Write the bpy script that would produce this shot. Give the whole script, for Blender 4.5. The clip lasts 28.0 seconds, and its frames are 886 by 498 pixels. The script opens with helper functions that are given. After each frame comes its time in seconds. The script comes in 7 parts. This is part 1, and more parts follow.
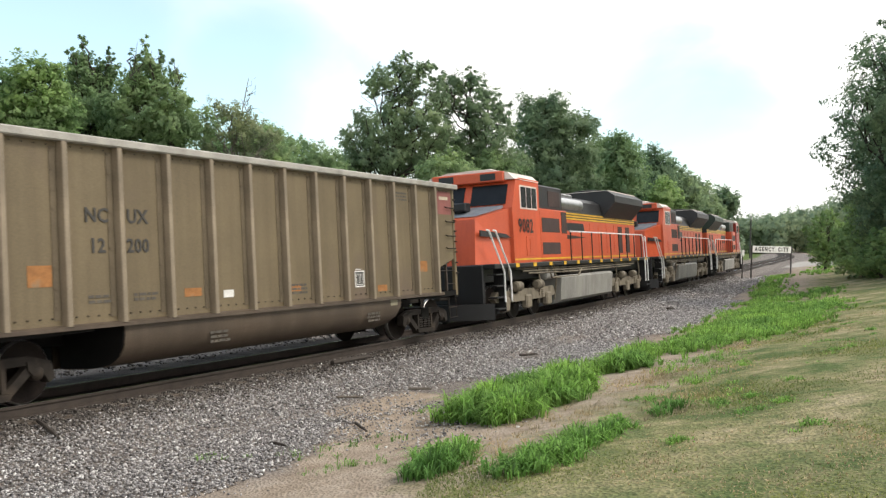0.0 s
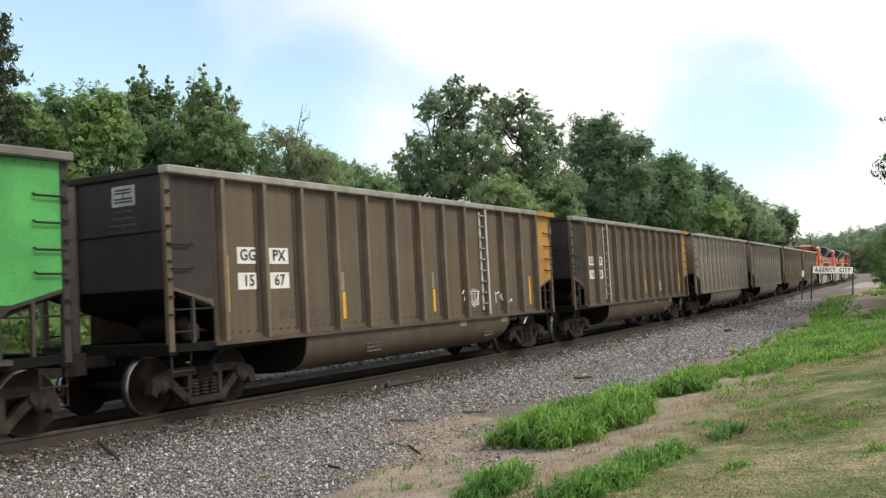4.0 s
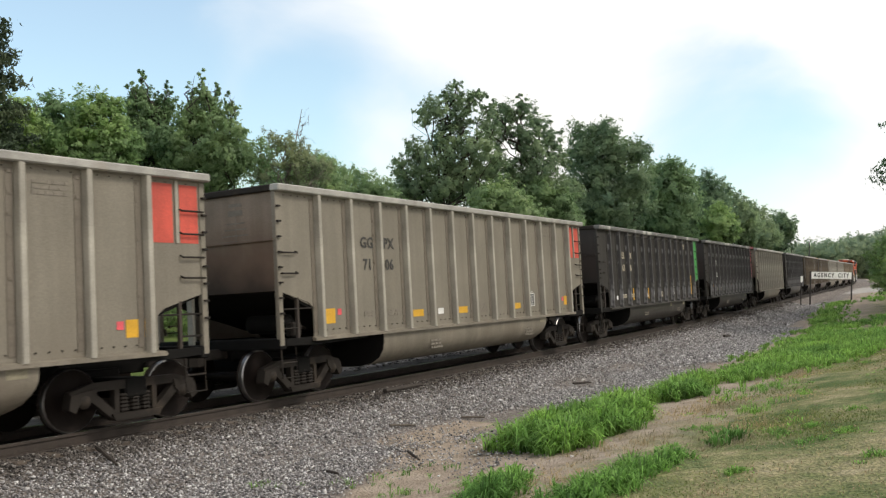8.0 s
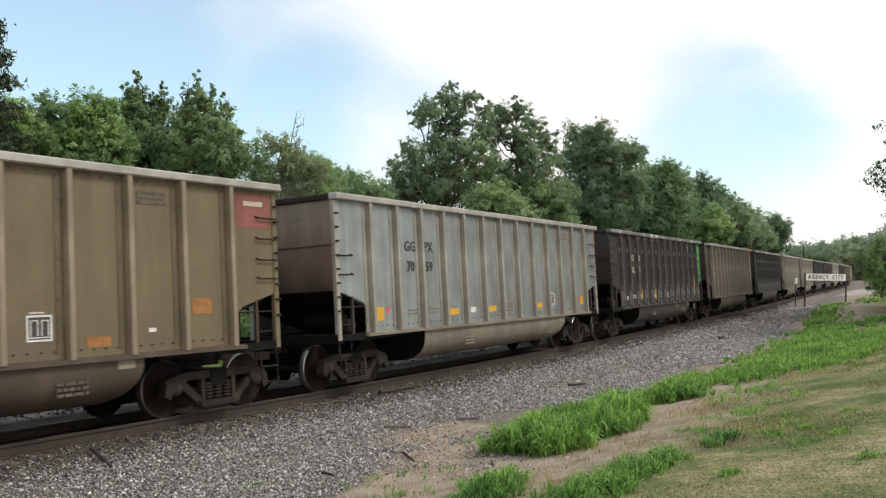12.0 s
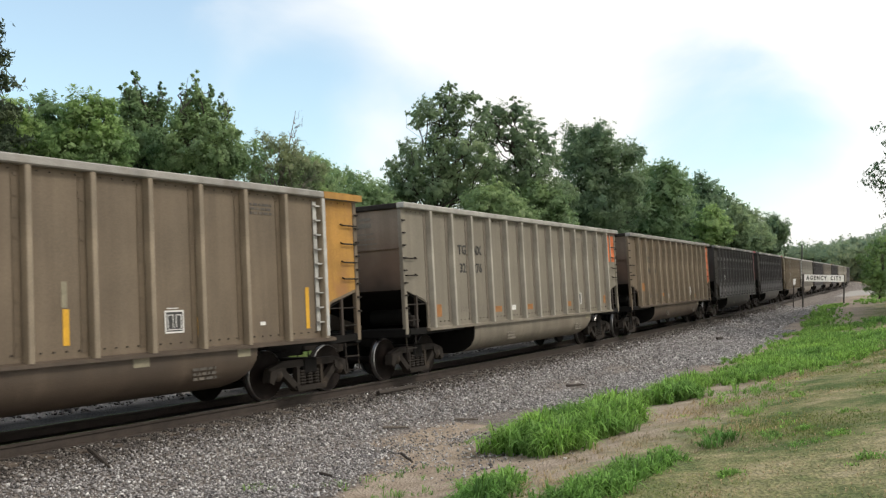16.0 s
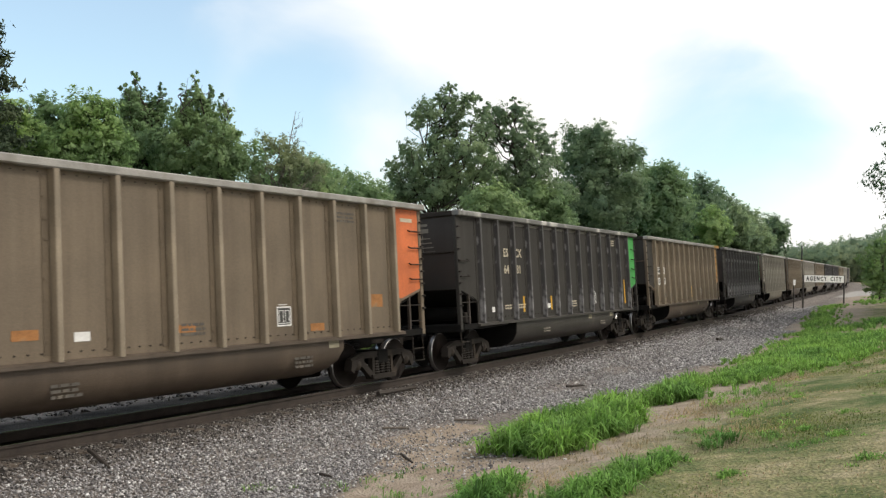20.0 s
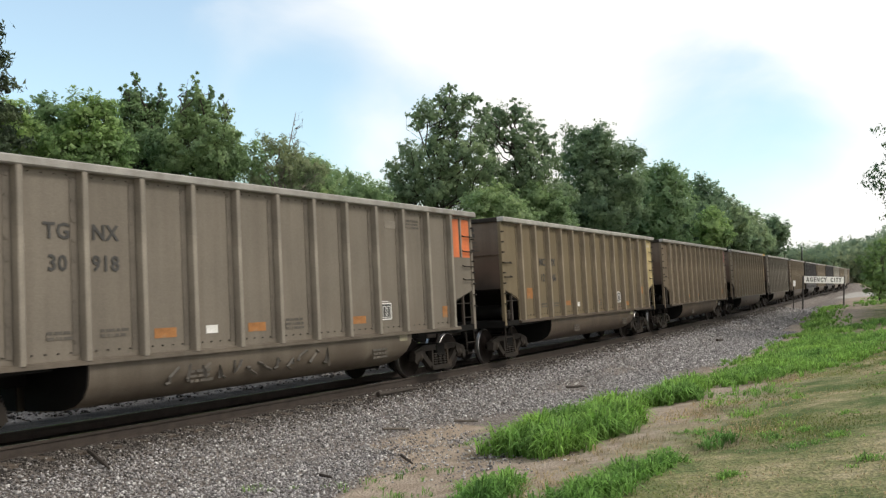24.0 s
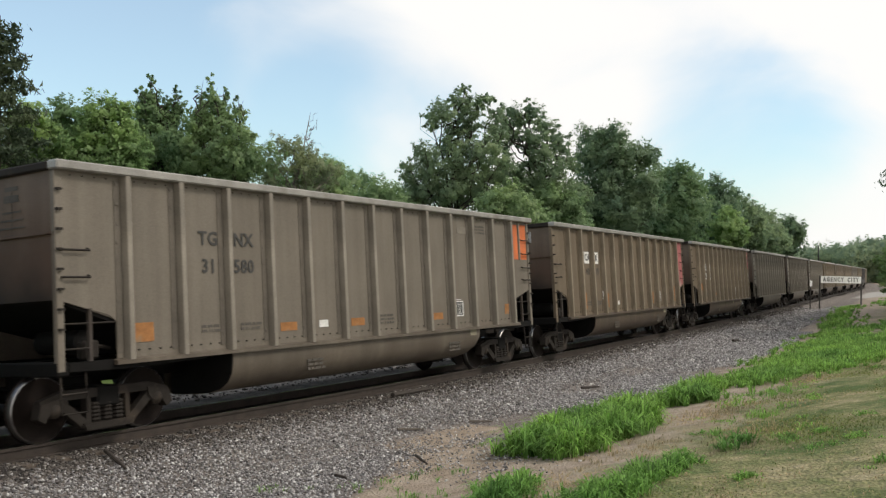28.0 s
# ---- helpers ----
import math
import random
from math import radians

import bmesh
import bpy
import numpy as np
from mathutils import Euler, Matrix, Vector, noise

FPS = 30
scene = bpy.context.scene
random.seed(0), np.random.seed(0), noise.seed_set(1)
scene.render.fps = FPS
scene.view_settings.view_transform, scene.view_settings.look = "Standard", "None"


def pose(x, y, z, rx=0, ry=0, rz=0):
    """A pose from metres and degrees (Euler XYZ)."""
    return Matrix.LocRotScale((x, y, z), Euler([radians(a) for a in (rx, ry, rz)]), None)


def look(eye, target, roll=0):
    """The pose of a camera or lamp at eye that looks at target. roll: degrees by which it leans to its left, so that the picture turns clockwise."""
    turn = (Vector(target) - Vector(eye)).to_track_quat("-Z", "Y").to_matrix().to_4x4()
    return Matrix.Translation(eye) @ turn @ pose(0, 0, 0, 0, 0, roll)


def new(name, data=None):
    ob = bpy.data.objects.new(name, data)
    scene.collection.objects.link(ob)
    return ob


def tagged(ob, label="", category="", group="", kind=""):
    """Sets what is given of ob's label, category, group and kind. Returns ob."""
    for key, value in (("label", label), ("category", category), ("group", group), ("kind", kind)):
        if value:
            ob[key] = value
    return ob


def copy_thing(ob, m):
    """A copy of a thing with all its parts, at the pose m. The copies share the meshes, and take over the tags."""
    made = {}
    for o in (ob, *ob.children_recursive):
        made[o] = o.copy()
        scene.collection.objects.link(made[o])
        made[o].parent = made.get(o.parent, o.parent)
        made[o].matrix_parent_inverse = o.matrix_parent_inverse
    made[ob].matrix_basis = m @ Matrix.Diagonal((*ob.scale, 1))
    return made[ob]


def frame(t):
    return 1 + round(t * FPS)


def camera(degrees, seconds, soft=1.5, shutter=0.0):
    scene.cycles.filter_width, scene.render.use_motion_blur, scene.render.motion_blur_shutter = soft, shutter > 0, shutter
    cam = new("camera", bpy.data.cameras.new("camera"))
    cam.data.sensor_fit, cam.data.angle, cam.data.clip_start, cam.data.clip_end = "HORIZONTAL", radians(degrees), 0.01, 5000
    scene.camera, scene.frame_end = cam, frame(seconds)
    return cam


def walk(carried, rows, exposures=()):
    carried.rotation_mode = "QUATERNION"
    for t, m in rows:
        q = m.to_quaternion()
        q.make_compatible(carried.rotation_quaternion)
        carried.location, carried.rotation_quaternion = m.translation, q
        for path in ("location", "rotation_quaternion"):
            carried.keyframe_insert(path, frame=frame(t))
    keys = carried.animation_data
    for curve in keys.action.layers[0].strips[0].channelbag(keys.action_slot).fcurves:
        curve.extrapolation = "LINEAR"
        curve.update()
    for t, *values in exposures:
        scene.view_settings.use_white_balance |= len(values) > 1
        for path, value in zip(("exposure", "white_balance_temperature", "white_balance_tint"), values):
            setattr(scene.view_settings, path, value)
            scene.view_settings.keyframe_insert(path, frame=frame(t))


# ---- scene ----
# ---- the camera: a tripod head beside the line, panning a little ----
EYE = Vector((0.0, -12.394, 2.641))
AIM = [  # seconds, heading, tilt, lean in degrees
    (0.0, 30.35, -0.86, 1.55),
    (0.5, 30.27, -0.76, 1.37),
    (1.0, 30.89, -0.81, 1.39),
    (1.5, 31.28, -0.86, 1.45),
    (2.0, 31.58, -0.90, 1.34),
    (2.5, 32.13, -0.86, 1.06),
    (3.0, 32.73, -0.03, 1.32),
    (3.5, 33.31, 0.30, 1.23),
    (5.5, 33.99, 0.59, 1.25),
    (6.0, 33.89, 0.62, 1.27),
    (6.5, 33.77, 0.71, 1.23),
    (7.0, 33.72, 0.76, 1.23),
    (7.5, 33.66, 0.76, 1.24),
    (8.0, 33.58, 0.77, 1.23),
    (8.5, 33.53, 0.78, 1.24),
    (9.0, 33.49, 0.79, 1.30),
    (9.5, 33.42, 0.80, 1.31),
    (10.0, 33.38, 0.81, 1.29),
    (10.5, 33.36, 0.82, 1.25),
    (11.0, 33.34, 0.83, 1.24),
    (11.5, 33.32, 0.85, 1.31),
    (12.0, 33.29, 0.86, 1.30),
    (12.5, 33.28, 0.85, 1.32),
    (14.5, 33.21, 0.90, 1.32),
    (15.0, 33.19, 0.90, 1.34),
    (15.5, 33.19, 0.91, 1.33),
    (16.0, 33.19, 0.91, 1.33),
    (16.5, 33.19, 0.91, 1.33),
    (17.0, 33.19, 0.91, 1.33),
    (17.5, 33.19, 0.91, 1.33),
    (18.0, 33.19, 0.94, 1.33),
    (18.5, 33.19, 0.95, 1.33),
    (19.0, 33.19, 0.96, 1.33),
    (19.5, 33.19, 0.95, 1.34),
    (20.0, 33.19, 0.95, 1.34),
    (20.5, 33.19, 0.95, 1.34),
    (21.0, 33.19, 0.95, 1.34),
    (21.5, 33.19, 0.96, 1.34),
    (23.5, 33.19, 0.99, 1.35),
    (24.0, 33.19, 1.00, 1.36),
    (24.5, 33.19, 1.00, 1.36),
    (25.0, 33.19, 0.99, 1.35),
    (25.5, 33.19, 1.00, 1.36),
    (26.0, 33.19, 1.01, 1.35),
    (26.5, 33.20, 1.00, 1.36),
    (27.0, 33.20, 1.03, 1.41),
    (27.5, 33.33, 1.00, 1.34),
    (28.0, 34.08, 1.01, 1.26),
]


def gaze(heading, tilt, lean):
    a, b = radians(heading), radians(tilt)
    way = Vector((math.cos(b) * math.cos(a), math.cos(b) * math.sin(a), math.sin(b)))
    return look(EYE, EYE + way, lean)


cam = camera(51.02, 28.0, soft=1.3, shutter=0.06)
walk(cam, [(t, gaze(a, b, c)) for t, a, b, c in AIM], exposures=((0.0, 0.08), (1.5, -0.04), (3.5, -0.16), (5.5, -0.14), (6.8, -0.06), (8.0, -0.24), (20.0, -0.22), (25.5, -0.24), (28.0, -0.38)))

# ---- sky and sun: hazy afternoon, bright cloud towards the sun ----
SUN_HEIGHT, SUN_TURN = radians(48), radians(-64)   # elevation, heading from which it shines
sun_way = Vector((math.cos(SUN_HEIGHT) * math.cos(SUN_TURN), math.cos(SUN_HEIGHT) * math.sin(SUN_TURN), math.sin(SUN_HEIGHT)))
# thin places in the cloud: direction, inner and outer angle in degrees
BLUE = (((-0.25, 0.93, 0.27), 50, 70), ((0.950, 0.276, 0.150), 1.5, 8.0), ((0.780, 0.612, 0.118), 4.0, 9.5))
world = bpy.data.worlds.new("sky")
scene.world = world
world.use_nodes = True
wt = world.node_tree
wt.nodes.clear()


def wnode(kind, **values):
    n = wt.nodes.new(kind)
    for key, value in values.items():
        n.inputs[key].default_value = value
    return n


sky = wt.nodes.new("ShaderNodeTexSky")
sky.sky_type, sky.sun_disc = "NISHITA", False
sky.sun_elevation, sky.sun_rotation = SUN_HEIGHT, radians(90) - SUN_TURN
sky.air_density, sky.dust_density, sky.ozone_density = 1.0, 1.2, 1.6
way = wt.nodes.new("ShaderNodeTexCoord")
stretch = wt.nodes.new("ShaderNodeMapping")
stretch.inputs["Scale"].default_value = (1.0, 1.0, 1.7)
stretch.inputs["Location"].default_value = (0.35, 0.1, 0.0)
wt.links.new(way.outputs["Generated"], stretch.inputs["Vector"])
cloud = wnode("ShaderNodeTexNoise", Scale=3.4, Detail=6.0, Roughness=0.5, Distortion=0.4)
wt.links.new(stretch.outputs["Vector"], cloud.inputs["Vector"])


def sums(op, a, b):
    n = wt.nodes.new("ShaderNodeMath")
    n.operation = op
    for k, v in enumerate((a, b)):
        if isinstance(v, float):
            n.inputs[k].default_value = v
        else:
            wt.links.new(v, n.inputs[k])
    return n.outputs[0]


def opening(toward, inner, outer):
    """Where the cloud thins: 1 about a direction, 0 past the outer angle."""
    d = wt.nodes.new("ShaderNodeVectorMath")
    d.operation = "DOT_PRODUCT"
    d.inputs[1].default_value = Vector(toward).normalized()
    wt.links.new(way.outputs["Generated"], d.inputs[0])
    r = wnode("ShaderNodeMapRange", **{"From Min": math.cos(radians(outer)), "From Max": math.cos(radians(inner))})
    r.interpolation_type = "SMOOTHSTEP"
    wt.links.new(d.outputs["Value"], r.inputs["Value"])
    return r.outputs["Result"]


cover = sums("MULTIPLY_ADD", cloud.outputs["Fac"], 1.5)
cover.node.inputs[2].default_value = 0.20
cover = sums("SUBTRACT", cover, sums("MULTIPLY", opening(*BLUE[0]), 1.1))
cover = sums("SUBTRACT", cover, sums("MULTIPLY", opening(*BLUE[1]), 0.42))
cover = sums("SUBTRACT", cover, sums("MULTIPLY", opening(*BLUE[2]), 0.62))
ramp = wnode("ShaderNodeMapRange", **{"From Min": 0.10, "From Max": 0.82, "To Min": 0.2, "To Max": 1.0})
ramp.interpolation_type = "SMOOTHSTEP"
wt.links.new(cover, ramp.inputs["Value"])
mix = wt.nodes.new("ShaderNodeMixRGB")
mix.inputs["Color2"].default_value = (13.2, 13.0, 12.7, 1)
lift = wt.nodes.new("ShaderNodeMixRGB")
lift.blend_type, lift.inputs["Fac"].default_value = "MULTIPLY", 1.0
lift.inputs["Color2"].default_value = (2.15, 2.50, 2.36, 1)
back = wnode("ShaderNodeBackground", Strength=0.10)
out = wt.nodes.new("ShaderNodeOutputWorld")
wt.links.new(ramp.outputs["Result"], mix.inputs["Fac"])
wt.links.new(sky.outputs["Color"], lift.inputs["Color1"])
wt.links.new(lift.outputs["Color"], mix.inputs["Color1"])
wt.links.new(mix.outputs["Color"], back.inputs["Color"])
wt.links.new(back.outputs["Background"], out.inputs["Surface"])

sun = new("sun", bpy.data.lights.new("sun", "SUN"))
sun.data.energy, sun.data.angle, sun.data.color = 2.2, radians(12), (1.0, 0.93, 0.82)
sun.matrix_world = look(sun_way * 80, (0, 0, 0))

# ---- the line: a left-hand curve that runs out into a straight ----
BEND_AT = (-75.0, -45.0, -20.0, 10.0, 35.0, 70.0, 120.0, 220.0, 300.0)
BEND = (0.0, 0.0039, 0.0039, 0.0039, 0.00112, 0.00027, -0.00026, 0.00094, 0.0)
CANT = 4.9
STEP = 0.5
S_AXIS = np.arange(-760.0, 900.0, STEP)
_k = np.interp(S_AXIS, BEND_AT, BEND, left=0.0, right=0.0)
_th = np.concatenate([[0], np.cumsum((_k[1:] + _k[:-1]) / 2 * STEP)])
_th -= np.interp(0, S_AXIS, _th)
_x = np.concatenate([[0], np.cumsum((np.cos(_th[1:]) + np.cos(_th[:-1])) / 2 * STEP)])
_y = np.concatenate([[0], np.cumsum((np.sin(_th[1:]) + np.sin(_th[:-1])) / 2 * STEP)])
_x -= np.interp(0, S_AXIS, _x)
_y -= np.interp(0, S_AXIS, _y)


def cant_at(s):
    return radians(CANT) * float(np.clip((200 - s) / 150, 0, 1))


def line(s, side=0.0):
    """A place on the line, side metres to its left, and the heading there."""
    x, y, h = np.interp(s, S_AXIS, _x), np.interp(s, S_AXIS, _y), np.interp(s, S_AXIS, _th)
    return x - side * np.sin(h), y + side * np.cos(h), h


def on_line(s, half):
    """The pose of a vehicle whose bogies stand half metres before and behind s."""
    xa, ya, _ = line(s - half)
    xb, yb, _ = line(s + half)
    turn = Matrix.Rotation(math.atan2(yb - ya, xb - xa), 4, "Z") @ Matrix.Rotation(-cant_at(s), 4, "X")
    return Matrix.Translation(((xa + xb) / 2, (ya + yb) / 2, 0)) @ turn


NEAR_S = np.arange(-140.0, 420.0, 2.0)
NEAR_X, NEAR_Y, NEAR_H = line(NEAR_S)


def abreast(x, y):
    """Line coordinates (s, side) of places in the plan."""
    x, y = np.atleast_1d(x), np.atleast_1d(y)
    s, side = np.empty(len(x)), np.empty(len(x))
    for a in range(0, len(x), 4000):
        b = slice(a, a + 4000)
        d = (x[b, None] - NEAR_X) ** 2 + (y[b, None] - NEAR_Y) ** 2
        i = d.argmin(1)
        dx, dy = x[b] - NEAR_X[i], y[b] - NEAR_Y[i]
        s[b] = NEAR_S[i] + dx * np.cos(NEAR_H[i]) + dy * np.sin(NEAR_H[i])
        side[b] = -dx * np.sin(NEAR_H[i]) + dy * np.cos(NEAR_H[i])
    return s, side


GROUND_SIDE = (-60, -12.4, -9, -6.5, -5.2, -3.1, -1.55, -1.3, 1.3, 1.55, 3.2, 6.0, 9.0, 60)
GROUND_UP = (1.40, 1.00, 0.35, -0.12, -0.36, -0.42, -0.13, -0.10, -0.25, -0.27, -0.33, -0.50, -0.9, -0.6)


def smooth(v, a, b):
    t = np.clip((v - a) / (b - a), 0, 1)
    return t * t * (3 - 2 * t)


def ground_z(x, y):
    s, side = abreast(x, y)
    bank = 0.38 * smooth(s, 38, 74) * smooth(-side, 2.2, 4.2) * (1 - smooth(-side, 6, 10))
    return np.interp(side, GROUND_SIDE, GROUND_UP) + bank


def gz(x, y):
    return float(ground_z(x, y)[0])


# ---- mesh helpers ----
class Shape:
    """Vertices and faces gathered piece by piece."""

    def __init__(self):
        self.v, self.f = [], []

    def add(self, verts, faces):
        n = len(self.v)
        self.v += [tuple(q) for q in verts]
        self.f += [tuple(i + n for i in face) for face in faces]
        return self

    def box(self, x0, x1, y0, y1, z0, z1, c=0.0):
        """A box; c cuts its edges."""
        if c <= 0:
            v = [(x, y, z) for z in (z0, z1) for y in (y0, y1) for x in (x0, x1)]
            return self.add(v, [(0, 2, 3, 1), (4, 5, 7, 6), (0, 1, 5, 4), (2, 6, 7, 3), (0, 4, 6, 2), (1, 3, 7, 5)])
        bm = bmesh.new()
        bmesh.ops.create_cube(bm, size=1)
        for q in bm.verts:
            q.co = ((x0 + x1) / 2 + q.co.x * (x1 - x0), (y0 + y1) / 2 + q.co.y * (y1 - y0), (z0 + z1) / 2 + q.co.z * (z1 - z0))
        bmesh.ops.bevel(bm, geom=bm.edges[:], offset=c, segments=1, affect="EDGES")
        bm.verts.index_update()
        self.add([q.co[:] for q in bm.verts], [[q.index for q in f.verts] for f in bm.faces])
        bm.free()
        return self

    def prism(self, outline, a, b, axis="y"):
        """An outline of (u, w) pairs drawn out from a to b: along y it lies in x, z; along x in y, z; along z in x, y."""
        put = {"y": lambda u, w, t: (u, t, w), "x": lambda u, w, t: (t, u, w), "z": lambda u, w, t: (u, w, t)}[axis]
        n = len(outline)
        v = [put(u, w, a) for u, w in outline] + [put(u, w, b) for u, w in outline]
        f = [tuple(range(n)), tuple(range(2 * n - 1, n - 1, -1))] + [(i, i + n, (i + 1) % n + n, (i + 1) % n) for i in range(n)]
        return self.add(v, f)

    def tube(self, path, r, sides=6, ends=True):
        """A round bar along a path; r may be a list."""
        path = [Vector(q) for q in path]
        rs = r if isinstance(r, (list, tuple)) else [r] * len(path)
        base = len(self.v)
        for i, q in enumerate(path):
            way = (path[min(i + 1, len(path) - 1)] - path[max(i - 1, 0)]).normalized()
            side = way.cross(Vector((0, 0, 1)) if abs(way.z) < 0.9 else Vector((1, 0, 0))).normalized()
            up = side.cross(way)
            for k in range(sides):
                a = 2 * math.pi * k / sides
                self.v.append(tuple(q + rs[i] * (math.cos(a) * side + math.sin(a) * up)))
        for i in range(len(path) - 1):
            for k in range(sides):
                a, b = base + i * sides + k, base + i * sides + (k + 1) % sides
                self.f.append((a, b, b + sides, a + sides))
        if ends:
            self.f.append(tuple(base + k for k in range(sides)))
            self.f.append(tuple(base + (len(path) - 1) * sides + k for k in reversed(range(sides))))
        return self

    def lathe(self, profile, centre, axis="y", sides=20):
        """A turned body: profile of (along, radius) pairs about an axis through centre."""
        base, n, c = len(self.v), len(profile), Vector(centre)
        for t, r in profile:
            for k in range(sides):
                a = 2 * math.pi * k / sides
                u, w = r * math.cos(a), r * math.sin(a)
                q = {"y": (u, t, w), "x": (t, u, w), "z": (u, w, t)}[axis]
                self.v.append(tuple(c + Vector(q)))
        for i in range(n - 1):
            for k in range(sides):
                a, b = base + i * sides + k, base + i * sides + (k + 1) % sides
                self.f.append((a, b, b + sides, a + sides))
        self.f.append(tuple(base + k for k in range(sides)))
        self.f.append(tuple(base + (n - 1) * sides + k for k in reversed(range(sides))))
        return self

    def mesh(self, name, material, smooth_faces=False):
        m = bpy.data.meshes.new(name)
        m.from_pydata(self.v, [], self.f)
        bm = bmesh.new()
        bm.from_mesh(m)
        bmesh.ops.recalc_face_normals(bm, faces=bm.faces)
        bm.to_mesh(m)
        bm.free()
        if smooth_faces:
            m.polygons.foreach_set("use_smooth", [True] * len(m.polygons))
            m.set_sharp_from_angle(angle=radians(38))
        m.materials.append(material)
        return m


def part(name, shape, material=None, parent=None, label="", at=None, smooth_faces=False):
    """Links a Shape or a mesh as one object under its thing or part."""
    data = shape.mesh(name, material, smooth_faces) if isinstance(shape, Shape) else shape
    ob = new(name, data)
    ob.parent = parent
    if at is not None:
        ob.matrix_basis = at
    if label:
        ob["label"] = label
    return ob


def thing(name, label, category, group="", kind="", at=None):
    ob = new(name)
    if at is not None:
        ob.matrix_basis = at
    return tagged(ob, label, category, group, kind)


# ---- materials ----
def material(name, base, rough=0.6, metal=0.0, dark=0.75, light=1.15, grain=3.0, fine=40.0, bump=0.15, streak=0.0,
             stain=None, stain_at=0.62, spread=0.0, bump_far=0.02, coords="Object", spec=0.5):
    """A worn surface: two scales of variation, stains, upright streaks and fine relief."""
    m = bpy.data.materials.new(name)
    m.use_nodes = True
    t = m.node_tree
    shader = t.nodes["Principled BSDF"]
    shader.inputs["Roughness"].default_value, shader.inputs["Metallic"].default_value = rough, metal
    shader.inputs["Specular IOR Level"].default_value = spec
    where = t.nodes.new("ShaderNodeTexCoord")

    def noise_at(scale, stretch=(1, 1, 1), detail=5.0):
        mp, nz = t.nodes.new("ShaderNodeMapping"), t.nodes.new("ShaderNodeTexNoise")
        mp.inputs["Scale"].default_value = stretch
        nz.inputs["Scale"].default_value, nz.inputs["Detail"].default_value = scale, detail
        t.links.new(where.outputs[coords], mp.inputs["Vector"])
        t.links.new(mp.outputs["Vector"], nz.inputs["Vector"])
        return nz.outputs["Fac"]

    def ramped(source, a, b, ca, cb):
        r = t.nodes.new("ShaderNodeValToRGB")
        r.color_ramp.elements[0].position, r.color_ramp.elements[1].position = a, b
        r.color_ramp.elements[0].color, r.color_ramp.elements[1].color = (*ca, 1), (*cb, 1)
        t.links.new(source, r.inputs["Fac"])
        return r.outputs["Color"]

    def mixed(kind, fac, a, b):
        x = t.nodes.new("ShaderNodeMixRGB")
        x.blend_type = kind
        for socket, value in (("Fac", fac), ("Color1", a), ("Color2", b)):
            if isinstance(value, (int, float)):
                x.inputs[socket].default_value = value
            elif isinstance(value, tuple):
                x.inputs[socket].default_value = (*value, 1)
            else:
                t.links.new(value, x.inputs[socket])
        return x.outputs["Color"]

    coarse = noise_at(grain)
    colour = ramped(coarse, 0.3, 0.7, tuple(c * dark for c in base), tuple(min(1, c * light) for c in base))
    thin = noise_at(fine, detail=3.0)
    colour = mixed("MULTIPLY", 1.0, colour, ramped(thin, 0.3, 0.7, (0.86,) * 3, (1.08,) * 3))
    if streak:
        colour = mixed("MULTIPLY", streak, colour, ramped(noise_at(1.0, (5.0, 5.0, 0.35)), 0.35, 0.62, (0.55, 0.5, 0.45), (1.05,) * 3))
    if stain:
        colour = mixed("MIX", ramped(noise_at(grain * 0.6, (1, 1, 0.7)), stain_at, stain_at + 0.12, (0,) * 3, (1,) * 3), colour, stain)
    if spread:
        info = t.nodes.new("ShaderNodeObjectInfo")
        colour = mixed("MULTIPLY", spread, colour, ramped(info.outputs["Random"], 0.0, 1.0, (0.6,) * 3, (1.3,) * 3))
    t.links.new(colour, shader.inputs["Base Color"])
    bp = t.nodes.new("ShaderNodeBump")
    bp.inputs["Strength"].default_value, bp.inputs["Distance"].default_value = bump, bump_far
    t.links.new(thin, bp.inputs["Height"])
    t.links.new(bp.outputs["Normal"], shader.inputs["Normal"])
    return m


TAN = material("tan_weathered_paint", (0.212, 0.188, 0.147), 0.55, grain=0.9, streak=0.25, stain=(0.175, 0.150, 0.114), stain_at=0.60, dark=0.88, light=1.08)
WARM = material("brown_weathered_paint", (0.160, 0.123, 0.069), 0.6, grain=0.9, streak=0.3, stain=(0.125, 0.09, 0.062), stain_at=0.58, dark=0.86, light=1.08)
BROWN = material("dull_brown_paint", (0.150, 0.114, 0.076), 0.6, grain=0.9, streak=0.35, stain=(0.098, 0.073, 0.05), dark=0.85)
# flange paints with the shade beside the posts put into the colour
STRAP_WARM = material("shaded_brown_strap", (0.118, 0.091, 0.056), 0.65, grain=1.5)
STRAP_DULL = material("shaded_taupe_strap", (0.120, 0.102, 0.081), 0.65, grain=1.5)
DULL = material("dusty_taupe_paint", (0.168, 0.144, 0.113), 0.6, grain=0.9, streak=0.3, stain=(0.135, 0.108, 0.08), stain_at=0.6, dark=0.88, light=1.08)
POST_DULL = material("dusty_post_paint", (0.25, 0.222, 0.18), 0.5, grain=1.6, streak=0.25, stain=(0.17, 0.14, 0.11), stain_at=0.62)
RIM_DULL = material("dusty_rim", (0.30, 0.285, 0.26), 0.5, 0.2, grain=3.0, stain=(0.2, 0.18, 0.155), stain_at=0.58)
UMBER = material("dark_umber_paint", (0.112, 0.083, 0.052), 0.6, grain=0.9, streak=0.35, stain=(0.07, 0.052, 0.035), dark=0.85)
POST_UMBER = material("umber_post_paint", (0.15, 0.118, 0.082), 0.5, grain=1.6, streak=0.2, stain=(0.2, 0.17, 0.13), stain_at=0.6)
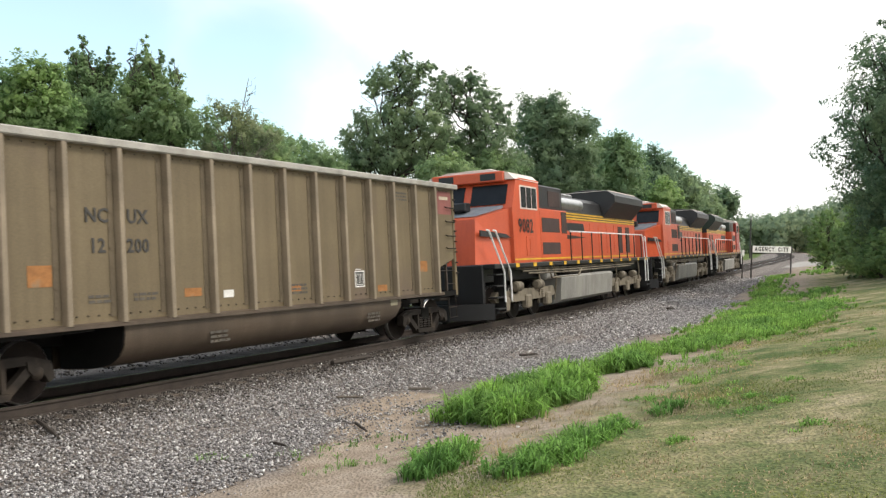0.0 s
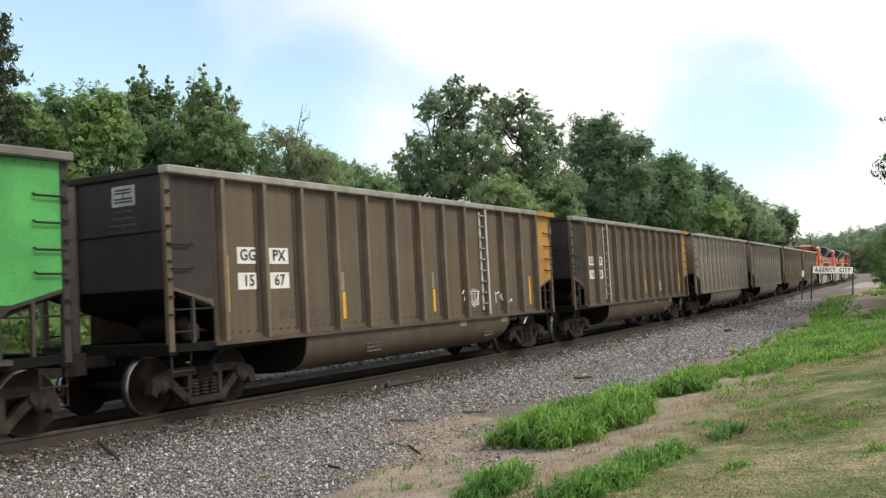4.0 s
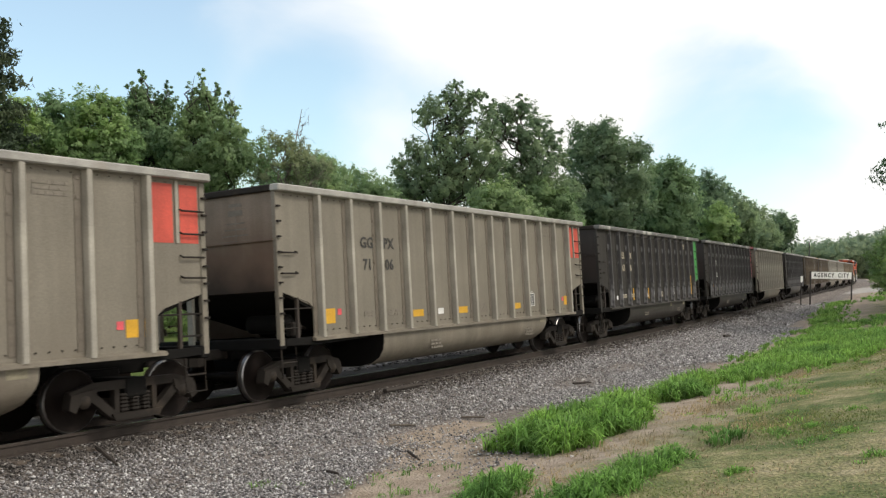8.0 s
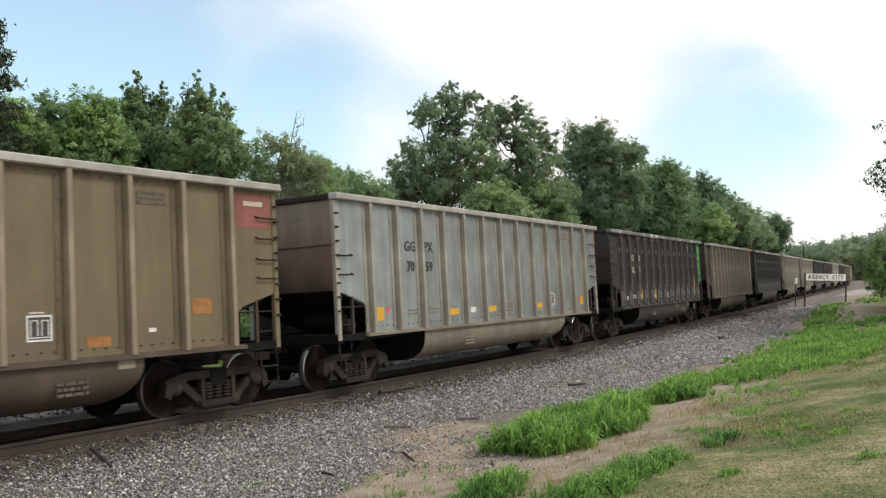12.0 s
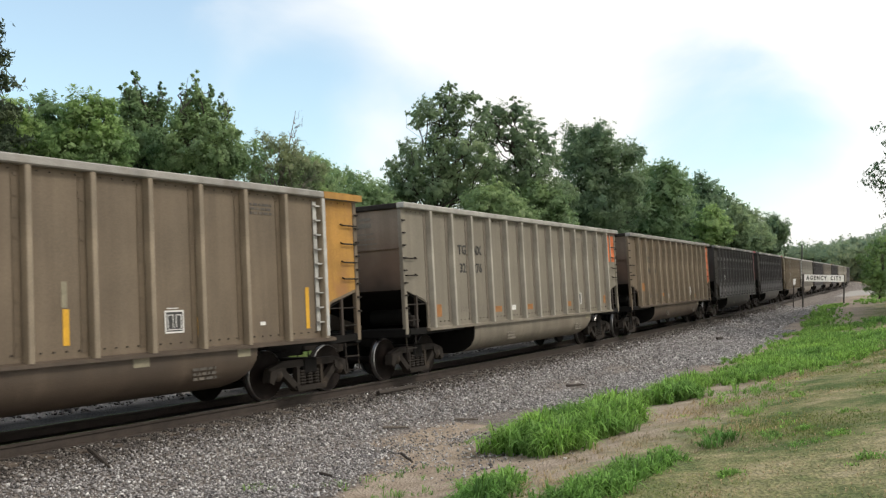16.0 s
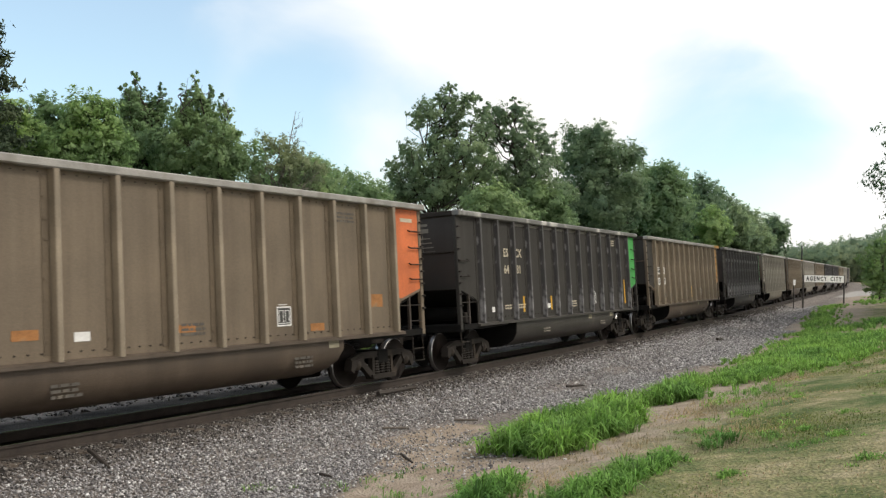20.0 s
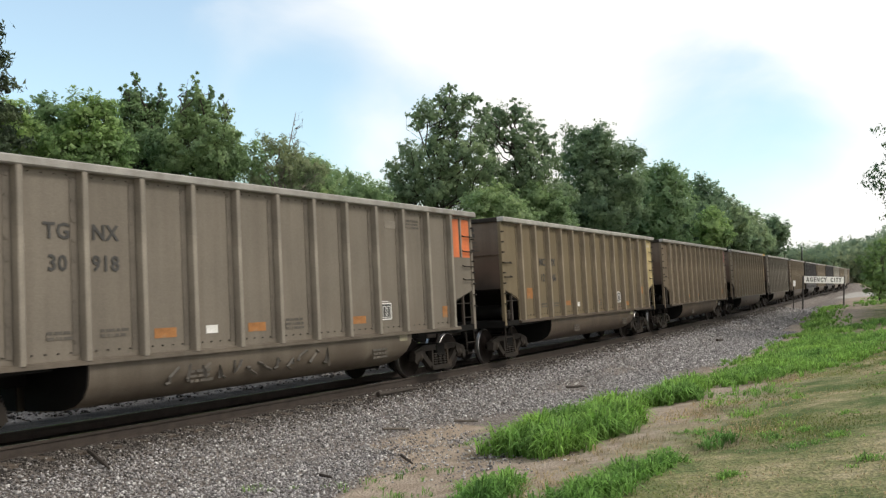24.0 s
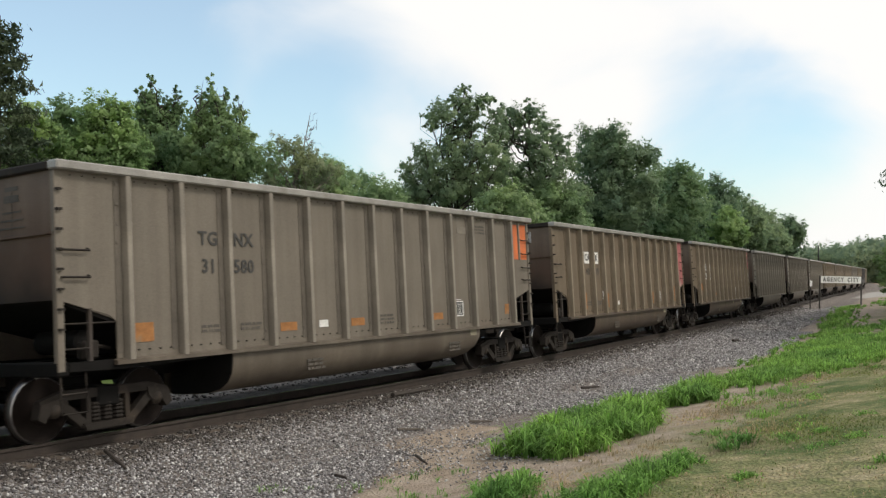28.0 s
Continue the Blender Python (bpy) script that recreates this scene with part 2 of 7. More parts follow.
DARK = material("black_brown_paint", (0.040, 0.0365, 0.032), 0.7, grain=0.9, streak=0.35, stain=(0.06, 0.053, 0.047), dark=0.8, spec=0.3)
SILVER = material("bare_galvanised_metal", (0.34, 0.37, 0.372), 0.42, 0.6, grain=1.4, streak=0.35, stain=(0.26, 0.25, 0.22), dark=0.75)
PALE_MARK = material("faded_olive_patch", (0.25, 0.225, 0.155), 0.7, grain=6.0)
PALE_STRIP = material("bare_rubbed_strip", (0.17, 0.155, 0.13), 0.6, grain=1.5, stain=(0.09, 0.08, 0.07), stain_at=0.55)
LADDER_GREY = material("pale_grey_ladder_paint", (0.46, 0.455, 0.43), 0.5, grain=5.0, stain=(0.3, 0.28, 0.25), stain_at=0.6)
DARK_STEEL = material("dark_brown_steel", (0.055, 0.041, 0.031), 0.75, grain=1.2, streak=0.5, stain=(0.05, 0.04, 0.034), stain_at=0.52)
RIM = material("worn_pale_rim", (0.368, 0.352, 0.32), 0.5, 0.2, grain=3.0, stain=(0.30, 0.27, 0.23), stain_at=0.60)
RIM_DARK = material("worn_dark_rim", (0.15, 0.145, 0.135), 0.5, 0.2, grain=2.2, stain=(0.52, 0.50, 0.46), stain_at=0.52)
POST_TAN = material("tan_post_paint", (0.375, 0.350, 0.295), 0.5, grain=1.6, streak=0.2, stain=(0.24, 0.20, 0.15), stain_at=0.64)
POST_WARM = material("brown_post_paint", (0.259, 0.211, 0.149), 0.5, grain=1.6, streak=0.2, stain=(0.17, 0.13, 0.09), stain_at=0.62)
POST_DARK = material("black_post_worn", (0.075, 0.071, 0.071), 0.5, 0.1, grain=3.6, streak=0.5, stain=(0.36, 0.35, 0.35), stain_at=0.55)
POST_SILVER = material("dusty_galvanised_post", (0.36, 0.34, 0.295), 0.45, 0.2, grain=1.6, streak=0.4)
# underbody shade is put into the near-black INSIDE, IRON_BLACK and WHEEL colours
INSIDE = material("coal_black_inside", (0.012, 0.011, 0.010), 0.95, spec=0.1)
IRON = material("dusty_cast_iron", (0.030, 0.025, 0.021), 0.75, 0.1, grain=4.0, stain=(0.06, 0.047, 0.036), stain_at=0.58, spec=0.2)
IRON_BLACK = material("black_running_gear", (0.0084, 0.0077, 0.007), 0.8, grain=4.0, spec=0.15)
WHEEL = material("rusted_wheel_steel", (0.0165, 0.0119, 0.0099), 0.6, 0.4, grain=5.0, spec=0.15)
TREAD = material("worn_tread_steel", (0.34, 0.33, 0.32), 0.35, 0.9, grain=6.0)
YELLOW = material("yellow_reflector", (0.64, 0.35, 0.022), 0.5, grain=4.0, dark=0.85, stain=(0.45, 0.3, 0.1), stain_at=0.66)
PINK_DOT = material("red_sticker", (0.75, 0.10, 0.12), 0.5)
ORANGE_TAPE = material("faded_orange_reflector", (0.36, 0.155, 0.045), 0.7, grain=7.0, dark=0.6, stain=(0.22, 0.15, 0.085), stain_at=0.55)
AMBER_TAPE = material("dull_amber_reflector", (0.46, 0.22, 0.03), 0.6, grain=5.0, dark=0.75)
WHITE_TAPE = material("white_stencil_paint", (0.72, 0.71, 0.68), 0.6, grain=6.0, dark=0.85)
GREY_MARK = material("faded_stencil", (0.21, 0.185, 0.15), 0.7, grain=6.0)
BLACK_MARK = material("black_stencil_paint", (0.05, 0.048, 0.045), 0.7, grain=8.0, stain=(0.14, 0.12, 0.1), stain_at=0.64)
FADED_MARK = material("faded_black_stencil", (0.085, 0.075, 0.062), 0.7, grain=5.0, stain=(0.13, 0.11, 0.085), stain_at=0.55)
CREAM_MARK = material("cream_stencil_paint", (0.50, 0.44, 0.33), 0.7, grain=8.0, stain=(0.2, 0.17, 0.13), stain_at=0.62)
# TUB_DULL and TUB_BROWN: grime plus underside shade put into the colour
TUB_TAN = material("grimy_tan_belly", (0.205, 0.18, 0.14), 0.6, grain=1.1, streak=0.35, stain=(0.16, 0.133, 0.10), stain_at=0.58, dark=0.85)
TUB_DULL = material("grimy_shaded_taupe_belly", (0.125, 0.103, 0.078), 0.6, grain=1.1, streak=0.4, stain=(0.085, 0.066, 0.048), stain_at=0.55, dark=0.8)
TUB_BROWN = material("grimy_shaded_brown_belly", (0.085, 0.062, 0.043), 0.6, grain=1.1, streak=0.4, stain=(0.06, 0.043, 0.03), stain_at=0.55, dark=0.8)
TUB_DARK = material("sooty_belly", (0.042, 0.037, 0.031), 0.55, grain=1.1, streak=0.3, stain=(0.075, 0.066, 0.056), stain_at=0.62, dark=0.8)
END_BLUE = material("pale_blue_spray", (0.14, 0.40, 0.52), 0.6)
SPRAY_PALE = material("pale_grey_spray", (0.40, 0.41, 0.41), 0.6, grain=2.0, dark=0.8)
END_PAINT = {
    "red": material("red_end_paint", (0.60, 0.085, 0.055), 0.55, grain=1.5, streak=0.3, stain=(0.4, 0.1, 0.07), stain_at=0.66),
    "crimson": material("crimson_end_paint", (0.28, 0.024, 0.036), 0.55, grain=1.5, streak=0.3),
    "orange": material("orange_end_paint", (0.62, 0.155, 0.045), 0.55, grain=1.5, streak=0.3, stain=(0.45, 0.17, 0.06), stain_at=0.66),
    "amber": material("amber_end_paint", (0.45, 0.235, 0.045), 0.6, grain=1.5, streak=0.4, stain=(0.30, 0.14, 0.05), stain_at=0.54),
    "yellow": material("yellow_end_paint", (0.66, 0.40, 0.06), 0.55, grain=1.5, streak=0.3),
    "green": material("green_end_paint", (0.065, 0.36, 0.08), 0.55, grain=1.5, streak=0.2),
    "rose": material("rose_end_paint", (0.42, 0.13, 0.13), 0.6, grain=1.5, streak=0.4, stain=(0.5, 0.4, 0.36), stain_at=0.58),
    "buff": material("buff_end_paint", (0.50, 0.40, 0.20), 0.6, grain=1.5, streak=0.4),
    "maroon": material("maroon_end_paint", (0.25, 0.085, 0.075), 0.6, grain=1.5, streak=0.4),
}


def font_mesh(text, size, material_, name="lettering", bold=0.012, apart=1.0):
    """Raised lettering in the built-in font, lying in x, z and facing -y."""
    c = bpy.data.curves.new(name, "FONT")
    c.body, c.size, c.align_x, c.align_y, c.extrude = text, size, "CENTER", "CENTER", 0.003
    c.resolution_u, c.offset = 2, bold * size / 0.34
    c.space_character = apart
    ob = new(name, c)
    m = bpy.data.meshes.new_from_object(ob)
    bpy.data.objects.remove(ob)
    m.name = name
    m.transform(Matrix.Rotation(radians(90), 4, "X"))
    m.materials.clear()
    m.materials.append(material_)
    return m


def leaf_material(name, base, glow, low=0.8, high=1.22):
    """Leaves: varied greens, some light coming through."""
    m = bpy.data.materials.new(name)
    m.use_nodes = True
    t = m.node_tree
    t.nodes.clear()
    out_ = t.nodes.new("ShaderNodeOutputMaterial")
    geo, info = t.nodes.new("ShaderNodeNewGeometry"), t.nodes.new("ShaderNodeObjectInfo")
    r1, r2 = t.nodes.new("ShaderNodeValToRGB"), t.nodes.new("ShaderNodeValToRGB")
    r1.color_ramp.elements[0].color = (*[c * low for c in base], 1)
    r1.color_ramp.elements[1].color = (base[0] * (high + 0.12), base[1] * high, base[2] * high, 1)
    r2.color_ramp.elements[0].color, r2.color_ramp.elements[1].color = (0.8, 0.85, 0.8, 1), (1.2, 1.12, 1.0, 1)
    mul, spot = t.nodes.new("ShaderNodeMixRGB"), t.nodes.new("ShaderNodeMixRGB")
    mul.blend_type, mul.inputs["Fac"].default_value = "MULTIPLY", 1.0
    where, nz, r3 = t.nodes.new("ShaderNodeTexCoord"), t.nodes.new("ShaderNodeTexNoise"), t.nodes.new("ShaderNodeValToRGB")
    nz.inputs["Scale"].default_value, nz.inputs["Detail"].default_value = 0.55, 3.0
    r3.color_ramp.elements[0].position, r3.color_ramp.elements[1].position = 0.35, 0.68
    r3.color_ramp.elements[0].color, r3.color_ramp.elements[1].color = (0.75, 0.8, 0.8, 1), (1.25, 1.18, 1.0, 1)
    spot.blend_type, spot.inputs["Fac"].default_value = "MULTIPLY", 1.0
    dif, tra, gls, mixa, mixb = (t.nodes.new("ShaderNodeBsdf" + k) if k != "Mix" else t.nodes.new("ShaderNodeMixShader") for k in ("Diffuse", "Translucent", "Glossy", "Mix", "Mix"))
    gls.inputs["Roughness"].default_value, gls.inputs["Color"].default_value = 0.45, (0.5, 0.5, 0.5, 1)
    mixa.inputs["Fac"].default_value, mixb.inputs["Fac"].default_value = glow, 0.025
    ln = t.links.new
    ln(geo.outputs["Random Per Island"], r1.inputs["Fac"])
    ln(info.outputs["Random"], r2.inputs["Fac"])
    ln(where.outputs["Object"], nz.inputs["Vector"])
    ln(nz.outputs["Fac"], r3.inputs["Fac"])
    ln(r1.outputs["Color"], mul.inputs["Color1"])
    ln(r2.outputs["Color"], mul.inputs["Color2"])
    ln(mul.outputs["Color"], spot.inputs["Color1"])
    ln(r3.outputs["Color"], spot.inputs["Color2"])
    ln(spot.outputs["Color"], dif.inputs["Color"])
    ln(spot.outputs["Color"], tra.inputs["Color"])
    ln(dif.outputs[0], mixa.inputs[1])
    ln(tra.outputs[0], mixa.inputs[2])
    ln(mixa.outputs[0], mixb.inputs[1])
    ln(gls.outputs[0], mixb.inputs[2])
    ln(mixb.outputs[0], out_.inputs["Surface"])
    return m



# ---- ground, ballast, rails ----
def ground_material():
    """One sheet: gravel by the ties, a bare dirt strip, patchy dry lawn, green scrub beyond the line."""
    m = bpy.data.materials.new("verge_and_lawn")
    m.use_nodes = True
    t = m.node_tree
    sh = t.nodes["Principled BSDF"]
    sh.inputs["Roughness"].default_value, sh.inputs["Specular IOR Level"].default_value = 0.95, 0.15
    ln = t.links.new
    where = t.nodes.new("ShaderNodeTexCoord")

    def nz(scale, detail=5.0, rough=0.55):
        n = t.nodes.new("ShaderNodeTexNoise")
        n.inputs["Scale"].default_value, n.inputs["Detail"].default_value, n.inputs["Roughness"].default_value = scale, detail, rough
        ln(where.outputs["Object"], n.inputs["Vector"])
        return n.outputs["Fac"]

    def ramp_(src, *stops):
        r = t.nodes.new("ShaderNodeValToRGB")
        e = r.color_ramp.elements
        while len(e) < len(stops):
            e.new(0.5)
        for k, (pos, col) in enumerate(stops):
            e[k].position, e[k].color = pos, (*col, 1)
        ln(src, r.inputs["Fac"])
        return r.outputs["Color"]

    def blend(fac, a, b, kind="MIX"):
        x = t.nodes.new("ShaderNodeMixRGB")
        x.blend_type = kind
        if isinstance(fac, float):
            x.inputs["Fac"].default_value = fac
        else:
            ln(fac, x.inputs["Fac"])
        ln(a, x.inputs["Color1"])
        ln(b, x.inputs["Color2"])
        return x.outputs["Color"]

    def sums(op, a, b):
        x = t.nodes.new("ShaderNodeMath")
        x.operation = op
        for k, v in enumerate((a, b)):
            if isinstance(v, float):
                x.inputs[k].default_value = v
            else:
                ln(v, x.inputs[k])
        return x.outputs[0]

    zone = t.nodes.new("ShaderNodeAttribute")
    zone.attribute_name = "across"
    side = sums("ADD", zone.outputs["Fac"], sums("MULTIPLY", sums("SUBTRACT", nz(0.55, 6.0), 0.5), 1.9))
    vor = t.nodes.new("ShaderNodeTexVoronoi")
    vor.inputs["Scale"].default_value = 24.0
    ln(where.outputs["Object"], vor.inputs["Vector"])
    gravel = ramp_(vor.outputs["Color"], (0.0, (0.11, 0.098, 0.092)), (0.5, (0.215, 0.195, 0.182)), (1.0, (0.36, 0.335, 0.315)))
    gravel = blend(1.0, gravel, ramp_(nz(1.1), (0.3, (0.75, 0.72, 0.7)), (0.7, (1.1, 1.08, 1.05))), "MULTIPLY")
    lawn = ramp_(nz(0.62, 9.0, 0.72), (0.38, (0.10, 0.145, 0.052)), (0.48, (0.205, 0.212, 0.10)), (0.56, (0.32, 0.285, 0.165)), (0.66, (0.47, 0.40, 0.285)))
    lawn = blend(1.0, lawn, ramp_(nz(9.0, 4.0, 0.7), (0.3, (0.6, 0.62, 0.6)), (0.7, (1.25, 1.22, 1.15))), "MULTIPLY")
    dirt = ramp_(nz(2.2, 7.0, 0.65), (0.3, (0.25, 0.195, 0.145)), (0.55, (0.37, 0.305, 0.24)), (0.75, (0.46, 0.385, 0.31)))
    wild = ramp_(nz(0.9, 6.0), (0.3, (0.06, 0.10, 0.025)), (0.7, (0.13, 0.17, 0.05)))
    far = t.nodes.new("ShaderNodeMapRange")
    for k, v in ((1, -5.6), (2, -4.6)):
        far.inputs[k].default_value = v
    ln(side, far.inputs[0])
    edge = t.nodes.new("ShaderNodeMapRange")
    for k, v in ((1, -8.9), (2, -7.4)):
        edge.inputs[k].default_value = v
    ln(sums("ADD", side, sums("MULTIPLY", sums("SUBTRACT", nz(1.3, 8.0, 0.7), 0.5), 4.0)), edge.inputs[0])
    beyond = t.nodes.new("ShaderNodeMapRange")
    for k, v in ((1, 6.4), (2, 7.6)):
        beyond.inputs[k].default_value = v
    ln(side, beyond.inputs[0])
    colour = blend(edge.outputs[0], lawn, dirt)
    colour = blend(far.outputs[0], colour, gravel)
    colour = blend(beyond.outputs[0], colour, wild)
    place = t.nodes.new("ShaderNodeSeparateXYZ")
    ln(where.outputs["Object"], place.inputs[0])
    lane = t.nodes.new("ShaderNodeMapRange")
    for k, v in ((1, 108.0), (2, 116.0)):
        lane.inputs[k].default_value = v
    ln(place.outputs["X"], lane.inputs[0])
    pale = ramp_(nz(0.8, 6.0), (0.3, (0.36, 0.34, 0.31)), (0.7, (0.46, 0.44, 0.41)))
    past = t.nodes.new("ShaderNodeMapRange")
    for k, v in ((1, 150.0), (2, 165.0), (3, 1.0), (4, 0.0)):
        past.inputs[k].default_value = v
    ln(place.outputs["X"], past.inputs[0])
    near_side = t.nodes.new("ShaderNodeMapRange")
    for k, v in ((1, -3.2), (2, -4.2)):
        near_side.inputs[k].default_value = v
    ln(side, near_side.inputs[0])
    colour = blend(sums("MULTIPLY", sums("MULTIPLY", lane.outputs[0], past.outputs[0]), near_side.outputs[0]), colour, pale)
    # coal dust between the rails, widened beyond them by the train's painted shade
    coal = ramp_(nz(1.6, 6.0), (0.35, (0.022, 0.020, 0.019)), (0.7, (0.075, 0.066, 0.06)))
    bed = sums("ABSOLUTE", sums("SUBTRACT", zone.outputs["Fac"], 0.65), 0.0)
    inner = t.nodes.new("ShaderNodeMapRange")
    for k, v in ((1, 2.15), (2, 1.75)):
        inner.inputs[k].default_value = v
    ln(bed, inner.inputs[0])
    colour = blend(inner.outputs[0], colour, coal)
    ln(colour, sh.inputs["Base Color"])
    bp = t.nodes.new("ShaderNodeBump")
    bp.inputs["Strength"].default_value, bp.inputs["Distance"].default_value = 0.7, 0.05
    ln(vor.outputs["Distance"], bp.inputs["Height"])
    ln(bp.outputs["Normal"], sh.inputs["Normal"])
    return m


GROUND = ground_material()
RAIL = material("rusty_rail_steel", (0.055, 0.042, 0.034), 0.7, 0.2, grain=5.0)
RAIL_TOP = material("polished_rail_head", (0.5, 0.5, 0.5), 0.25, 1.0)
TIE = material("weathered_tie_wood", (0.10, 0.079, 0.062), 0.9, grain=4.0, fine=25.0, spread=0.6)


def stone_material(name, stops):
    m = bpy.data.materials.new(name)
    m.use_nodes = True
    t = m.node_tree
    sh = t.nodes["Principled BSDF"]
    sh.inputs["Roughness"].default_value = 0.9
    geo, r = t.nodes.new("ShaderNodeNewGeometry"), t.nodes.new("ShaderNodeValToRGB")
    e = r.color_ramp.elements
    e.new(0.5), e.new(0.85)
    for k, (pos, col) in enumerate(stops):
        e[k].position, e[k].color = pos, (*col, 1)
    t.links.new(geo.outputs["Random Per Island"], r.inputs["Fac"])
    t.links.new(r.outputs["Color"], sh.inputs["Base Color"])
    return m


STONE = stone_material("grey_ballast_stone", ((0.0, (0.085, 0.081, 0.082)), (0.42, (0.262, 0.248, 0.246)), (0.82, (0.455, 0.437, 0.43)), (1.0, (0.75, 0.735, 0.72))))
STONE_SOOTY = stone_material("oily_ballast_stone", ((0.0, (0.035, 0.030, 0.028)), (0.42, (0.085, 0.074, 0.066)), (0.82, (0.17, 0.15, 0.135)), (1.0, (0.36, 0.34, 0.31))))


def axis_steps(parts):
    return np.concatenate([np.arange(a, b, c) for a, b, c in parts])


BARE = ((13.6, -3.55, 1.7, 0.65), (12.2, -4.6, 1.3, 0.6), (10.3, -5.2, 1.2, 0.5))


def build_ground():
    xs = axis_steps([(-1500, -200, 260), (-200, -40, 20), (-40, 0, 4), (0, 60, 0.5), (60, 140, 2), (140, 300, 10), (300, 2600, 250)])
    ys = axis_steps([(-1500, -200, 260), (-200, -40, 20), (-40, -16, 3), (-16, 12, 0.5), (12, 60, 3), (60, 200, 10), (200, 2400, 220)])
    gx, gy = np.meshgrid(xs, ys, indexing="ij")
    px, py = gx.ravel(), gy.ravel()
    z = ground_z(px, py)
    near = (abreast(px, py)[1] < -7.2) & (py > -40) & (px > -20) & (px < 140)
    z = z + near * 0.03 * (np.sin(px * 1.3 + py * 0.7) + np.sin(px * 0.6 - py * 1.7)) * 0.6
    n, m = gx.shape
    v = np.stack([px, py, z], -1)
    i = (np.arange(n - 1)[:, None] * m + np.arange(m - 1)).ravel()
    f = np.stack([i, i + m, i + m + 1, i + 1], -1)
    me = bpy.data.meshes.new("ground")
    me.from_pydata(v.tolist(), [], f.tolist())
    me.polygons.foreach_set("use_smooth", [True] * len(me.polygons))
    across = me.attributes.new("across", "FLOAT", "POINT")
    along, zone = abreast(px, py)
    for s, side, ra, rb in BARE:          # bare dirt showing through the ballast
        zone = np.where(((along - s) / ra) ** 2 + ((zone - side) / rb) ** 2 < 1, -6.2, zone)
    across.data.foreach_set("value", zone.astype(np.float32))
    me.materials.append(GROUND)
    return tagged(new("ground", me), "dry patchy lawn and verge beside the line", "ground", kind="structure")


build_ground()


def scatter(shape_verts, shape_faces, places, sizes, rng, squash=0.7):
    """Many small turned copies of one little solid, joined. Returns vertices and triangles."""
    n, k = len(places), len(shape_verts)
    q = rng.normal(size=(n, 4))
    q /= np.linalg.norm(q, axis=1)[:, None]
    w, x, y, z = q.T
    rot = np.stack([np.stack([1 - 2 * (y * y + z * z), 2 * (x * y - z * w), 2 * (x * z + y * w)], -1),
                    np.stack([2 * (x * y + z * w), 1 - 2 * (x * x + z * z), 2 * (y * z - x * w)], -1),
                    np.stack([2 * (x * z - y * w), 2 * (y * z + x * w), 1 - 2 * (x * x + y * y)], -1)], 1)
    local = np.asarray(shape_verts)[None] * (1 + rng.uniform(-0.35, 0.35, (n, k, 1))) * sizes[:, None, None] * rng.uniform(0.6, 1.2, (n, 1, 3))
    v = np.einsum("nij,nkj->nki", rot, local)
    v[:, :, 2] *= squash
    v += places[:, None, :]
    f = (np.asarray(shape_faces)[None] + (np.arange(n) * k)[:, None, None]).reshape(-1, 3)
    return v.reshape(-1, 3), f


def mesh_from(name, v, f, material_):
    me = bpy.data.meshes.new(name)
    me.vertices.add(len(v))
    me.vertices.foreach_set("co", np.ascontiguousarray(v, dtype=np.float32).ravel())
    me.loops.add(f.size)
    me.loops.foreach_set("vertex_index", f.ravel().astype(np.int32))
    me.polygons.add(len(f))
    me.polygons.foreach_set("loop_start", np.arange(0, f.size, 3, dtype=np.int32))
    me.update(calc_edges=True)
    me.materials.append(material_)
    return me


STONE_V = [(1, 0, 0), (-0.5, 0.87, 0), (-0.5, -0.87, 0), (0.1, 0.1, 0.95), (0, -0.1, -0.95)]
STONE_F = [(0, 1, 3), (1, 2, 3), (2, 0, 3), (1, 0, 4), (2, 1, 4), (0, 2, 4)]


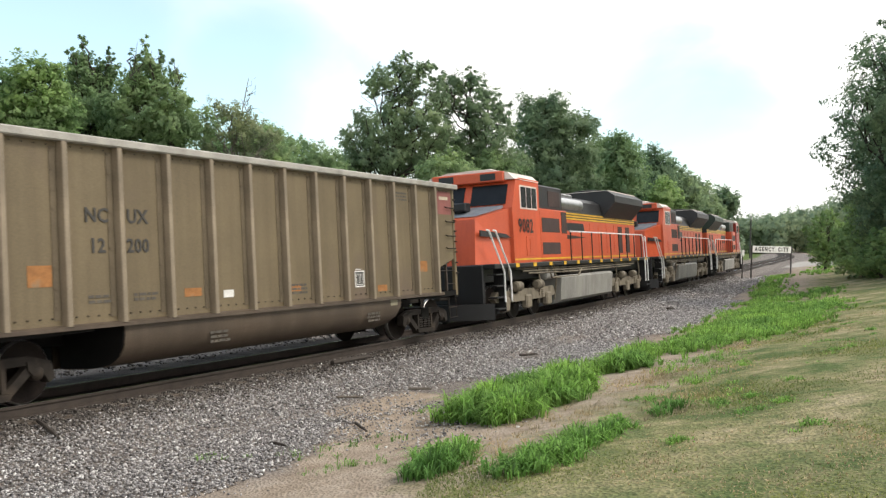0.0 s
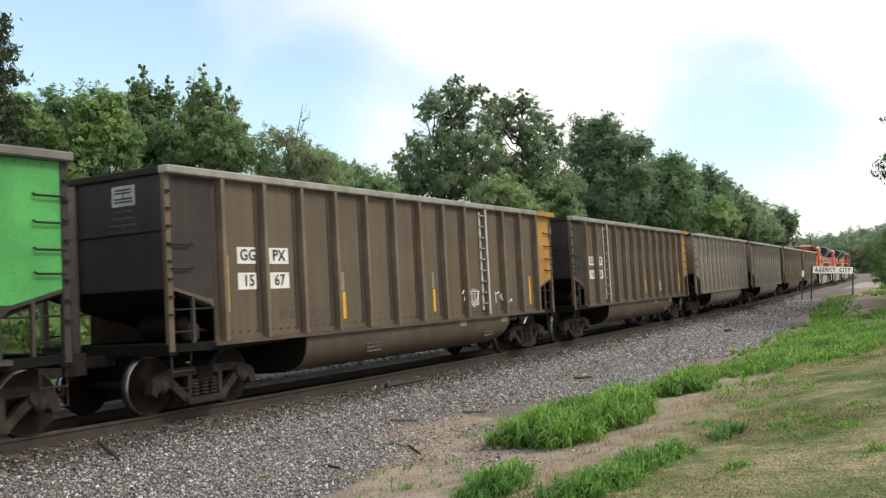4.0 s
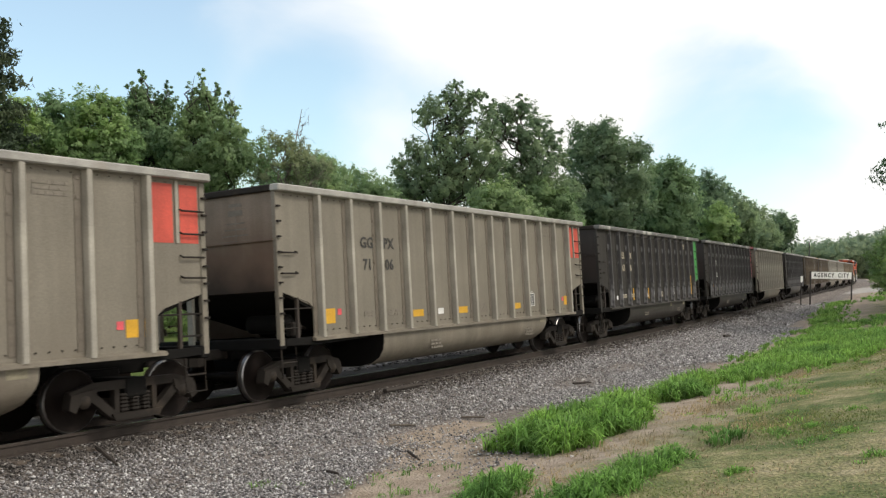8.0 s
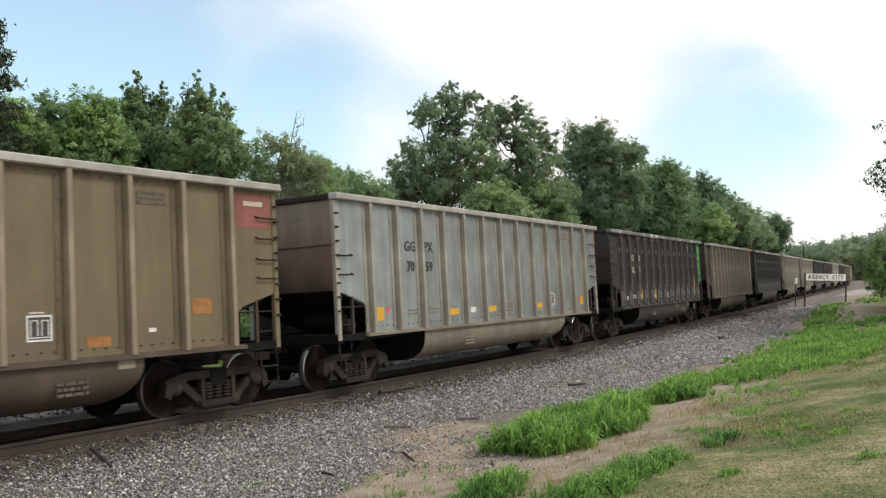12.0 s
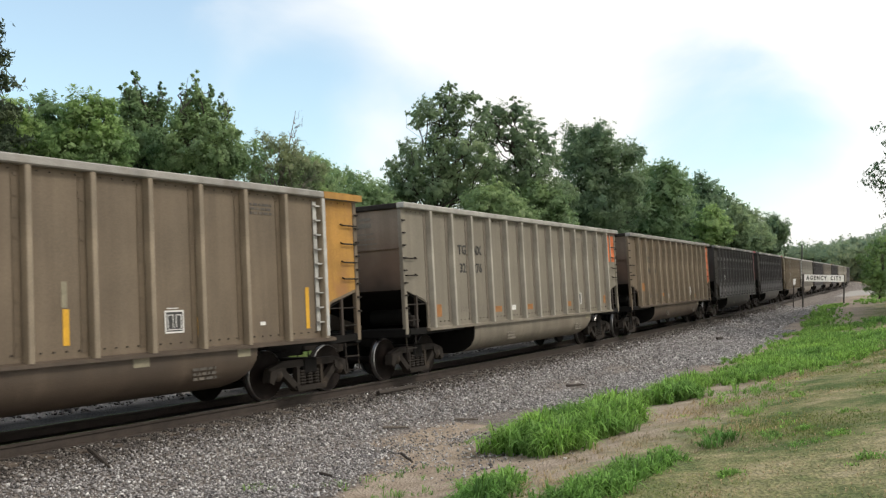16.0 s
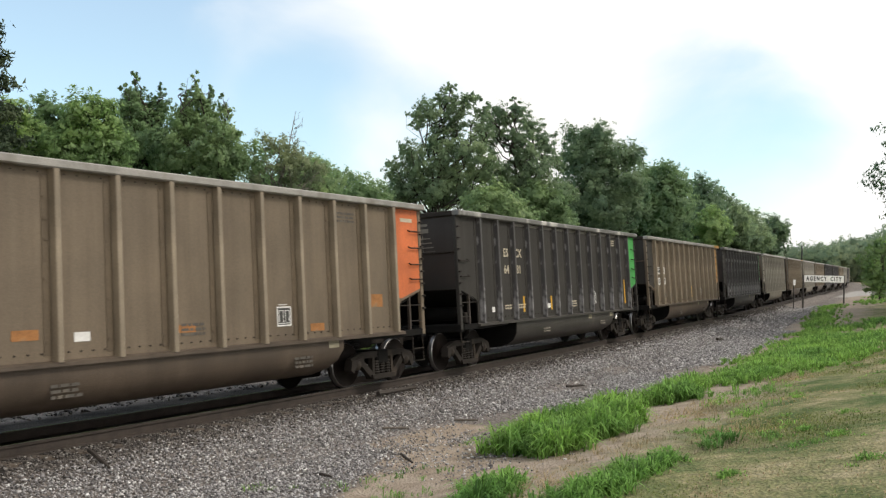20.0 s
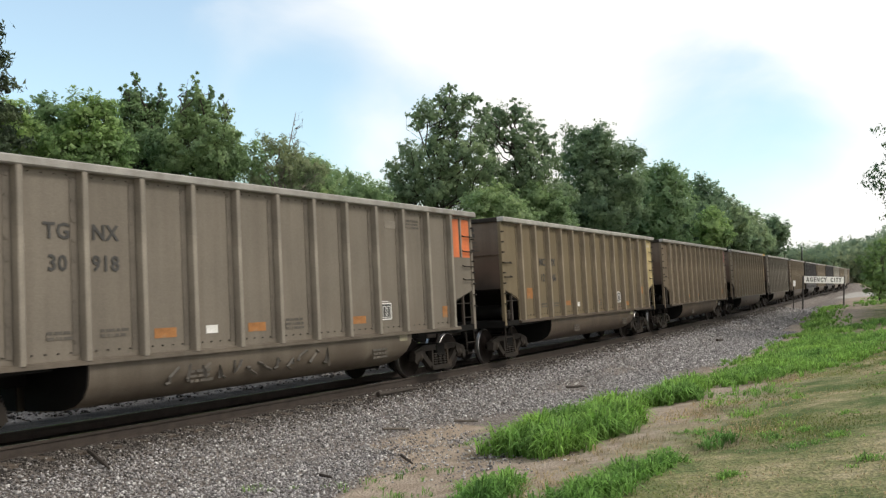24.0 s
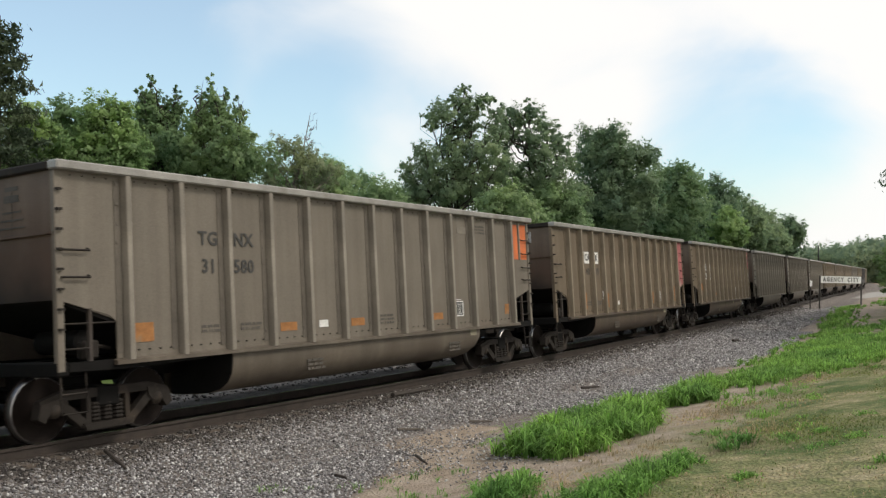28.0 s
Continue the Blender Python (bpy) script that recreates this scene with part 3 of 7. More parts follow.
def build_ballast():
    """Crushed stone: real stones where the bed comes near."""
    rng = np.random.default_rng(2)
    s, side, size = [], [], []
    for a, b, lo, hi, per, r in ((4, 14, -5.0, -0.86, 1000, 0.0205), (14, 26, -5.0, -0.86, 680, 0.0235), (26, 48, -5.4, -0.86, 280, 0.030), (48, 80, -4.6, -0.86, 90, 0.042),
                                 (6, 44, 2.3, 4.5, 60, 0.04), (12, 26, -5.8, -5.0, 330, 0.024), (4, 12, -6.2, -5.0, 110, 0.020), (8, 26, -7.2, -5.6, 25, 0.022)):
        n = int((b - a) * (hi - lo) * per)
        s.append(rng.uniform(a, b, n)), side.append(rng.uniform(lo, hi, n)), size.append(r * rng.lognormal(0, 0.28, n))
    s, side, size = np.concatenate(s), np.concatenate(side), np.concatenate(size)
    x, y, _ = line(s, side)
    bare = np.sin(x * 1.15 + 1.4 * np.sin(y * 0.8 + 1)) + np.sin(y * 1.9 - x * 0.45) + np.sin(x * 0.53 + y * 0.9)
    hold = (side > -2.6) | (s > 30) | (bare + rng.normal(size=len(x)) * 0.7 + 0.55 * (side + 3.9) > -0.75)
    for c, d, ra, rb in BARE:
        hold &= (((s - c) / ra) ** 2 + ((side - d) / rb) ** 2 > 0.9 + 0.5 * rng.normal(size=len(x))) | (rng.uniform(size=len(x)) < 0.12)
    on_tie = (side > -1.42) & (np.abs((s + 14.27) % 0.54 - 0.27) < 0.13)
    hold &= ~on_tie | (rng.uniform(size=len(x)) < 0.25)
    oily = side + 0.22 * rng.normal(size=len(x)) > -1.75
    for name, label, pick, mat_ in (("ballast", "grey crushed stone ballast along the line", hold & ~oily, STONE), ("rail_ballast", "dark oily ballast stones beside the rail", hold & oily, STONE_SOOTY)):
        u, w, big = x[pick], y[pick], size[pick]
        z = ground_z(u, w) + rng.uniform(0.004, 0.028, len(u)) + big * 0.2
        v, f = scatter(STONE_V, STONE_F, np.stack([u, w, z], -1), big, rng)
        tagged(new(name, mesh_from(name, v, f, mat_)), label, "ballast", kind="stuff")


build_ballast()


def sweep(outline, s_values, side, up):
    """A bar of one section along the line; outline of (across, up) pairs on the canted track."""
    sh, n = Shape(), len(outline)
    for s in s_values:
        c = cant_at(s)
        for u, w in outline:
            a, b = side + u, up + w
            x, y, _ = line(s, a * math.cos(c) + b * math.sin(c))
            sh.v.append((float(x), float(y), -a * math.sin(c) + b * math.cos(c)))
    for i in range(len(s_values) - 1):
        for j in range(n):
            a, b = i * n + j, i * n + (j + 1) % n
            sh.f.append((a, b, b + n, a + n))
    sh.f.append(tuple(range(n)))
    sh.f.append(tuple(range(len(sh.v) - n, len(sh.v))))
    return sh


RAIL_S = np.concatenate([np.arange(-300, -60, 10), np.arange(-60, 120, 2), np.arange(120, 420, 10)])
for side in (-0.755, 0.755):
    o = part("rail", sweep([(-0.075, -0.18), (0.075, -0.18), (0.07, -0.165), (0.012, -0.15), (0.012, -0.05), (0.036, -0.04), (0.036, -0.004), (0.028, 0.0), (-0.028, 0.0), (-0.036, -0.004), (-0.036, -0.04), (-0.012, -0.05), (-0.012, -0.15), (-0.07, -0.165)], RAIL_S, side, 0.0), RAIL, None)
    tagged(o, "rusty steel rail on wooden ties in ballast", "rail", "rails", "structure")
    part("running_band", sweep([(-0.022, 0.001), (-0.022, 0.003), (0.022, 0.003), (0.022, 0.001)], RAIL_S, side, 0.0), RAIL_TOP, o, "polished running surface")
tie_mesh = Shape().box(-0.115, 0.115, -1.3, 1.3, -0.17, 0, 0.012).mesh("tie", TIE)
ties = thing("track_ties", "dark weathered wooden ties under the rails", "ties", kind="structure")
for k in range(230):
    s = -14 + 0.54 * k
    part("tie", tie_mesh, None, ties, at=on_line(s, 0.3) @ pose(0, random.uniform(-0.04, 0.04), -0.185, 0, 0, random.uniform(-1, 1)))

# ---- grass ----
TALL = leaf_material("lush_green_grass", (0.18, 0.355, 0.10), 0.5, 0.5, 1.6)
LAWN = leaf_material("patchy_lawn_grass", (0.20, 0.25, 0.10), 0.35, 0.8, 1.2)
STRAW = leaf_material("dry_straw_grass", (0.37, 0.325, 0.23), 0.25, 0.8, 1.2)


def blades(name, x, y, length, width, material_, rng, lean=0.5, turn=None):
    """Arching grass blades of three pieces each."""
    n = len(x)
    z = ground_z(x, y) - 0.015
    a = rng.uniform(0, 2 * np.pi, n) if turn is None else turn
    out_ = np.stack([np.cos(a), np.sin(a), np.zeros(n)], -1)
    acr = np.stack([-np.sin(a), np.cos(a), np.zeros(n)], -1) * (width * rng.uniform(0.6, 1.3, n))[:, None]
    foot = np.stack([x, y, z], -1)
    L = length[:, None]
    k = (lean * rng.uniform(0.15, 1.1, n))[:, None]
    up = np.array([0, 0, 1])
    low = foot + L * 0.45 * up + out_ * L * 0.10 * k
    mid = foot + L * (0.80 - 0.12 * k) * up + out_ * L * 0.32 * k
    tip = foot + L * (0.98 - 0.42 * k) * up + out_ * L * 0.72 * k
    v = np.stack([foot - acr * 0.6, foot + acr * 0.6, low + acr, low - acr, mid + acr * 0.8, mid - acr * 0.8, tip], 1).reshape(-1, 3)
    i = (np.arange(n) * 7)[:, None]
    f = (np.array([[0, 1, 2, 0, 2, 3, 3, 2, 4, 3, 4, 5, 5, 4, 6]]) + i).reshape(-1, 3)
    return mesh_from(name, v, f, material_)


def tuft_places(rng, clumps, each=20):
    """Tufts in clumps given in line coordinates: s, side, reach along, reach across, number of blades.
    Returns places, the way each blade leans and a height factor for its tuft."""
    xs_, ys_, turns, tall = [], [], [], []
    for s, side, ra, rb, n in clumps:
        m = max(3, n // each)
        u, w = rng.normal(size=m) * 0.45, rng.normal(size=m) * 0.45
        x, y, _ = line(s + u * ra, side + w * rb)
        h = rng.uniform(0.55, 1.2, m) * (1 - 0.35 * np.clip(u * u + w * w, 0, 1))
        k = np.repeat(np.arange(m), each)
        a = rng.uniform(0, 2 * np.pi, len(k))
        r = np.abs(rng.normal(size=len(k))) * 0.055
        xs_.append(x[k] + r * np.cos(a)), ys_.append(y[k] + r * np.sin(a)), turns.append(a + rng.normal(size=len(k)) * 0.5), tall.append(h[k])
    return np.concatenate(xs_), np.concatenate(ys_), np.concatenate(turns), np.concatenate(tall)


def build_grass():
    rng = np.random.default_rng(12)
    groups = [
        ("tall_grass", "lush tall green grass clump beside the ballast", ((12.5, -5.9, 0.55, 0.6, 1300), (12.3, -6.6, 0.6, 0.45, 1300), (13.6, -5.7, 0.9, 0.6, 2300), (13.7, -6.6, 0.8, 0.5, 2000), (15.2, -5.6, 1.0, 0.7, 2200), (15.0, -6.5, 0.8, 0.5, 1500), (16.6, -5.7, 0.8, 0.6, 1500), (17.4, -5.5, 0.6, 0.4, 600)), 0.52, 0.0135),
        ("tall_grass", "green grass clump at the edge of the lawn", ((18.6, -6.4, 0.8, 0.7, 1500), (20.0, -6.2, 0.9, 0.6, 1400), (21.3, -6.2, 0.9, 0.5, 900)), 0.46, 0.013),
        ("tall_grass", "low green grass clump on bare dirt", ((9.1, -7.2, 0.45, 0.4, 700), (8.5, -7.4, 0.5, 0.3, 600), (9.8, -7.0, 0.3, 0.2, 120)), 0.30, 0.011),
        ("tall_grass", "small green grass clump on bare dirt", ((8.6, -8.6, 0.6, 0.4, 1300), (9.6, -8.65, 0.6, 0.35, 1000), (10.3, -8.8, 0.4, 0.25, 300), (11.8, -9.1, 0.5, 0.2, 160)), 0.27, 0.010),
        ("verge_grass", "bright green grass strip along the ballast", ((22.5, -7.2, 1.6, 1.1, 2600), (25.5, -7.3, 2.2, 1.5, 4400), (30.0, -7.4, 3.0, 1.9, 6000), (36.0, -7.4, 4.0, 2.0, 5600), (43.0, -7.0, 5.0, 1.7, 3600), (52.0, -6.2, 6.0, 1.3, 2600), (62.0, -5.6, 7.0, 1.2, 2200), (73.0, -5.4, 6.0, 1.2, 1800), (46.0, -9.0, 6.0, 1.0, 1400), (28.0, -9.2, 3.0, 1.0, 2600), (34.0, -9.4, 4.0, 1.2, 2600), (24.0, -8.4, 2.0, 0.7, 1300), (82.0, -8.0, 8.0, 1.6, 1500), (100.0, -8.2, 9.0, 1.4, 1300)), 0.31, 0.012),
        ("verge_grass", "thin patchy grass between lawn and dirt", ((19.0, -8.2, 1.6, 0.7, 500), (15.0, -8.6, 1.6, 0.4, 300), (26.0, -8.9, 3.0, 0.6, 600), (17.5, -7.6, 0.7, 0.3, 150)), 0.18, 0.005),
        ("weeds", "sparse small weeds growing in the ballast", ((8.8, -3.9, 0.5, 0.3, 50), (10.6, -5.2, 0.9, 0.5, 120), (9.6, -4.9, 0.6, 0.4, 60), (13.0, -4.6, 0.5, 0.3, 40), (9.0, -5.9, 0.7, 0.5, 120)), 0.14, 0.005),
    ]
    for name, label, clumps, tall, wide in groups:
        x, y, turn, h = tuft_places(rng, clumps, 20 if tall > 0.2 else 9)
        n = len(x)
        ob = new(name, blades(name, x, y, tall * h * rng.uniform(0.7, 1.25, n), np.full(n, wide), TALL, rng, 1.5, turn))
        tagged(ob, label, "grass", kind="stuff")
    x, y, turn, h = tuft_places(rng, ((12.0, -7.6, 3.0, 0.8, 1100), (16.0, -7.6, 3.0, 0.9, 1500), (22.0, -8.4, 4.0, 0.9, 1500), (9.5, -7.7, 1.2, 0.8, 500), (31.0, -9.0, 5.0, 0.8, 1000), (12.0, -9.0, 3.0, 0.6, 900)), 8)
    ob = new("dead_grass", blades("dead_grass", x, y, 0.12 * h * rng.uniform(0.5, 1.3, len(x)), np.full(len(x), 0.004), STRAW, rng, 1.7, turn))
    tagged(ob, "dry dead grass on bare dirt", "grass", kind="stuff")
    # low weeds strewn over the dirt track and the lawn's edge
    spots = [(float(a), float(b), float(c), float(c) * 0.6, int(d)) for a, b, c, d in zip(rng.uniform(9, 34, 70), rng.uniform(-11.2, -7.4, 70), rng.uniform(0.12, 0.5, 70), rng.uniform(25, 170, 70))]
    x, y, turn, h = tuft_places(rng, spots, 9)
    ob = new("weeds", blades("weeds", x, y, 0.075 * h * rng.uniform(0.5, 1.5, len(x)), np.full(len(x), 0.007), TALL, rng, 2.0, turn))
    tagged(ob, "low green weeds strewn over dirt and lawn", "weeds", kind="stuff")
    # mown lawn, thicker near by, with straw
    n = 120000
    r = 6.5 + 26 * rng.uniform(0, 1, n) ** 1.5
    a = np.radians(rng.uniform(-2, 34, n))
    x, y = r * np.cos(a), EYE.y + r * np.sin(a)
    s, side = abreast(x, y)
    patch = np.sin(x * 1.1 + 1.7 * np.sin(y * 0.9)) + np.sin(y * 1.7 + x * 0.4) + np.sin(x * 0.37 - y * 0.8)
    keep = (side < -8.0 + 0.5 * np.sin(s * 0.9)) & (patch + rng.normal(size=n) * 0.9 > -0.5)
    x, y, r = x[keep], y[keep], r[keep]
    n = len(x)
    dry = rng.uniform(size=n) < 0.06 + 0.6 * (patch[keep] < -0.2)
    for name, mask, mat_, label in (("lawn_grass", ~dry, LAWN, "short patchy green lawn grass"), ("lawn_straw", dry, STRAW, "dry straw-coloured lawn grass")):
        k = int(mask.sum())
        ob = new(name, blades(name, x[mask], y[mask], 0.030 * rng.uniform(0.5, 1.5, k) * (1 + r[mask] / 60), 0.0030 + 0.00028 * r[mask], mat_, rng, 1.9))
        tagged(ob, label, "grass", kind="stuff")


build_grass()

# ---- sticks and scrap wood on the ballast ----
STICK = material("dark_old_wood", (0.05, 0.04, 0.033), 0.9, grain=6.0)
STICK_PALE = material("grey_old_wood", (0.13, 0.11, 0.09), 0.9, grain=6.0)


def stick(name, label, s0, side0, s1, side1, r, m):
    pts = []
    for k in range(5):
        s, side = s0 + (s1 - s0) * k / 4, side0 + (side1 - side0) * k / 4
        x, y, _ = line(s, side)
        pts.append((float(x), float(y), gz(float(x), float(y)) + r * 0.9 + 0.025 + 0.006 * math.sin(3 * k)))
    ob = part(name, Shape().tube(pts, [r, r * 1.1, r, r * 0.9, r * 0.6], 7), m, None, smooth_faces=True)
    tagged(ob, label, "stick", "sticks on the ballast")


stick("stick", "dark broken stick lying on the ballast", 8.15, -1.35, 7.94, -2.05, 0.03, STICK)
stick("stick", "short dark stick lying on grey ballast", 11.7, -4.2, 11.25, -4.7, 0.022, STICK)
stick("stick", "greyish stick lying on the ballast", 15.09, -3.21, 15.31, -3.61, 0.025, STICK_PALE)
stick("stick", "thin grey stick lying on the ballast", 13.27, -2.77, 13.78, -3.01, 0.022, STICK_PALE)
stick("stick", "dark stick lying on the ballast", 21.2, -3.07, 21.72, -3.35, 0.03, STICK)
stick("stick", "dark scrap of wood by the rail", 15.2, -1.35, 16.6, -1.4, 0.05, STICK)
stick("stick", "short dark stick on the ballast", 9.92, -4.02, 9.87, -4.27, 0.022, STICK)
stick("stick", "dark stick lying on far ballast", 40.0, -3.0, 40.8, -3.1, 0.06, STICK)

# ---- station sign, marker posts ----
SIGN_WHITE = material("white_sign_board", (0.78, 0.78, 0.76), 0.5, grain=2.0, dark=0.92)
SIGN_BLACK = material("black_sign_paint", (0.02, 0.02, 0.022), 0.5)
POST_WOOD = material("dark_sign_post", (0.06, 0.055, 0.05), 0.8, grain=4.0)


def build_sign():
    a, b = Vector((79.0, 4.3, 0)), Vector((83.2, 2.0, 0))
    turn = math.atan2(b.y - a.y, b.x - a.x)
    mid = (a + b) / 2
    z0 = min(gz(a.x, a.y), gz(b.x, b.y))
    sign = thing("station_sign", "white station sign board on two dark posts", "sign", at=Matrix.Translation((mid.x, mid.y, z0)) @ Matrix.Rotation(turn, 4, "Z"))
    w = (b - a).length / 2
    part("board", Shape().box(-w, w, -0.03, 0.03, 2.16, 2.72, 0.01), SIGN_WHITE, sign, "white board")
    for u in (-w - 0.05, w + 0.05):
        part("post", Shape().box(u - 0.05, u + 0.05, -0.05, 0.05, -0.5, 2.75, 0.01), POST_WOOD, sign)
    for word, x in (("AGENCY", -0.93), ("CITY", 1.39)):
        part("lettering", font_mesh(word, 0.47, SIGN_BLACK, apart=1.42), None, sign, at=pose(x, -0.034, 2.44))


def build_marker():
    x, y = 78.3, 4.9
    m = thing("marker_post", "thin dark marker post with a small white plate", "post", at=pose(x, y, gz(x, y), 0, 0, -28))
    part("post", Shape().box(-0.035, 0.035, -0.035, 0.035, -0.4, 1.9, 0.008), POST_WOOD, m)
    part("plate", Shape().box(-0.14, 0.14, -0.06, -0.04, 1.9, 2.35, 0.01).box(-0.03, 0.03, -0.04, 0.0, 1.8, 2.3), SIGN_WHITE, m)


def build_pole():
    x, y = 222.0, 35.0
    p_ = thing("utility_pole", "distant grey wooden utility pole", "pole", at=pose(x, y, gz(x, y)))
    part("shaft", Shape().tube([(0, 0, -0.5), (0, 0, 9.6)], [0.2, 0.13], 8), POST_WOOD, p_)
    part("cap", Shape().lathe([(9.6, 0.14), (9.7, 0.02)], (0, 0, 0), "z", 8), POST_WOOD, p_)

# ---- trees, bushes and the far woods ----
LEAF = leaf_material("mid_green_leaves", (0.238, 0.372, 0.212), 0.55)
LEAF_DEEP = leaf_material("deep_green_leaves", (0.215, 0.33, 0.225), 0.55)
LEAF_FRESH = leaf_material("fresh_green_leaves", (0.265, 0.42, 0.20), 0.55)
LEAF_GREY = leaf_material("grey_green_leaves", (0.29, 0.36, 0.235), 0.5)
NEEDLE = leaf_material("dark_needles", (0.09, 0.125, 0.085), 0.2)
# distance haze is put into this pale leaf colour
FAR_LEAF = leaf_material("haze_tinted_leaves", (0.33, 0.45, 0.35), 0.45, 0.92, 1.08)
BARK = material("grey_brown_bark", (0.075, 0.064, 0.053), 0.9, grain=6.0, bump=0.6, fine=30.0)
DEAD = material("bleached_dead_wood", (0.24, 0.215, 0.18), 0.9, grain=5.0)


def leaf_mesh(name, centres, size, material_, rng, long=1.4, facing=None):
    """Many small three-cornered leaf sprays turned every way; facing gives the mean way each looks and is lit by."""
    n = len(centres)
    g = rng.normal(size=(n, 3)) * (1.0 if facing is None else 0.45)
    if facing is not None:
        g += facing
    g /= np.linalg.norm(g, axis=1)[:, None]
    a = np.cross(g, rng.normal(size=(n, 3)))
    a /= np.linalg.norm(a, axis=1)[:, None]
    b = np.cross(a, g)
    L = size * rng.uniform(0.6, 1.4, n)[:, None]
    W = L / long
    v = np.stack([centres - a * L / 2 - b * W * 0.5, centres - a * L * 0.2 + b * W * 0.5, centres + a * L * 0.6], 1)
    turned = np.einsum("ij,ij->i", np.cross(v[:, 1] - v[:, 0], v[:, 2] - v[:, 0]), g) < 0
    v[turned] = v[turned][:, ::-1]
    me = mesh_from(name, v.reshape(-1, 3), np.arange(n * 3).reshape(-1, 3), material_)
    if facing is not None:
        soft = facing / np.linalg.norm(facing, axis=1)[:, None] * 0.8 + g * 0.35
        soft /= np.linalg.norm(soft, axis=1)[:, None]
        me.normals_split_custom_set_from_vertices(np.repeat(soft, 3, axis=0).tolist())
    return me


def crown_points(rng, lobes, count, hollow=0.45, reach=0.55, rise=0.35, centre=None):
    """Leaves strewn along twigs that spring from the outer part of each lobe (x, y, z, radius, height).
    Returns their places and the way out of the crown."""
    w = np.array([l[3] ** 2 for l in lobes])
    mid = np.mean([l[:3] for l in lobes], 0) if centre is None else np.array(centre)
    pts, ways = [], []
    for (x, y, z, r, h), share in zip(lobes, w / w.sum()):
        n = int(count * share)
        twigs = max(5, n // 26)
        d = rng.normal(size=(twigs, 3))
        d /= np.linalg.norm(d, axis=1)[:, None]
        rad = rng.uniform(hollow ** 3, 1, twigs) ** (1 / 3)
        foot = d * rad[:, None] * np.array([r, r, h]) * 0.8 + np.array([x, y, z])
        way = d * 0.8 + np.array([0, 0, rise]) + rng.normal(size=(twigs, 3)) * 0.35
        way /= np.linalg.norm(way, axis=1)[:, None]
        long = reach * r * rng.uniform(0.5, 1.25, twigs)
        k = rng.integers(0, twigs, n)
        t = rng.uniform(0, 1, n)
        q = foot[k] + way[k] * (long[k] * t)[:, None] + rng.normal(size=(n, 3)) * (0.16 * r * (1.05 - 0.7 * t))[:, None] * np.array([1, 1, 0.8])
        out_ = (q - mid) / np.linalg.norm(q - mid, axis=1)[:, None]
        pts.append(q), ways.append(d[k] * 0.7 + out_ * 0.5 + np.array([0, 0, 0.25]))
    return np.concatenate(pts), np.concatenate(ways)


def limb(sh, a, b, ra, rb, rng, wild=0.12, n=5, sides=7):
    a, b = np.array(a, float), np.array(b, float)
    pts = [a + (b - a) * i / n + rng.normal(size=3) * wild * np.linalg.norm(b - a) * 0.18 * (0 < i < n) for i in range(n + 1)]
    sh.tube(pts, [ra + (rb - ra) * i / n for i in range(n + 1)], sides)
    return pts


def build_tree(name, label, seed, height, spread, base, lobes_n, leaves, size, leaf, upright=False, twigs=10, hollow=0.45, small=1.0, rise=0.35, flat=0.8, crest=0.80):
    rng = np.random.default_rng(seed)
    tree = thing(name, label, "tree")
    lobes = []
    for i in range(lobes_n):
        k = (i + 0.5) / lobes_n
        z = base + (height - base) * (0.10 + 0.80 * k)
        prof = (0.95 * (1 - k) ** 0.6 + 0.10) if upright else math.sin(math.pi * (0.12 + crest * k)) ** 0.8
        ang = i * 2.4 + rng.uniform(-0.4, 0.4)
        off = spread * prof * rng.uniform(0.35, 0.75)
        r = small * spread * rng.uniform(0.26, 0.44) * (0.75 if upright else 1.0) * (1 - 0.35 * k)
        lobes.append((off * math.cos(ang), off * math.sin(ang), z, r, r * (1.25 if upright else flat)))
    top = height - 0.12 * spread
    lobes.append((0, 0, top - spread * 0.2, spread * 0.28, spread * (0.42 if upright else 0.3)))
    wood = Shape()
    trunk_r = 0.022 * height
    spine = limb(wood, (0, 0, -0.3), (rng.normal() * 0.25, rng.normal() * 0.25, height * 0.82), trunk_r, trunk_r * 0.18, rng)
    for x, y, z, r, h in lobes[:-1]:
        j = min(len(spine) - 1, max(1, int(len(spine) * (z - 0.25 * height) / height)))
        pts = limb(wood, spine[j], (x, y, z), trunk_r * 0.38, trunk_r * 0.1, rng, 0.4, 5, 5)
        for _ in range(max(1, twigs // 4)):
            d = rng.normal(size=3)
            d[2] = abs(d[2])
            limb(wood, pts[rng.integers(2, 5)], np.array((x, y, z)) + d / np.linalg.norm(d) * r * 0.9, trunk_r * 0.12, trunk_r * 0.04, rng, 0.4, 3, 3)
    part("trunk", wood, BARK, tree, "forking grey-brown trunk and limbs", smooth_faces=True)
    places, facing = crown_points(rng, lobes, leaves, hollow, 0.55, rise)
    part("crown", leaf_mesh("crown", places, size, leaf, rng, facing=facing), None, tree, "leafy crown with gaps")
    return tree


def plant(tree, x, y, scale, turn, tall=1.0, label="", z=None):
    m = Matrix.Translation((x, y, (gz(x, y) if z is None else z) - 0.1)) @ Matrix.Rotation(turn, 4, "Z")
    t = copy_thing(tree, m)
    t.scale = (scale, scale, scale * tall)
    if label:
        t["label"] = label
    return t


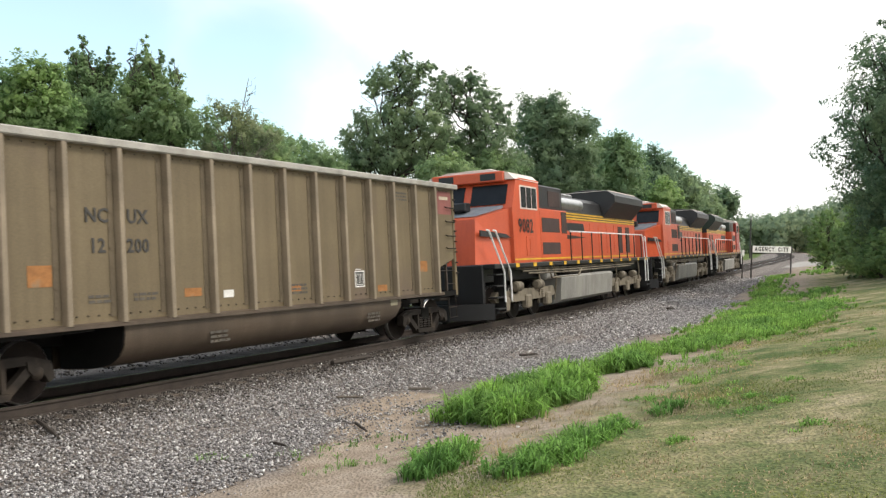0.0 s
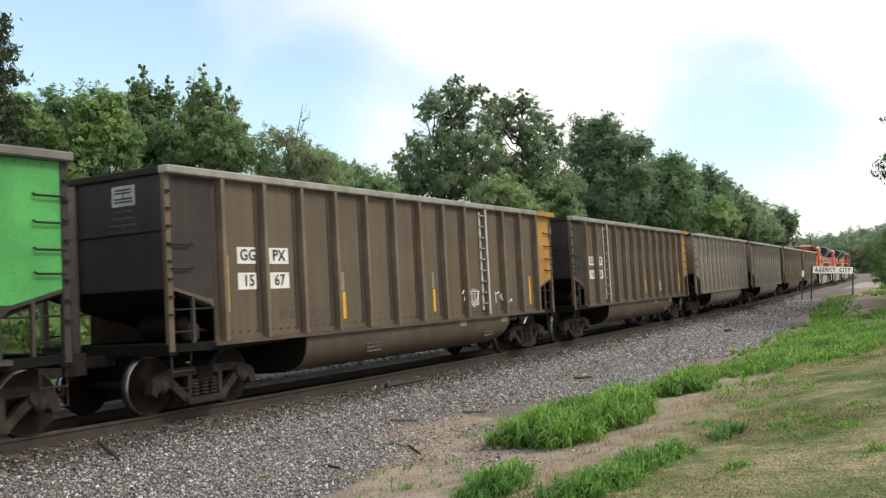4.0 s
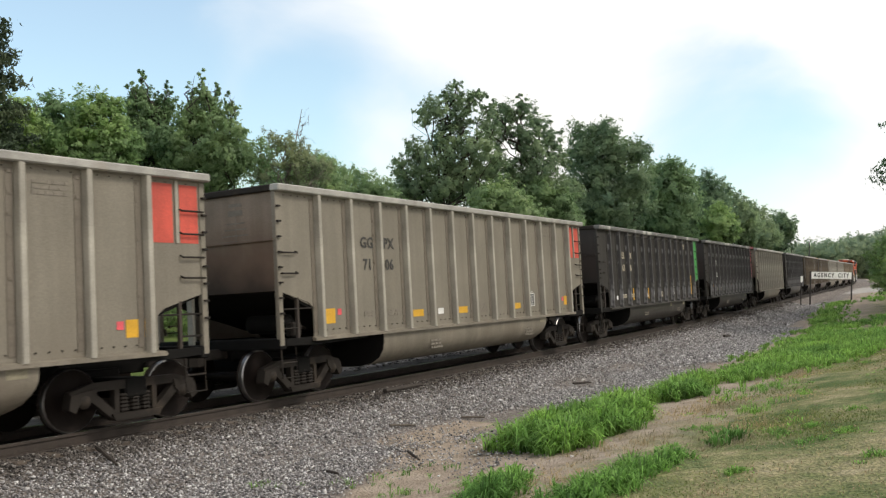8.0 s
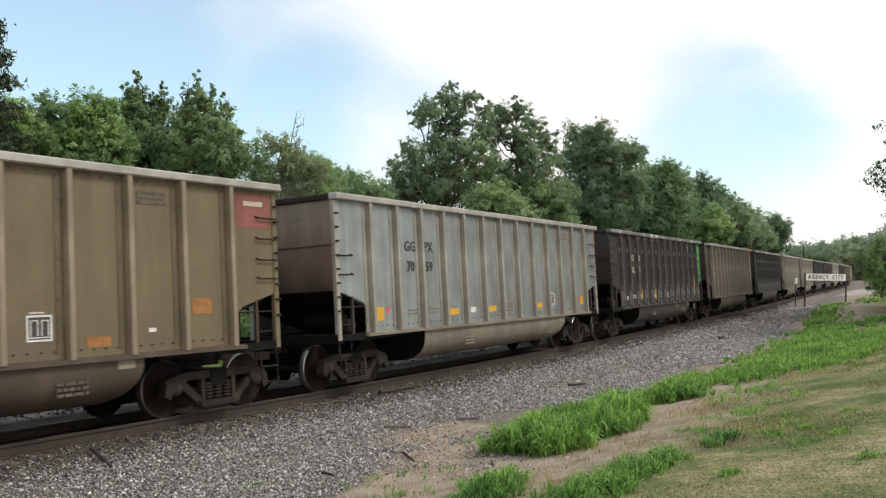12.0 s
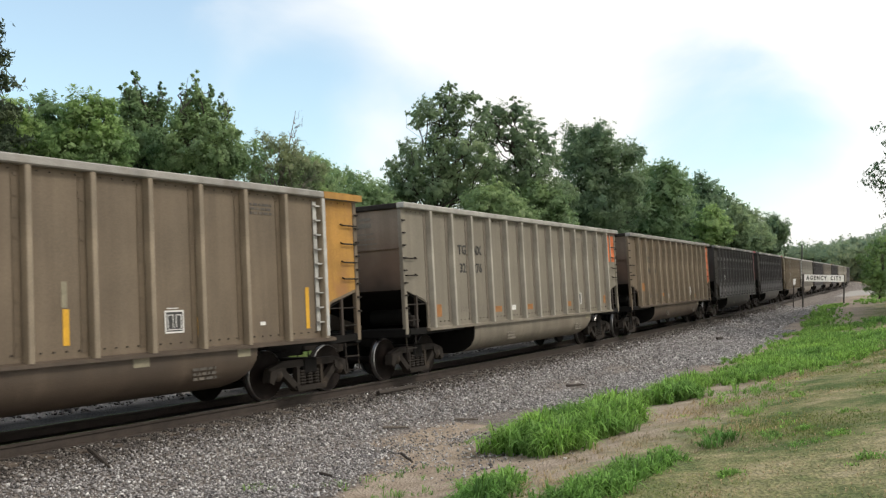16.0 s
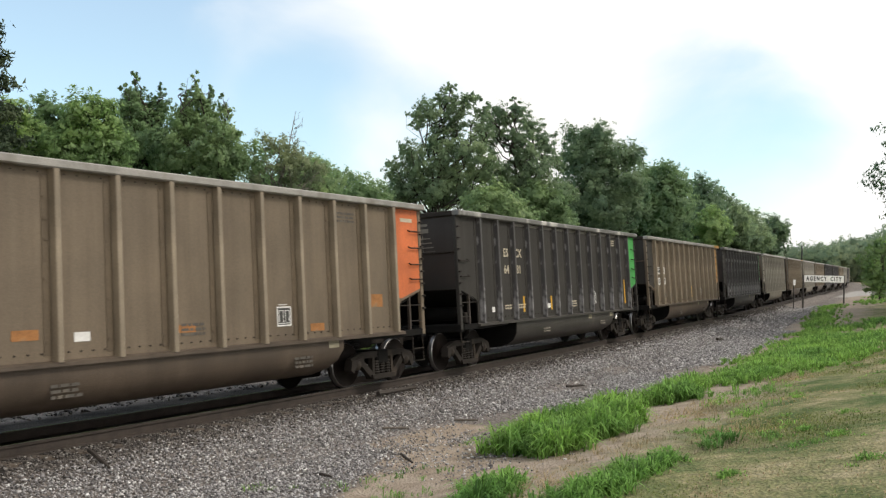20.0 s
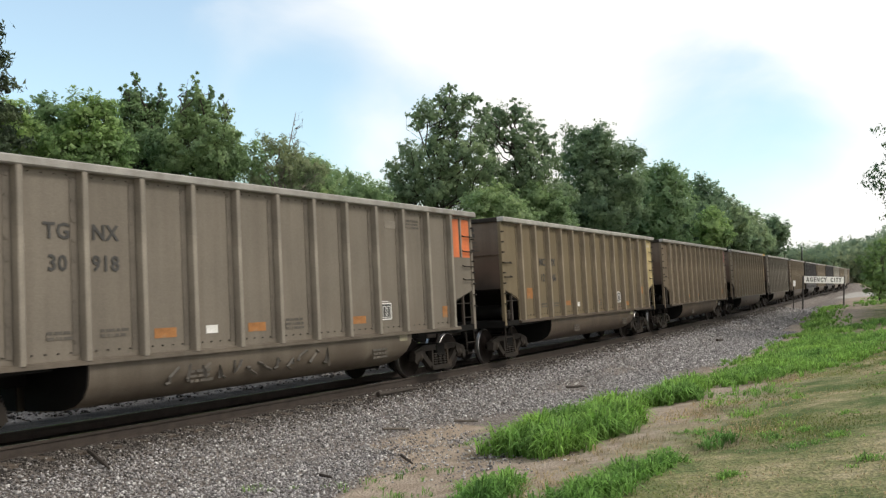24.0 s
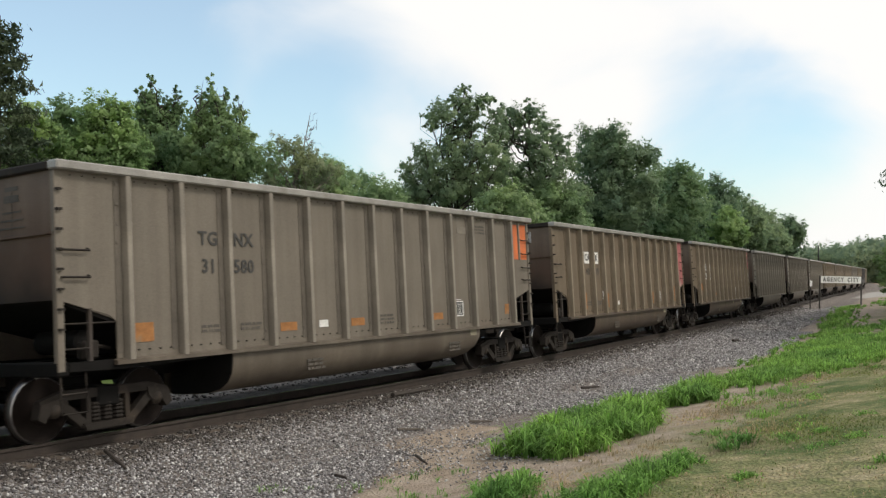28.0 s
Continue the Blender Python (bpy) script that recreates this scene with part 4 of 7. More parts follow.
# trees by their shape: name, label, place, leaves, leaf length, boughs as (across, up, radius)
SHAPED = [
    ("broad_tree", "bushy fresh green tree at the wood's edge", (23.3, 24.9), LEAF_FRESH, 0.14,
     [(-0.3, 9.2, 0.72), (-0.4, 8.2, 0.84), (0.1, 8.6, 0.6), (-0.0, 7.6, 0.84)]),
    ("broad_tree", "rounded green tree in the wood behind the line", (25.5, 25.9), LEAF, 0.14,
     [(-0.2, 9.9, 0.62), (-0.4, 9.0, 0.75), (-0.7, 8.1, 0.81), (0.3, 9.3, 0.5), (0.2, 8.2, 0.75)]),
    ("broad_tree", "bright yellow-green maple in front of the wood", (25.2, 22.4), LEAF_FRESH, 0.14,
     [(-0.5, 9.6, 0.7), (0.2, 9.7, 0.58), (0.6, 9.1, 0.58), (-0.7, 8.6, 0.82), (0.2, 8.1, 0.88), (-0.4, 7.4, 0.82), (-1.2, 7.7, 0.7), (0.6, 7.5, 0.58)]),
    ("pointed_tree", "leafy green tree with two pointed tops", (31.3, 26.6), LEAF, 0.14,
     [(-0.5, 11.4, 0.52), (-0.9, 10.8, 0.61), (0.7, 11.0, 0.52), (-0.1, 10.3, 0.75), (0.5, 10.0, 0.68), (-1.0, 9.8, 0.65), (-0.1, 9.2, 0.82), (-0.8, 8.6, 0.68), (0.4, 8.7, 0.82), (-0.55, 12.2, 0.25), (0.75, 11.7, 0.25), (-0.95, 11.5, 0.25), (0.35, 11.2, 0.25)]),
    ("pointed_tree", "tall leafy tree with a pointed crown", (32.2, 23.2), LEAF, 0.14,
     [(-0.4, 11.2, 0.44), (-0.8, 10.6, 0.59), (0.2, 10.8, 0.5), (0.9, 10.3, 0.47), (-1.1, 9.7, 0.72), (-0.1, 9.7, 0.85), (1.1, 9.3, 0.72), (-1.9, 8.8, 0.85), (-0.5, 8.5, 1.04), (0.6, 8.0, 0.98), (1.5, 8.4, 0.59), (-1.5, 7.8, 0.85), (-0.5, 12.0, 0.25), (0.25, 11.5, 0.25), (0.9, 11.0, 0.25), (-0.85, 11.3, 0.25)]),
    ("thin_tree", "thin greyish tree with sparse drooping leaves", (38.0, 23.1), LEAF_GREY, 0.13,
     [(-1.2, 9.6, 0.64), (-0.2, 9.4, 0.71), (-1.3, 8.5, 0.64), (0.0, 8.4, 0.78), (0.6, 9.1, 0.64), (1.2, 8.6, 0.64), (1.9, 8.2, 0.6), (-1.7, 7.6, 0.6), (1.0, 7.4, 0.7)]),
    ("broad_tree", "tall spreading tree with flat layered boughs", (55.9, 24.6), LEAF_DEEP, 0.19,
     [(0.1, 15.2, 0.76), (-0.8, 14.1, 1.0), (-1.7, 13.5, 0.66), (1.2, 14.7, 0.87), (2.2, 15.1, 0.58), (0.9, 13.4, 1.0), (-0.2, 12.1, 1.13), (-2.0, 11.1, 1.0), (-2.9, 9.9, 0.91), (-1.1, 9.8, 1.13), (0.4, 10.6, 1.13), (2.0, 11.6, 1.13), (1.4, 9.4, 1.27), (-2.3, 8.4, 1.0), (-0.4, 8.4, 1.18), (3.0, 13.2, 0.9), (3.2, 10.4, 1.1), (3.0, 14.3, 0.6), (-3.2, 8.2, 0.9), (0.6, 15.9, 0.4)]),
    ("broad_tree", "tall dark green tree with gaps in its crown", (63.3, 21.8), LEAF_DEEP, 0.2,
     [(-1.5, 15.0, 0.9), (-0.3, 15.0, 0.78), (-2.6, 14.8, 0.7), (0.9, 14.0, 0.9), (1.7, 12.9, 0.9), (-0.4, 13.1, 0.98), (-1.8, 13.6, 0.74), (0.2, 11.9, 1.08), (2.1, 11.5, 0.94), (1.0, 10.3, 1.21), (-1.0, 10.4, 1.08), (1.9, 9.1, 1.08), (-0.2, 8.9, 1.27), (-2.6, 11.2, 0.98), (-3.2, 9.6, 1.1), (-3.0, 12.9, 0.8), (3.1, 8.8, 1.0), (-0.8, 15.7, 0.4)]),
    ("broad_tree", "full rounded deep green tree beside the line", (77.0, 21.2), LEAF_DEEP, 0.23,
     [(-2.1, 14.6, 1.32), (-0.2, 14.9, 1.23), (-2.6, 12.9, 1.35), (-0.8, 12.6, 1.82), (1.4, 13.1, 1.35), (2.9, 13.4, 0.94), (-1.6, 9.9, 2.06), (1.0, 10.3, 2.06), (-2.5, 7.9, 1.62), (0.4, 7.9, 1.82), (2.4, 10.8, 1.47)]),
    ("broad_tree", "dense olive green tree in the row", (97.8, 23.1), LEAF, 0.27,
     [(-1.6, 13.1, 1.89), (0.5, 13.5, 1.53), (1.6, 12.7, 1.31), (-1.9, 9.9, 2.18), (1.2, 10.3, 2.18), (-0.3, 11.7, 2.0), (-0.4, 7.8, 2.18)]),
    ("broad_tree", "dark green tree in the row along the line", (116.2, 24.9), LEAF_DEEP, 0.3,
     [(0.1, 14.1, 1.37), (0.9, 12.7, 1.79), (0.5, 10.4, 2.13), (-1.1, 11.7, 1.71), (-1.1, 9.2, 2.13)]),
    ("broad_tree", "small yellow-green tree before the row", (107.1, 20.2), LEAF_FRESH, 0.26,
     [(-0.1, 9.6, 1.25), (-0.5, 8.1, 1.57), (0.4, 7.9, 1.41)]),
    ("broad_tree", "distant dark green tree in the row", (136.4, 27.0), LEAF_DEEP, 0.34,
     [(-0.2, 12.7, 1.69), (1.0, 11.3, 1.69), (0.6, 9.4, 2.24), (-1.0, 10.3, 1.99), (-0.9, 13.2, 1.29)]),
    ("broad_tree", "distant green tree in the descending row", (159.4, 30.3), LEAF_DEEP, 0.38,
     [(-0.2, 12.4, 1.85), (0.6, 10.5, 2.19), (-0.7, 9.4, 2.31), (-1.3, 12.7, 1.5), (1.2, 8.3, 2.08)]),
    ("broad_tree", "distant open-crowned tree ending the row", (184.7, 32.3), LEAF_DEEP, 0.36,
     [(-1.0, 12.6, 1.73), (1.1, 12.2, 1.46), (0.3, 10.1, 1.99), (-1.6, 10.1, 1.86), (1.7, 10.8, 1.2), (-0.9, 8.2, 1.99)]),
    ("broad_tree", "bright young tree at the foot of taller ones", (54.0, 18.9), LEAF, 0.18,
     [(0.0, 8.2, 0.9), (-0.8, 7.4, 1.0), (0.9, 7.3, 1.0), (-1.6, 6.3, 1.1), (0.2, 6.4, 1.2), (1.8, 6.2, 1.1)]),
    ("broad_tree", "bushy young tree between the tall ones", (62.0, 20.0), LEAF, 0.20,
     [(0.0, 8.6, 1.0), (-1.1, 7.6, 1.1), (1.1, 7.8, 1.1), (0.0, 6.8, 1.3), (2.0, 6.4, 1.1), (-2.0, 6.3, 1.1)]),
    ("broad_tree", "bushy green tree beside the spreading one", (46.0, 23.2), LEAF, 0.17,
     [(0.0, 7.6, 0.9), (-0.9, 7.0, 0.9), (0.9, 7.0, 0.9), (0.0, 6.0, 1.2), (-1.6, 6.0, 0.9), (1.6, 6.0, 0.9)]),
]


def shaped_tree(name, label, place, leaf, size, boughs, seed):
    """A tree whose crown is a number of leafy boughs, each doubled in depth, over a fuller skirt."""
    rng = np.random.default_rng(seed)
    x0, y0 = place
    turn = math.atan2(y0 - EYE.y, x0 - EYE.x) - math.pi / 2
    tree = thing(name, label, "tree", at=Matrix.Translation((x0, y0, gz(x0, y0))) @ Matrix.Rotation(turn, 4, "Z"))
    wide = max(abs(b[0]) + b[2] for b in boughs)
    low = min(b[1] for b in boughs)
    high = max(b[1] for b in boughs)
    thin = name == "thin_tree"
    lobes = []
    airy = "gaps" in label or "layered" in label
    for u, z, r in boughs:
        r *= 0.9 if airy else 1.0
        for k in (-1, 1):
            lobes.append((u + rng.normal() * 0.12 * r, k * rng.uniform(0.05, 0.55) * wide, z + 0.25 + (rng.uniform(-0.4, 0.0) * r if k > 0 else 0), r * 1.1, r * (2.0 if r < 0.3 else 0.88)))
    for i in range(4 if thin else 22):
        r = rng.uniform(0.75, 1.0) * max(1.0, 0.30 * wide)
        z = 1.6 + (low - 0.6) * (i + 0.5) / (4 if thin else 22)
        lobes.append((rng.uniform(-0.85, 0.85) * wide, rng.uniform(-0.6, 0.6) * wide, z, r, r * 0.8))
    wood = Shape()
    girth = 0.017 * high
    spine = limb(wood, (0, 0, -0.4), (rng.normal() * 0.2, 0, high * 0.88), girth, girth * 0.2, rng, 0.25, 8)
    for x, y, z, r, h in lobes:
        j = int(np.clip(round(8 * (z / high - 0.22) / 0.88), 1, 7))
        pts = limb(wood, spine[j], (x, y, z), girth * 0.32, girth * 0.09, rng, 0.5, 5, 5)
        for _ in range(4):
            d = rng.normal(size=3)
            limb(wood, pts[rng.integers(3, 6)], np.array((x, y, z)) + d / np.linalg.norm(d) * r * 1.1, girth * 0.1, girth * 0.03, rng, 0.4, 3, 3)
    part("trunk", wood, DEAD if thin else BARK, tree, "forking grey-brown trunk and limbs", smooth_faces=True)
    count = int(sum((15 if thin else 31 if airy else 38) * (l[3] / size) ** 2 for l in lobes))
    rise = 0.6 if name == "pointed_tree" else 0.1
    places, facing = crown_points(rng, lobes, count, 0.5 if airy else 0.35, 0.62, rise)
    part("crown", leaf_mesh("crown", places, size, leaf, rng, facing=facing), None, tree, "leafy crown with gaps")


for k, row in enumerate(SHAPED):
    shaped_tree(*row, 200 + k)

ELM = build_tree("broad_tree", "rounded green tree in the row along the line", 8, 14.0, 4.8, 1.2, 36, 18500, 0.25, LEAF_DEEP, hollow=0.5, small=0.92, rise=0.15, crest=0.68)
MAPLE = build_tree("broad_tree", "bushy fresh green tree beyond the line", 34, 10.5, 4.2, 0.7, 32, 19000, 0.18, LEAF, hollow=0.4, small=0.85, rise=0.6)

# the wood behind the first trees: x, y, size, height factor
for k, (x, y, sc, tall) in enumerate(((28.3, 28.6, 0.95, 0.86), (33.0, 29.5, 0.95, 0.80), (38.4, 29.8, 0.95, 0.85), (23.0, 30.0, 1.0, 0.88), (43.6, 30.6, 0.95, 0.82), (17.0, 29.0, 1.1, 0.98), (47.5, 32.0, 0.95, 0.84), (40.5, 33.0, 1.0, 0.82), (20.4, 27.0, 0.95, 0.92))):
    plant(MAPLE, x, y, sc, 0.7 + k * 1.9, tall)
# low woods farther back in the dip of the skyline
for k, (x, y, sc, tall) in enumerate(((49.0, 35.0, 1.0, 1.02), (53.0, 35.0, 1.06, 1.06), (55.5, 36.5, 1.06, 1.06), (58.0, 39.0, 1.12, 1.06), (61.5, 41.0, 1.12, 1.06), (65.0, 44.0, 1.18, 1.06), (72.0, 46.5, 1.2, 1.04), (79.0, 48.5, 1.15, 1.0), (88.0, 52.0, 1.2, 1.0))):
    plant(MAPLE, x, y, sc, k * 2.7, tall)
# lower trees that fill the row along the line
for k, (x, y, sc, tall) in enumerate(((69.0, 27.5, 0.8, 0.75), (80.0, 28.0, 0.9, 0.80), (89.0, 28.5, 0.95, 0.84), (99.5, 29.6, 1.0, 0.86), (108.0, 29.0, 1.0, 0.84), (114.0, 29.6, 1.0, 0.88), (121.0, 31.5, 1.0, 0.85), (128.8, 30.4, 1.0, 0.86), (139.0, 32.5, 1.0, 0.84), (152.5, 34.5, 1.0, 0.84), (165.0, 35.5, 1.0, 0.86), (176.0, 36.0, 0.95, 0.84))):
    plant(ELM, x, y, sc, k * 2.1, tall)

# undergrowth between the trunks
BUSH = build_tree("bush", "bright green bush beside the line", 71, 3.4, 2.4, 0.1, 14, 4200, 0.17, LEAF_FRESH, twigs=4, hollow=0.3)
SCRUB = build_tree("bush", "dense bright green undergrowth bush", 77, 4.6, 2.8, 0.1, 14, 5200, 0.19, LEAF_FRESH, twigs=4, hollow=0.3)
rng = np.random.default_rng(5)
for k in range(54):
    s = 8 + 3.4 * k + rng.uniform(-1, 1)
    x, y, _ = line(s, rng.uniform(9.5, 13.5) if k % 2 else rng.uniform(14, 19))
    plant(BUSH if k % 2 else SCRUB, float(x), float(y), float(rng.uniform(0.75, 1.25)), float(rng.uniform(0, 6)))

# trees on the lawn side
RIGHT = build_tree("broad_tree", "large dark green tree at the edge of the lawn", 91, 17.0, 6.2, 0.6, 64, 62000, 0.19, LEAF_DEEP, hollow=0.25, small=0.8)
plant(RIGHT, 61.0, -8.8, 1.0, 0.5)
plant(RIGHT, 52.0, -12.6, 1.02, 2.4)
plant(RIGHT, 70.0, -9.5, 0.95, 4.0)
FRESH = build_tree("broad_tree", "yellow-green bushy tree at the lawn's edge", 36, 10.5, 4.2, 0.5, 32, 15000, 0.24, LEAF_FRESH, hollow=0.4, small=0.95, rise=0.3)
plant(FRESH, 92.0, 0.4, 0.62, 1.0, 0.9)
plant(FRESH, 78.0, -4.2, 0.7, 3.0, 0.9)
for k, (x, y) in enumerate(((57.0, -7.3), (62.5, -5.8), (66.5, -5.5), (52.5, -8.8))):
    plant(SCRUB, x, y, 0.8 + 0.1 * (k % 3), k * 1.4, 0.8)
for k, (x, y) in enumerate(((55.0, -8.3), (59.5, -7.0), (64.0, -6.0), (68.5, -5.4))):
    plant(BUSH, x, y, 0.75 + 0.1 * (k % 2), k * 2.0, 0.8)
for o in (ELM, MAPLE, BUSH, SCRUB, RIGHT, FRESH):
    for c in o.children_recursive:
        bpy.data.objects.remove(c)
    bpy.data.objects.remove(o)


def build_spruce():
    rng = np.random.default_rng(14)
    tree = thing("spruce", "dark feathery spruce with drooping branches", "tree", at=pose(20.4, 22.8, gz(20.4, 22.8)))
    wood, pts = Shape(), []
    wood.tube([(0, 0, -0.2), (0.05, 0, 7), (0, 0.05, 13.0)], [0.26, 0.14, 0.02], 8)
    for i in range(70):
        z = 1.2 + 11.4 * (i / 70) ** 0.9
        r = 3.4 * (1 - z / 13.4) + 0.35
        a = i * 2.4
        tip = np.array((r * math.cos(a), r * math.sin(a), z - 0.15 * r + 0.35))
        wood.tube([(0, 0, z), tuple(tip * (0.55, 0.55, 1) + (0, 0, -0.12)), tuple(tip)], [0.035, 0.025, 0.008], 5)
        n = int(150 * r) + 30
        t = rng.uniform(0.15, 1.05, n)[:, None]
        pts.append(np.array((0, 0, z)) + (tip - np.array((0, 0, z))) * t + rng.normal(size=(n, 3)) * (0.16, 0.16, 0.12))
    part("trunk", wood, BARK, tree, smooth_faces=True)
    part("crown", leaf_mesh("crown", np.concatenate(pts), 0.24, NEEDLE, rng, 2.6), None, tree)


def build_dead_tree(x, y, tall):
    rng = np.random.default_rng(31)
    tree = thing("dead_tree", "bare bleached dead tree among the leaves", "tree", at=pose(x, y, gz(x, y)))
    wood = Shape()
    spine = limb(wood, (0, 0, -0.2), (0.9, 0.2, tall), 0.16, 0.015, rng, 0.15)
    for i in range(26):
        k = rng.uniform(0.35, 0.97)
        p0 = np.array((0.9 * k, 0.2 * k, tall * k))
        d = rng.normal(size=3)
        d[2] = abs(d[2]) + 0.6
        pts = limb(wood, p0, p0 + d / np.linalg.norm(d) * rng.uniform(0.8, 2.4) * (1.3 - k), 0.035, 0.008, rng, 0.4)
        limb(wood, pts[3], pts[3] + rng.normal(size=3) * 0.5 + (0, 0, 0.4), 0.014, 0.006, rng, 0.4)
    part("trunk", wood, DEAD, tree, smooth_faces=True)


build_spruce()
build_dead_tree(44.3, 28.7, 13.2)


def far_woods():
    """The wooded rise in the distance: joined crowns."""
    rng = np.random.default_rng(40)
    lobes = []
    for k in range(260):
        u = rng.uniform(0, 1)
        x = 300 + rng.uniform(0, 40) + 90 * u
        y = 66 - 95 * u + rng.uniform(-6, 6)
        r = rng.uniform(3.0, 5.5)
        lobes.append((x, y, (6 + 12 * smooth(u, 0.0, 0.6)) * (rng.uniform(0.2, 1.0) if k % 2 else rng.uniform(0.9, 1.0)) + 0.5, r, r * 0.8))
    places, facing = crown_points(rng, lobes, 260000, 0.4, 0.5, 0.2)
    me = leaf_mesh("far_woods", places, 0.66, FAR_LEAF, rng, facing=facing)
    tagged(new("far_woods", me), "haze-tinted green woods on a distant rise", "woods", kind="stuff")


far_woods()

build_sign()
build_marker()
build_pole()

# ---- the train ----
CAR = 16.18          # over couplers
HALF = 7.27          # half the body's length
TOP, SILL = 3.83, 1.07
POSTS = [-6.12 + 1.02 * i for i in range(13)]
SPEED = 20.84
WHEEL_R = 0.457


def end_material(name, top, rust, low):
    """End wall paint: dusty above, a rusty stain lower down with an uneven edge, near black towards its foot."""
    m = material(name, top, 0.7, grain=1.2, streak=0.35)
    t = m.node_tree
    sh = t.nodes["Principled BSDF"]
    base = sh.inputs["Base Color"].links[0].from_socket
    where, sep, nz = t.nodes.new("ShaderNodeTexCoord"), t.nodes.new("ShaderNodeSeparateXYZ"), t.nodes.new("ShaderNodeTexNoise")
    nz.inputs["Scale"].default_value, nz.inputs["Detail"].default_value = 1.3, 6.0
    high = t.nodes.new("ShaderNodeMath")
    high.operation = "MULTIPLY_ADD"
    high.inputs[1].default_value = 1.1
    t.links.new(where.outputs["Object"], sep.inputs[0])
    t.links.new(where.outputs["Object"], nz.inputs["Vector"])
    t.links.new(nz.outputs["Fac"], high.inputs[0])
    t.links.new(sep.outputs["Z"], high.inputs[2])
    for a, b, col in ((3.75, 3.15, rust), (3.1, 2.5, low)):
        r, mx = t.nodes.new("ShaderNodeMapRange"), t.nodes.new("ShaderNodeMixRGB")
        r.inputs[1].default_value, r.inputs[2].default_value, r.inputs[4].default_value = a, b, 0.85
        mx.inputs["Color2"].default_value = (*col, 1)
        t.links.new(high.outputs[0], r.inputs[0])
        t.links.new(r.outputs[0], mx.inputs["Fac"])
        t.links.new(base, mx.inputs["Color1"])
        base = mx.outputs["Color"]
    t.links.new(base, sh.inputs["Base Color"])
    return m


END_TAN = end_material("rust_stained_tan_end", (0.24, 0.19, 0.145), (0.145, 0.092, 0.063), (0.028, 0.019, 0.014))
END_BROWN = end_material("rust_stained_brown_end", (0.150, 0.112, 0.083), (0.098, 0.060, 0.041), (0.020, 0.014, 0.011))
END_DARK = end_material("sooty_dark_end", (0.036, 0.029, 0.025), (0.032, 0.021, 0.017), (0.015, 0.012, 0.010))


def rivet_row():
    """Rows of bolt heads along the foot and head of the side panels."""
    sh = Shape()
    for a in [-HALF + 0.05] + POSTS:
        for k in range(4):
            x = a + 0.2 + 0.2 * k
            if abs(x) < 6.2:
                sh.box(x - 0.013, x + 0.013, -1.496, -1.482, SILL + 0.12, SILL + 0.142)
            if x < HALF - 0.1:
                sh.box(x - 0.009, x + 0.009, -1.492, -1.482, TOP - 0.19, TOP - 0.172)
    return sh


def side_outline():
    return [(-HALF, TOP - 0.1), (-HALF, 1.95), (-6.42, 1.72), (-6.30, 1.62), (-6.30, SILL), (6.30, SILL), (6.30, 1.62),
            (6.42, 1.72), (HALF, 1.95), (HALF, TOP - 0.1)]


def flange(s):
    """The narrow riveted strip behind each post; its darker paint stands for the shade there."""
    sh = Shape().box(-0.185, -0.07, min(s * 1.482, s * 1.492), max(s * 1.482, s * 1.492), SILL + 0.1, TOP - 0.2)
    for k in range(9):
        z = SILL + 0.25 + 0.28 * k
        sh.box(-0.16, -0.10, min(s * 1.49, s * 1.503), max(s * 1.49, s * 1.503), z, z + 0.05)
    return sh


def bathtub(y_out):
    """Half of the belly between the bogies: a trough with a rolled lower edge, cut flat behind and swept up before."""
    sh = Shape()
    ring = [(1.0, SILL + 0.02), (1.0, 0.88), (0.985, 0.72), (0.93, 0.57), (0.82, 0.45), (0.66, 0.38), (0.45, 0.35), (0.08, 0.345), (0.04, SILL + 0.02)]
    stations = [(-4.02, 1.0), (3.9, 1.0), (4.12, 0.95), (4.25, 0.86), (4.32, 0.72)]
    n = len(ring)
    for x, k in stations:
        for u, z in ring:
            sh.v.append((x, y_out * u, SILL + 0.02 - (SILL + 0.02 - z) * k))
    for i in range(len(stations) - 1):
        for j in range(n):
            a, b = i * n + j, i * n + (j + 1) % n
            sh.f.append((a, b, b + n, a + n))
    sh.f.append(tuple(range(n)))
    sh.f.append(tuple(range(len(sh.v) - n, len(sh.v))))
    return sh


def side_frame(y):
    """Cast side frame: top member, diagonal columns, spring pocket, journal ends, with the windows open."""
    sh = Shape()
    s = 1 if y > 0 else -1
    a, b = sorted((y, y + s * 0.12))
    sh.prism([(-1.12, 0.60), (-0.75, 0.70), (0.75, 0.70), (1.12, 0.60), (1.12, 0.50), (0.72, 0.57), (-0.72, 0.57), (-1.12, 0.50)], a, b)
    for k in (-1, 1):
        sh.prism([(k * 0.74, 0.58), (k * 0.90, 0.54), (k * 0.42, 0.14), (k * 0.30, 0.20)], a, b)
        sh.prism([(k * 0.30, 0.58), (k * 0.38, 0.58), (k * 0.38, 0.18), (k * 0.30, 0.18)], a, b)
        sh.prism([(k * 0.70, 0.62), (k * 1.12, 0.56), (k * 1.16, 0.36), (k * 1.06, 0.30), (k * 0.98, 0.42), (k * 0.80, 0.42), (k * 0.72, 0.50)], a - 0.03, b + 0.03)
    sh.prism([(-0.45, 0.22), (0.45, 0.22), (0.40, 0.12), (-0.40, 0.12)], a - 0.04, b + 0.04)
    return sh


def spring():
    prof = []
    for i in range(5):
        prof += [(0.225 + i * 0.055, 0.072), (0.2525 + i * 0.055, 0.092)]
    return Shape().lathe(prof + [(0.5, 0.072)], (0, 0, 0), "z", 8)


